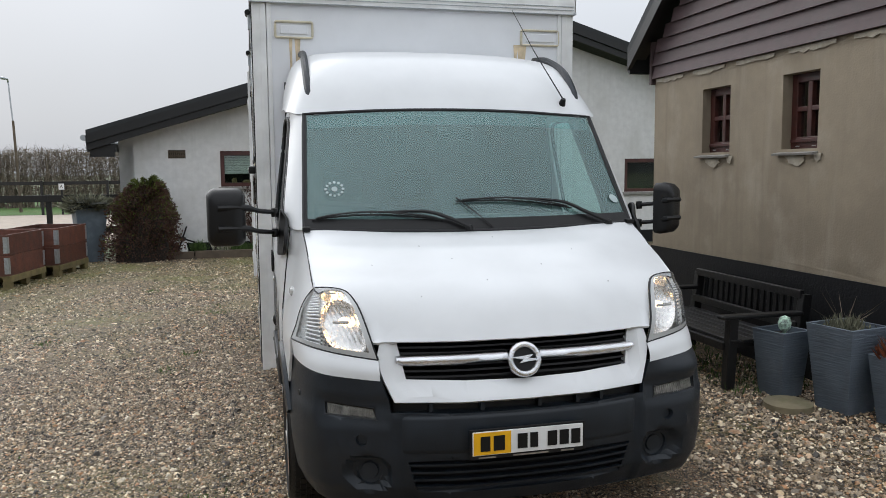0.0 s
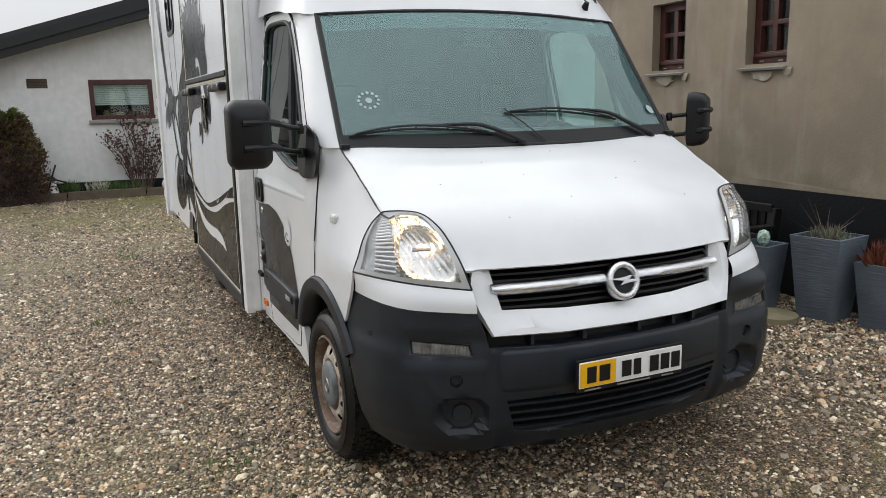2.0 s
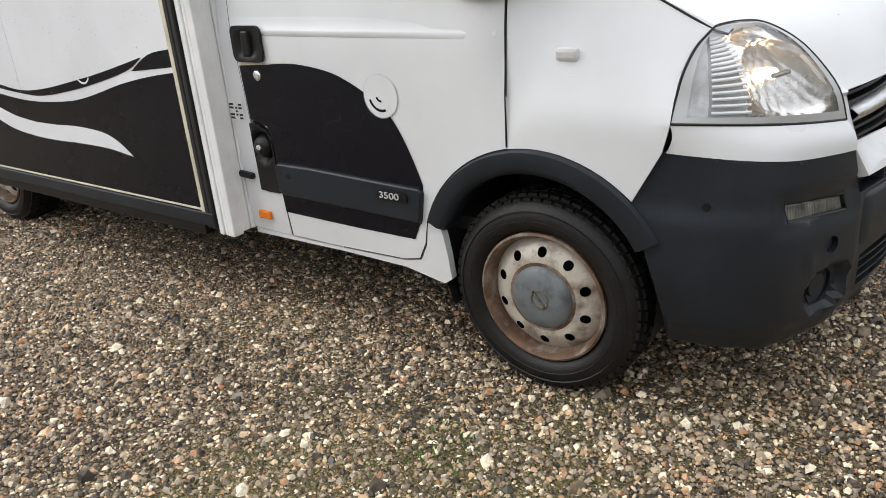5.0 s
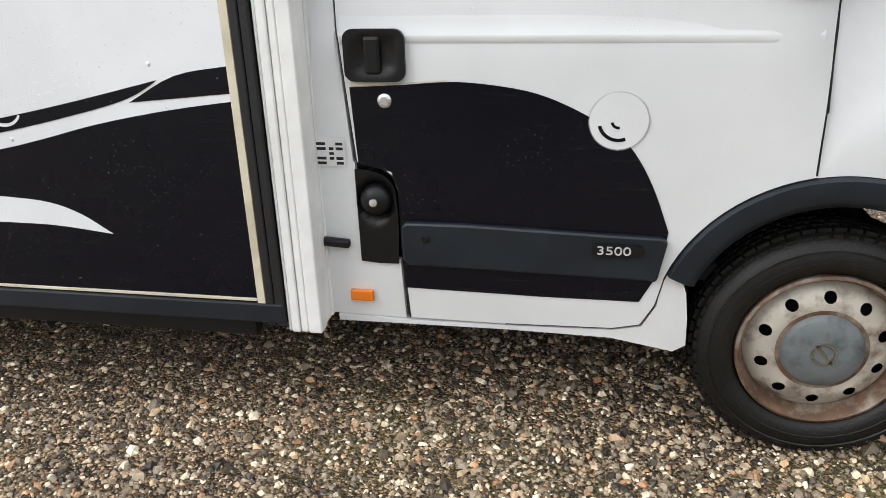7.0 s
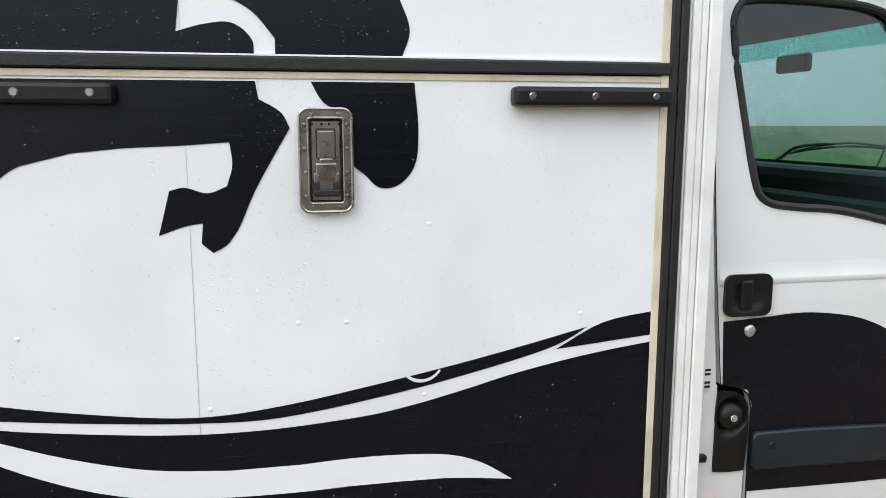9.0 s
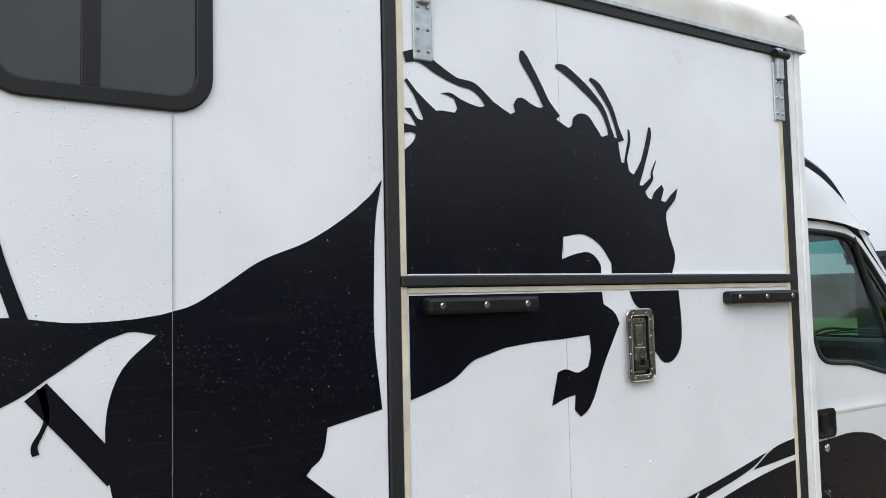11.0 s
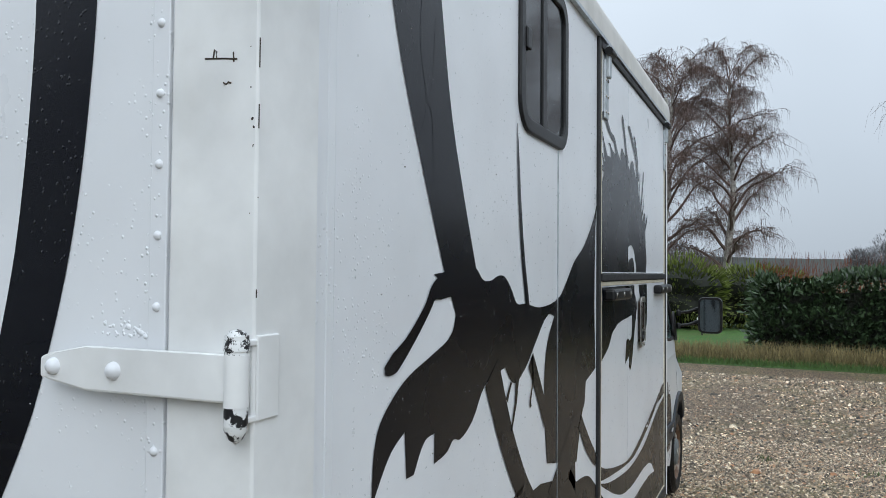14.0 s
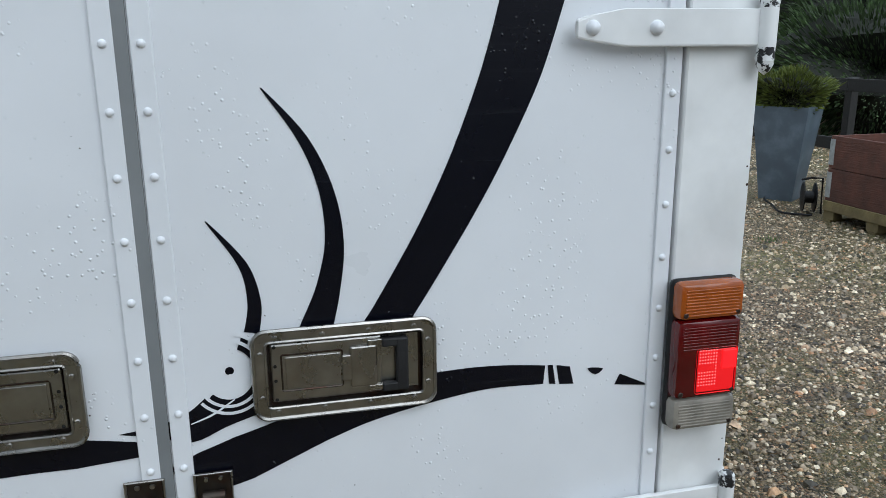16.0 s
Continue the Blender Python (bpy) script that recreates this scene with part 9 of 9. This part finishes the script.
tagged(part("plinth_black", cube(BXW - 0.012, 9, BY0 - 0.012, BY1 + 0.01, 0, 0.865), M_PLINTH), "black tarred plinth", "plinth", kind="structure")
clad = thing("boarded_gable", "dark purple-brown overlapping boards on the gable", "cladding", kind="structure")
YM = (BY0 + BY1) / 2
for k in range(14):
    z = 2.7 + 0.135 * k
    w = max(0.1, (BY1 - BY0) / 2 + 0.02 - max(0, z + 0.1 - 3.0) / 0.84)
    bm = bmesh.new()
    y0, y1 = YM - w, YM + w
    v = [bm.verts.new(p) for p in ((BXW - 0.05, y0, z), (BXW - 0.05, y1, z), (BXW - 0.018, y1, z + 0.15), (BXW - 0.018, y0, z + 0.15), (BXW + 0.02, y0, z), (BXW + 0.02, y1, z), (BXW + 0.02, y1, z + 0.15), (BXW + 0.02, y0, z + 0.15))]
    for f in ((0, 1, 2, 3), (4, 7, 6, 5), (0, 4, 5, 1), (0, 3, 7, 4), (1, 5, 6, 2)):
        bm.faces.new([v[i] for i in f])
    part("board", bm, M_CLAD, clad)
part("corner_trim", cube(BXW - 0.055, BXW + 0.03, BY1 - 0.01, BY1 + 0.035, 2.64, 3.1), M_CLAD, clad)
oroof = thing("outbuilding_roof", "steep dark roof with black verge", "roof", kind="structure")
for sgn in (-1, 1):
    ye, ze = YM + sgn * (BY1 - YM + 0.24), 2.98
    za = ze + 0.84 * (BY1 - YM + 0.24)
    for d0, d1, x0, x1, nm, mt in ((0.0, 0.1, BXW - 0.22, 9.2, "roof_slab", M_ROOF), (-0.16, 0.0, BXW - 0.22, BXW - 0.17, "verge_board", M_TRIM), (-0.06, -0.0, BXW - 0.17, BXW, "soffit", M_TRIM)):
        bm = bmesh.new()
        v = [bm.verts.new((x, y, z + d)) for x in (x0, x1) for (y, z) in ((ye, ze), (YM, za)) for d in (d0, d1)]
        for f in ((0, 1, 3, 2), (4, 6, 7, 5), (0, 4, 5, 1), (2, 3, 7, 6), (1, 5, 7, 3), (0, 2, 6, 4)):
            bm.faces.new([v[i] for i in f])
        part(nm, bm, mt, oroof)
    part("eaves_board", cube(BXW - 0.2, 9, ye - 0.02, ye + 0.02, ze - 0.2, ze + 0.02), M_TRIM, oroof)
for i, (y0, y1, z0, z1) in enumerate(HW):
    w = thing(f"window_{i + 3}", "small dark red window with four panes", "window", kind="structure")
    x = BXW + 0.11
    t = 0.072
    ym, zm = (y0 + y1) / 2, (z0 + z1) / 2
    for a, b, c, d in ((y0, y0 + t, z0, z1), (y1 - t, y1, z0, z1), (y0 + t, y1 - t, z0, z0 + 0.1), (y0 + t, y1 - t, z1 - t, z1), (ym - 0.026, ym + 0.026, z0 + 0.1, z1 - t), (y0 + t, ym - 0.026, zm, zm + 0.04), (ym + 0.026, y1 - t, zm, zm + 0.04)):
        part("window_frame", cube(x - 0.02, x + 0.05, a, b, c, d, 0.005), M_WINRED, w)
    part("bottom_rail", cube(x - 0.04, x - 0.02, y0 + 0.02, y1 - 0.02, z0 + 0.055, z0 + 0.085, 0.004), M_WINRED, w)
    for a in (y0 + 0.1, y1 - 0.14):
        part("hook", cube(x - 0.046, x - 0.04, a, a + 0.045, z0 + 0.018, z0 + 0.028), M_STEEL, w)
    for a, b in ((y0 + t, ym - 0.026), (ym + 0.026, y1 - t)):
        for c, d in ((z0 + 0.1, zm), (zm + 0.04, z1 - t)):
            part("pane", cube(x + 0.02, x + 0.024, a, b, c, d), M_PANEG, w).visible_shadow = False
        # hanging curtain in soft folds
        yy = [a + 0.012 + (b - a - 0.05) * k / 24 for k in range(25)]
        part("curtain", thick(grid(bmesh.new(), [[Vector((x + 0.075 + 0.009 * math.sin(y * 130 + i) + 0.004 * math.sin(y * 47), y, zz)) for y in yy] for zz in (z0 + 0.03, zm, z1 - 0.03)]), 0.002), M_CURTAIN, w, smooth=True)
    # no room is built: a black sheet paints its shade
    part("dark_room", cube(x + 0.3, x + 0.32, y0 - 0.1, y1 + 0.1, z0 - 0.1, z1 + 0.1), M_UNDERSHADE, w)
    # thin sill that falls outwards
    bm = bmesh.new()
    v = [bm.verts.new(p) for p in ((BXW + 0.1, y0, z0 - 0.004), (BXW + 0.1, y1, z0 - 0.004), (BXW - 0.055, y1 + 0.06, z0 - 0.035), (BXW - 0.055, y0 - 0.012, z0 - 0.035), (BXW + 0.1, y0, z0 - 0.05), (BXW + 0.1, y1, z0 - 0.05), (BXW - 0.05, y1 + 0.06, z0 - 0.052), (BXW - 0.05, y0 - 0.012, z0 - 0.052))]
    for f in ((0, 1, 2, 3), (4, 7, 6, 5), (2, 6, 7, 3), (0, 3, 7, 4), (1, 5, 6, 2), (0, 4, 5, 1)):
        bm.faces.new([v[k] for k in f])
    part("window_sill", bm, M_SILL, w)
    # crumbled pale render below the sill and beside its near end
    rng = random.Random(40 + i)
    for cy, cz, ry, rz in ((ym + 0.02, z0 - 0.06, 0.13, 0.085), (y0 - 0.02, z0 - 0.04, 0.05, 0.07)):
        edge = [(cy + ry * math.cos(a) * rng.uniform(0.75, 1.1), min(cz, cz + rz * math.sin(a) * rng.uniform(0.75, 1.1))) for a in [math.pi + math.pi * k / 12 for k in range(13)]]
        part("render_patch", thick(sheet(edge, lambda y, z: Vector((BXW - 0.009, y, z)), 0), -0.006), M_PALER, tw)
rng = random.Random(77)
for k in range(5):
    ya = BY0 + 0.1 + 0.72 * k
    edge = [(ya + 0.06 * q, 2.69) for q in range(10)] + [(ya + 0.06 * (9 - q), 2.66 - rng.uniform(0, 0.03) * math.sin(math.pi * q / 9)) for q in range(10)]
    part("render_patch", thick(sheet(edge, lambda y, z: Vector((BXW - 0.009, y, z)), 0), -0.006), M_PALER, tw)
pipe = thing("downpipe", "grey plastic downpipe at the corner", "downpipe")
part("pipe", tube(bmesh.new(), smooth_line([(3.2, 1.13, 2.8), (3.2, 1.13, 0.4), (3.2, 1.12, 0.2), (3.16, 1.05, 0.08)], 6), 0.04, 12), M_ZINC, pipe, smooth=True)
for z in (0.55, 1.6):
    part("bracket", lathe(bmesh.new(), [(0.041, -0.015), (0.047, -0.015), (0.047, 0.015), (0.041, 0.015)], Matrix.Translation((3.2, 1.13, z)), 14), M_ZINC, pipe)

# ---- bench, planters and stone by the outbuilding ----
bench = thing("garden_bench", "black-stained slatted garden bench against the plinth", "bench", m=pose(2.78, 2.88, 0) @ Matrix.Diagonal((1.12, 1.03, 0.93, 1)))
for y in (-0.72, 0.72):
    part("front_leg", cube(-0.36, -0.29, y - 0.035, y + 0.035, 0, 0.6, 0.006, pose(0, 0, 0, 0, 2)), M_BENCH, bench)
    part("back_leg", cube(0.16, 0.23, y - 0.035, y + 0.035, 0, 0.8, 0.006, pose(0, 0, 0, 0, 6)), M_BENCH, bench)
    part("armrest", cube(-0.4, 0.24, y - 0.045, y + 0.045, 0.6, 0.635, 0.01), M_BENCH, bench)
    part("side_rail", cube(-0.33, 0.2, y - 0.025, y + 0.025, 0.36, 0.41, 0.004), M_BENCH, bench)
for k in range(6):
    x = -0.33 + 0.095 * k
    part("seat_slat", cube(x, x + 0.075, -0.76, 0.76, 0.405 - 0.004 * k, 0.43 - 0.004 * k, 0.005), M_BENCH, bench)
part("seat_rail", cube(-0.36, -0.32, -0.7, 0.7, 0.33, 0.4, 0.005), M_BENCH, bench)
for z in (0.47, 0.74):
    part("back_rail", cube(0.2 + 0.1 * (z - 0.4), 0.235 + 0.1 * (z - 0.4), -0.72, 0.72, z, z + 0.07, 0.005), M_BENCH, bench)
for k in range(17):
    y = -0.66 + 1.32 * k / 16
    part("back_slat", cube(0.21, 0.228, y - 0.021, y + 0.021, 0.53, 0.75, 0.004, pose(0.055, 0, 0, 0, 3)), M_BENCH, bench)


def planter(x, y, w0, w1, h, turn, material, label, ribbed=True):
    """A tall tapered square pot with a rim and soil inside."""
    root = thing("planter", label, "planter", "tapered square planters", pose(x, y, 0, 0, 0, turn))
    bm = bmesh.new()
    prof = [(w0, 0), (w1, h)]
    rows = []
    n = 46 if ribbed else 6
    for k in range(n + 1):
        f = k / n
        w = (w0 + (w1 - w0) * f) / 2 + (0.0011 * (1 if k % 2 else -1) if ribbed and 0 < k < n else 0)
        rows.append(rounded_rect(-w, w, -w, w, 0.012, 2) + rounded_rect(-w, w, -w, w, 0.012, 2)[:1])
        rows[-1] = [Vector((a, b, h * f)) for a, b in rows[-1]]
    w = w1 / 2 - 0.025
    for z in (h, h - 0.08):
        r = rounded_rect(-w, w, -w, w, 0.012, 2)
        rows.append([Vector((a, b, z)) for a, b in r + r[:1]])
    grid(bm, rows)
    part("pot", bm, material, root, smooth=True, angle=25)
    part("soil", cube(-w, w, -w, w, h - 0.1, h - 0.05), M_SOIL, root)
    part("foot", cube(-w0 / 2 + 0.005, w0 / 2 - 0.005, -w0 / 2 + 0.005, w0 / 2 - 0.005, 0.0, 0.02), material, root)
    return root


planter(2.74, 1.95, 0.22, 0.3, 0.5, 12, M_POT, "small blue-grey ribbed planter by the bench")
planter(2.93, 1.5, 0.27, 0.385, 0.61, 10, M_POT, "large blue-grey ribbed planter with lavender")
planter(3.06, 1.1, 0.24, 0.34, 0.46, 8, M_POT, "blue-grey ribbed planter with rusty fern")
planter(-4.22, 13.42, 0.38, 0.58, 1.06, 20, M_POTPL, "tall plain blue-grey planter with low conifer", False)
planter(-5.86, 0.72, 0.36, 0.58, 1.02, 36, M_POTPL, "tall plain blue-grey planter with dwarf conifer", False)
tuft = lambda x, y, s: (lambda r: (x + r.normal(0, s), y + r.normal(0, s), 0))
for nm, lb, x, y, z, s, n, h, w, mt in (("lavender", "grey-green lavender in the planter", 2.93, 1.5, 0.55, 0.06, 320, 0.11, 0.006, M_LAV), ("rusty_fern", "withered rust-brown fern in the planter", 3.06, 1.1, 0.4, 0.06, 420, 0.17, 0.012, M_RUSTL)):
    ob = blades(nm, lb, tuft(x, y, s), n, h, w, mt, n + int(x * 10), "plant")
    ob.location = (0, 0, z)
    ob["kind"] = ""
ob = leaf_mesh("bare_stems", [(2.93, 1.53, 0.57)] * 9, [(math.cos(a), math.sin(a), 0.9) for a in range(9)], 0.33, 0.003, M_TWIG2, None, 3, jitter=0.2)
tagged(ob, "thin bare stems in the planter", "stems", kind="stuff")
orn = part("glass_ornament", lathe(bmesh.new(), [(0, 0), (0.01, 0.0), (0.012, 0.03), (0.04, 0.06), (0.05, 0.1), (0.035, 0.145), (0, 0.16)], Matrix.Translation((2.74, 1.92, 0.45)), 10), mat("green_white_ornament", (0.4, 0.55, 0.45), 0.3, vary=0.8, scale=40))
tagged(orn, "speckled green and white egg ornament on a stick", "ornament")
disc = part("stone_disc", lathe(bmesh.new(), [(0, 0.052), (0.15, 0.05), (0.168, 0.042), (0.172, 0.0)], Matrix.Translation((2.56, 1.62, 0)), 32), M_STONE, smooth=True)
tagged(disc, "mossy round stepping stone on the gravel", "stone disc")
spray_bush("dwarf_conifer", "low spreading conifer in the planter", (-4.22, 13.42, 0.98), 0.5, 0.26, 2600, 0.09, 0.009, M_LAV, M_CORE, 91, 0.5, 0.3, 0.7, "conifer")
spray_bush("dwarf_conifer", "bushy green and gold conifer in the planter", (-5.86, 0.72, 0.93), 0.36, 0.44, 5200, 0.07, 0.008, M_THUJA2, M_CORE, 92, 0.7, 0.6, 0.9, "conifer")


# ---- raised beds on pallets ----
def raised_bed(x0, y0, lx, ly, label, turn=0.0):
    """x0, y0: the corner towards +x and -y."""
    root = thing("raised_bed", label, "raised bed", "raised beds on pallets", pose(x0, y0, 0, 0, 0, turn) @ pose(-lx, 0, 0) @ Matrix.Diagonal((1, 1, 1.06, 1)))
    for i in range(3):
        for j in range(3):
            part("pallet_block", cube((lx - 0.1) * i / 2, (lx - 0.1) * i / 2 + 0.1, (ly - 0.14) * j / 2, (ly - 0.14) * j / 2 + 0.14, 0.02, 0.14, 0.006), M_PALLET, root)
    for j in range(3):
        part("pallet_runner", cube(0, lx, (ly - 0.1) * j / 2, (ly - 0.1) * j / 2 + 0.1, 0, 0.022, 0.003), M_PALLET, root)
        part("pallet_stringer", cube((lx - 0.1) * j / 2, (lx - 0.1) * j / 2 + 0.1, 0, ly, 0.14, 0.165, 0.003), M_PALLET, root)
    for j in range(6):
        part("pallet_board", cube(0, lx, (ly - 0.11) * j / 5, (ly - 0.11) * j / 5 + 0.11, 0.165, 0.19, 0.003), M_PALLET, root)
    part("pallet_edge", cube(lx - 0.004, lx + 0.016, 0, ly, 0.1, 0.19, 0.004), M_PALLET, root)
    for k in range(2):
        z = 0.19 + 0.295 * k
        for a, b, c, d in ((0, lx, 0, 0.022), (0, lx, ly - 0.022, ly), (0, 0.022, 0.022, ly - 0.022), (lx - 0.022, lx, 0.022, ly - 0.022)):
            part("collar_board", cube(a, b, c, d, z, z + 0.29, 0.004), M_COLLAR, root)
        for cx, cy in ((0, 0), (lx, 0), (0, ly), (lx, ly)):
            part("collar_hinge", cube(cx - 0.004 if cx == 0 else cx - 0.06, cx + 0.06 if cx == 0 else cx + 0.004, cy - 0.003 if cy == 0 else cy - 0.002, cy + 0.002 if cy == 0 else cy + 0.003, z + 0.03, z + 0.26), M_ZINC, root)
            part("collar_hinge", cube(cx - 0.003 if cx == 0 else cx - 0.002, cx + 0.002 if cx == 0 else cx + 0.003, cy if cy == 0 else cy - 0.06, cy + 0.06 if cy == 0 else cy, z + 0.03, z + 0.26), M_ZINC, root)
    part("soil", cube(0.022, lx - 0.022, 0.022, ly - 0.022, 0.2, 0.66), M_SOIL, root)
    return root


raised_bed(-4.68, 9.7, 0.85, 1.25, "red-brown raised bed of pallet collars on a pallet", -9.5)
raised_bed(-4.28, 11.0, 0.85, 1.25, "red-brown raised bed of pallet collars on a pallet", -10)
raised_bed(-5.5, 1.85, 0.85, 1.25, "red-brown raised bed on a mossy pallet")
cart = thing("hose_reel", "small black hose reel beside the planter", "hose reel", m=pose(-5.6, 1.5, 0))
part("reel", lathe(bmesh.new(), [(0.02, -0.06), (0.15, -0.06), (0.15, -0.05), (0.06, -0.045), (0.06, 0.045), (0.15, 0.05), (0.15, 0.06), (0.02, 0.06)], pose(0, 0, 0.16, 90, 0, 60), 20), M_BLACK, cart)
part("frame", tube(bmesh.new(), [(-0.08, 0.1, 0), (-0.08, 0.08, 0.36), (0.06, 0.08, 0.37), (0.08, -0.02, 0.34)], 0.012, 6), M_BLACK, cart)
hose = part("hose", tube(bmesh.new(), smooth_line([(-5.5, 1.7, 0.02), (-5.3, 1.5, 0.02), (-5.45, 1.15, 0.02), (-5.6, 0.8, 0.02), (-5.9, 0.5, 0.02)], 6), 0.011, 6), M_BLACK)
tagged(hose, "black garden hose lying on the gravel", "hose")


# ---- fences, lamp post, arena marker ----
def fence(name, label, pts, h, rails, w=0.1):
    root = thing(name, label, "fence")
    for a, b in zip(pts, pts[1:]):
        a, b = Vector((*a, 0)), Vector((*b, 0))
        d = (b - a).normalized()
        turn = math.degrees(math.atan2(d.y, d.x))
        part("post", cube(-w / 2, w / 2, -w / 2, w / 2, 0, h, 0.01, Matrix.Translation(a) @ pose(0, 0, 0, 0, 0, turn)), M_FENCE, root)
        for z in rails:
            part("rail", cube(0, (b - a).length, -0.065, -0.035, z - 0.07, z + 0.07, 0.006, Matrix.Translation(a) @ pose(0, 0, 0, 0, 0, turn)), M_FENCE, root)
    return root


fence("paddock_fence", "dark stained post and rail fence along the arena", [(-6.75, 0.6 + 2.3 * k) for k in range(-1, 5)] + [(-6.75, 14.5), (-5.18, 14.5), (-3.6, 14.5)], 1.3, (1.22, 0.55))
fence("arena_fence", "dark far post and rail fence behind the arena", [(-4.5 - 2.6 * k, 33.1) for k in range(16)], 1.45, (1.35, 0.75))
sign = thing("arena_marker", "white square arena letter board on the far fence", "sign", m=pose(-8.9, 33.0, 1.2))
part("stake", cube(-0.04, 0.04, -0.03, 0.02, -1.22, 0.1), M_FENCE, sign)
part("board", cube(-0.11, 0.11, -0.05, -0.03, -0.13, 0.13, 0.01), M_STATUE, sign)
text_mesh("letter", "A", 0.2, pose(0, -0.053, 0, 90), M_BLACK, sign)
lamp = thing("lamp_post", "tall wooden lamp post behind the arena", "lamp post", m=pose(-11.3, 36, 0))
part("post", tube(bmesh.new(), [(0, 0, 0), (-0.05, 0, 2.2), (-0.1, 0, 4.14)], [0.07, 0.06, 0.05], 10), M_EDGE, lamp)
part("pole", tube(bmesh.new(), [(-0.1, 0, 4.0), (-0.16, 0, 5.0), (-0.2, 0, 5.9)], 0.03, 8), M_ZINC, lamp, "thin grey metal pole")
part("lamp_head", tube(bmesh.new(), [(-0.2, 0, 5.85), (-0.2, -0.1, 5.98), (-0.42, -0.4, 6.0)], [0.03, 0.05, 0.07], 8), M_ZINC, lamp)

# ---- beyond the front of the truck ----
shed = thing("dark_shed", "black shed with flat roof and pale lettering", "shed", m=pose(6.2, -19.0, 0))
part("wall", cube(-3.5, 3.5, -2, 2, 0, 2.6), M_TRIM, shed)
part("roof", cube(-3.7, 3.7, -2.2, 2.2, 2.62, 2.8, 0.02), M_ROOF, shed)
part("fascia", cube(-3.65, 3.65, 2.05, 2.15, 2.45, 2.62), M_GREY, shed)
for x0, x1 in ((-3.3, -3.16), (-3.08, -2.9), (-2.82, -2.66), (-2.58, -2.42)):
    part("pale_bar", cube(x0, x1, 1.998, 2.012, 2.1, 2.3), M_STATUE, shed)
amp = text_mesh("letter_sign", "&", 0.52, pose(0.4, -16.5, 0.56, 90, 0, 180), M_STATUE, None, 0.02)
tagged(amp, "white ampersand letter standing in the garden", "letter sign")
tagged(part("sign_stake", tube(bmesh.new(), [(0.4, -16.53, 0), (0.4, -16.53, 0.62)], 0.02, 6), M_FENCE), "thin stake of the letter sign", "stake")
mach = thing("farm_implement", "faded orange and black farm implement by the hedge", "implement", m=pose(-8.5, -9.0, 0, 0, 0, -6))
for x in (-0.85, -0.3, 0.3, 0.85):
    part("orange_board", cube(x - 0.27, x + 0.27, -0.35, 0.35, 0.6, 0.78 + 0.03 * abs(x), 0.02), M_ORANGEP, mach)
part("frame", cube(-1.15, 1.15, -0.38, 0.38, 0.42, 0.6, 0.02), M_BLACK, mach)
for x in (-1.05, 1.05):
    part("leg", cube(x - 0.05, x + 0.05, 0.26, 0.36, 0, 0.45, 0.01), M_BLACK, mach)
part("hitch_plate", cube(-0.35, -0.02, 0.38, 0.44, 0.3, 0.6, 0.02, pose(0, 0, 0, 0, 8)), M_BLACK, mach)
part("lever", tube(bmesh.new(), [(-0.1, 0.3, 0.75), (-0.1, 0.35, 1.0)], 0.02, 6), M_BLACK, mach)
post_sign = thing("post_sign", "small white sign on a white post above the hedge", "sign", m=pose(-7.4, -14.5, 0))
part("post", cube(-0.025, 0.025, -0.02, 0.02, 0, 2.36), M_STATUE, post_sign)
part("board", cube(-0.11, 0.11, 0.02, 0.035, 2.36, 2.44, 0.004), M_STATUE, post_sign)
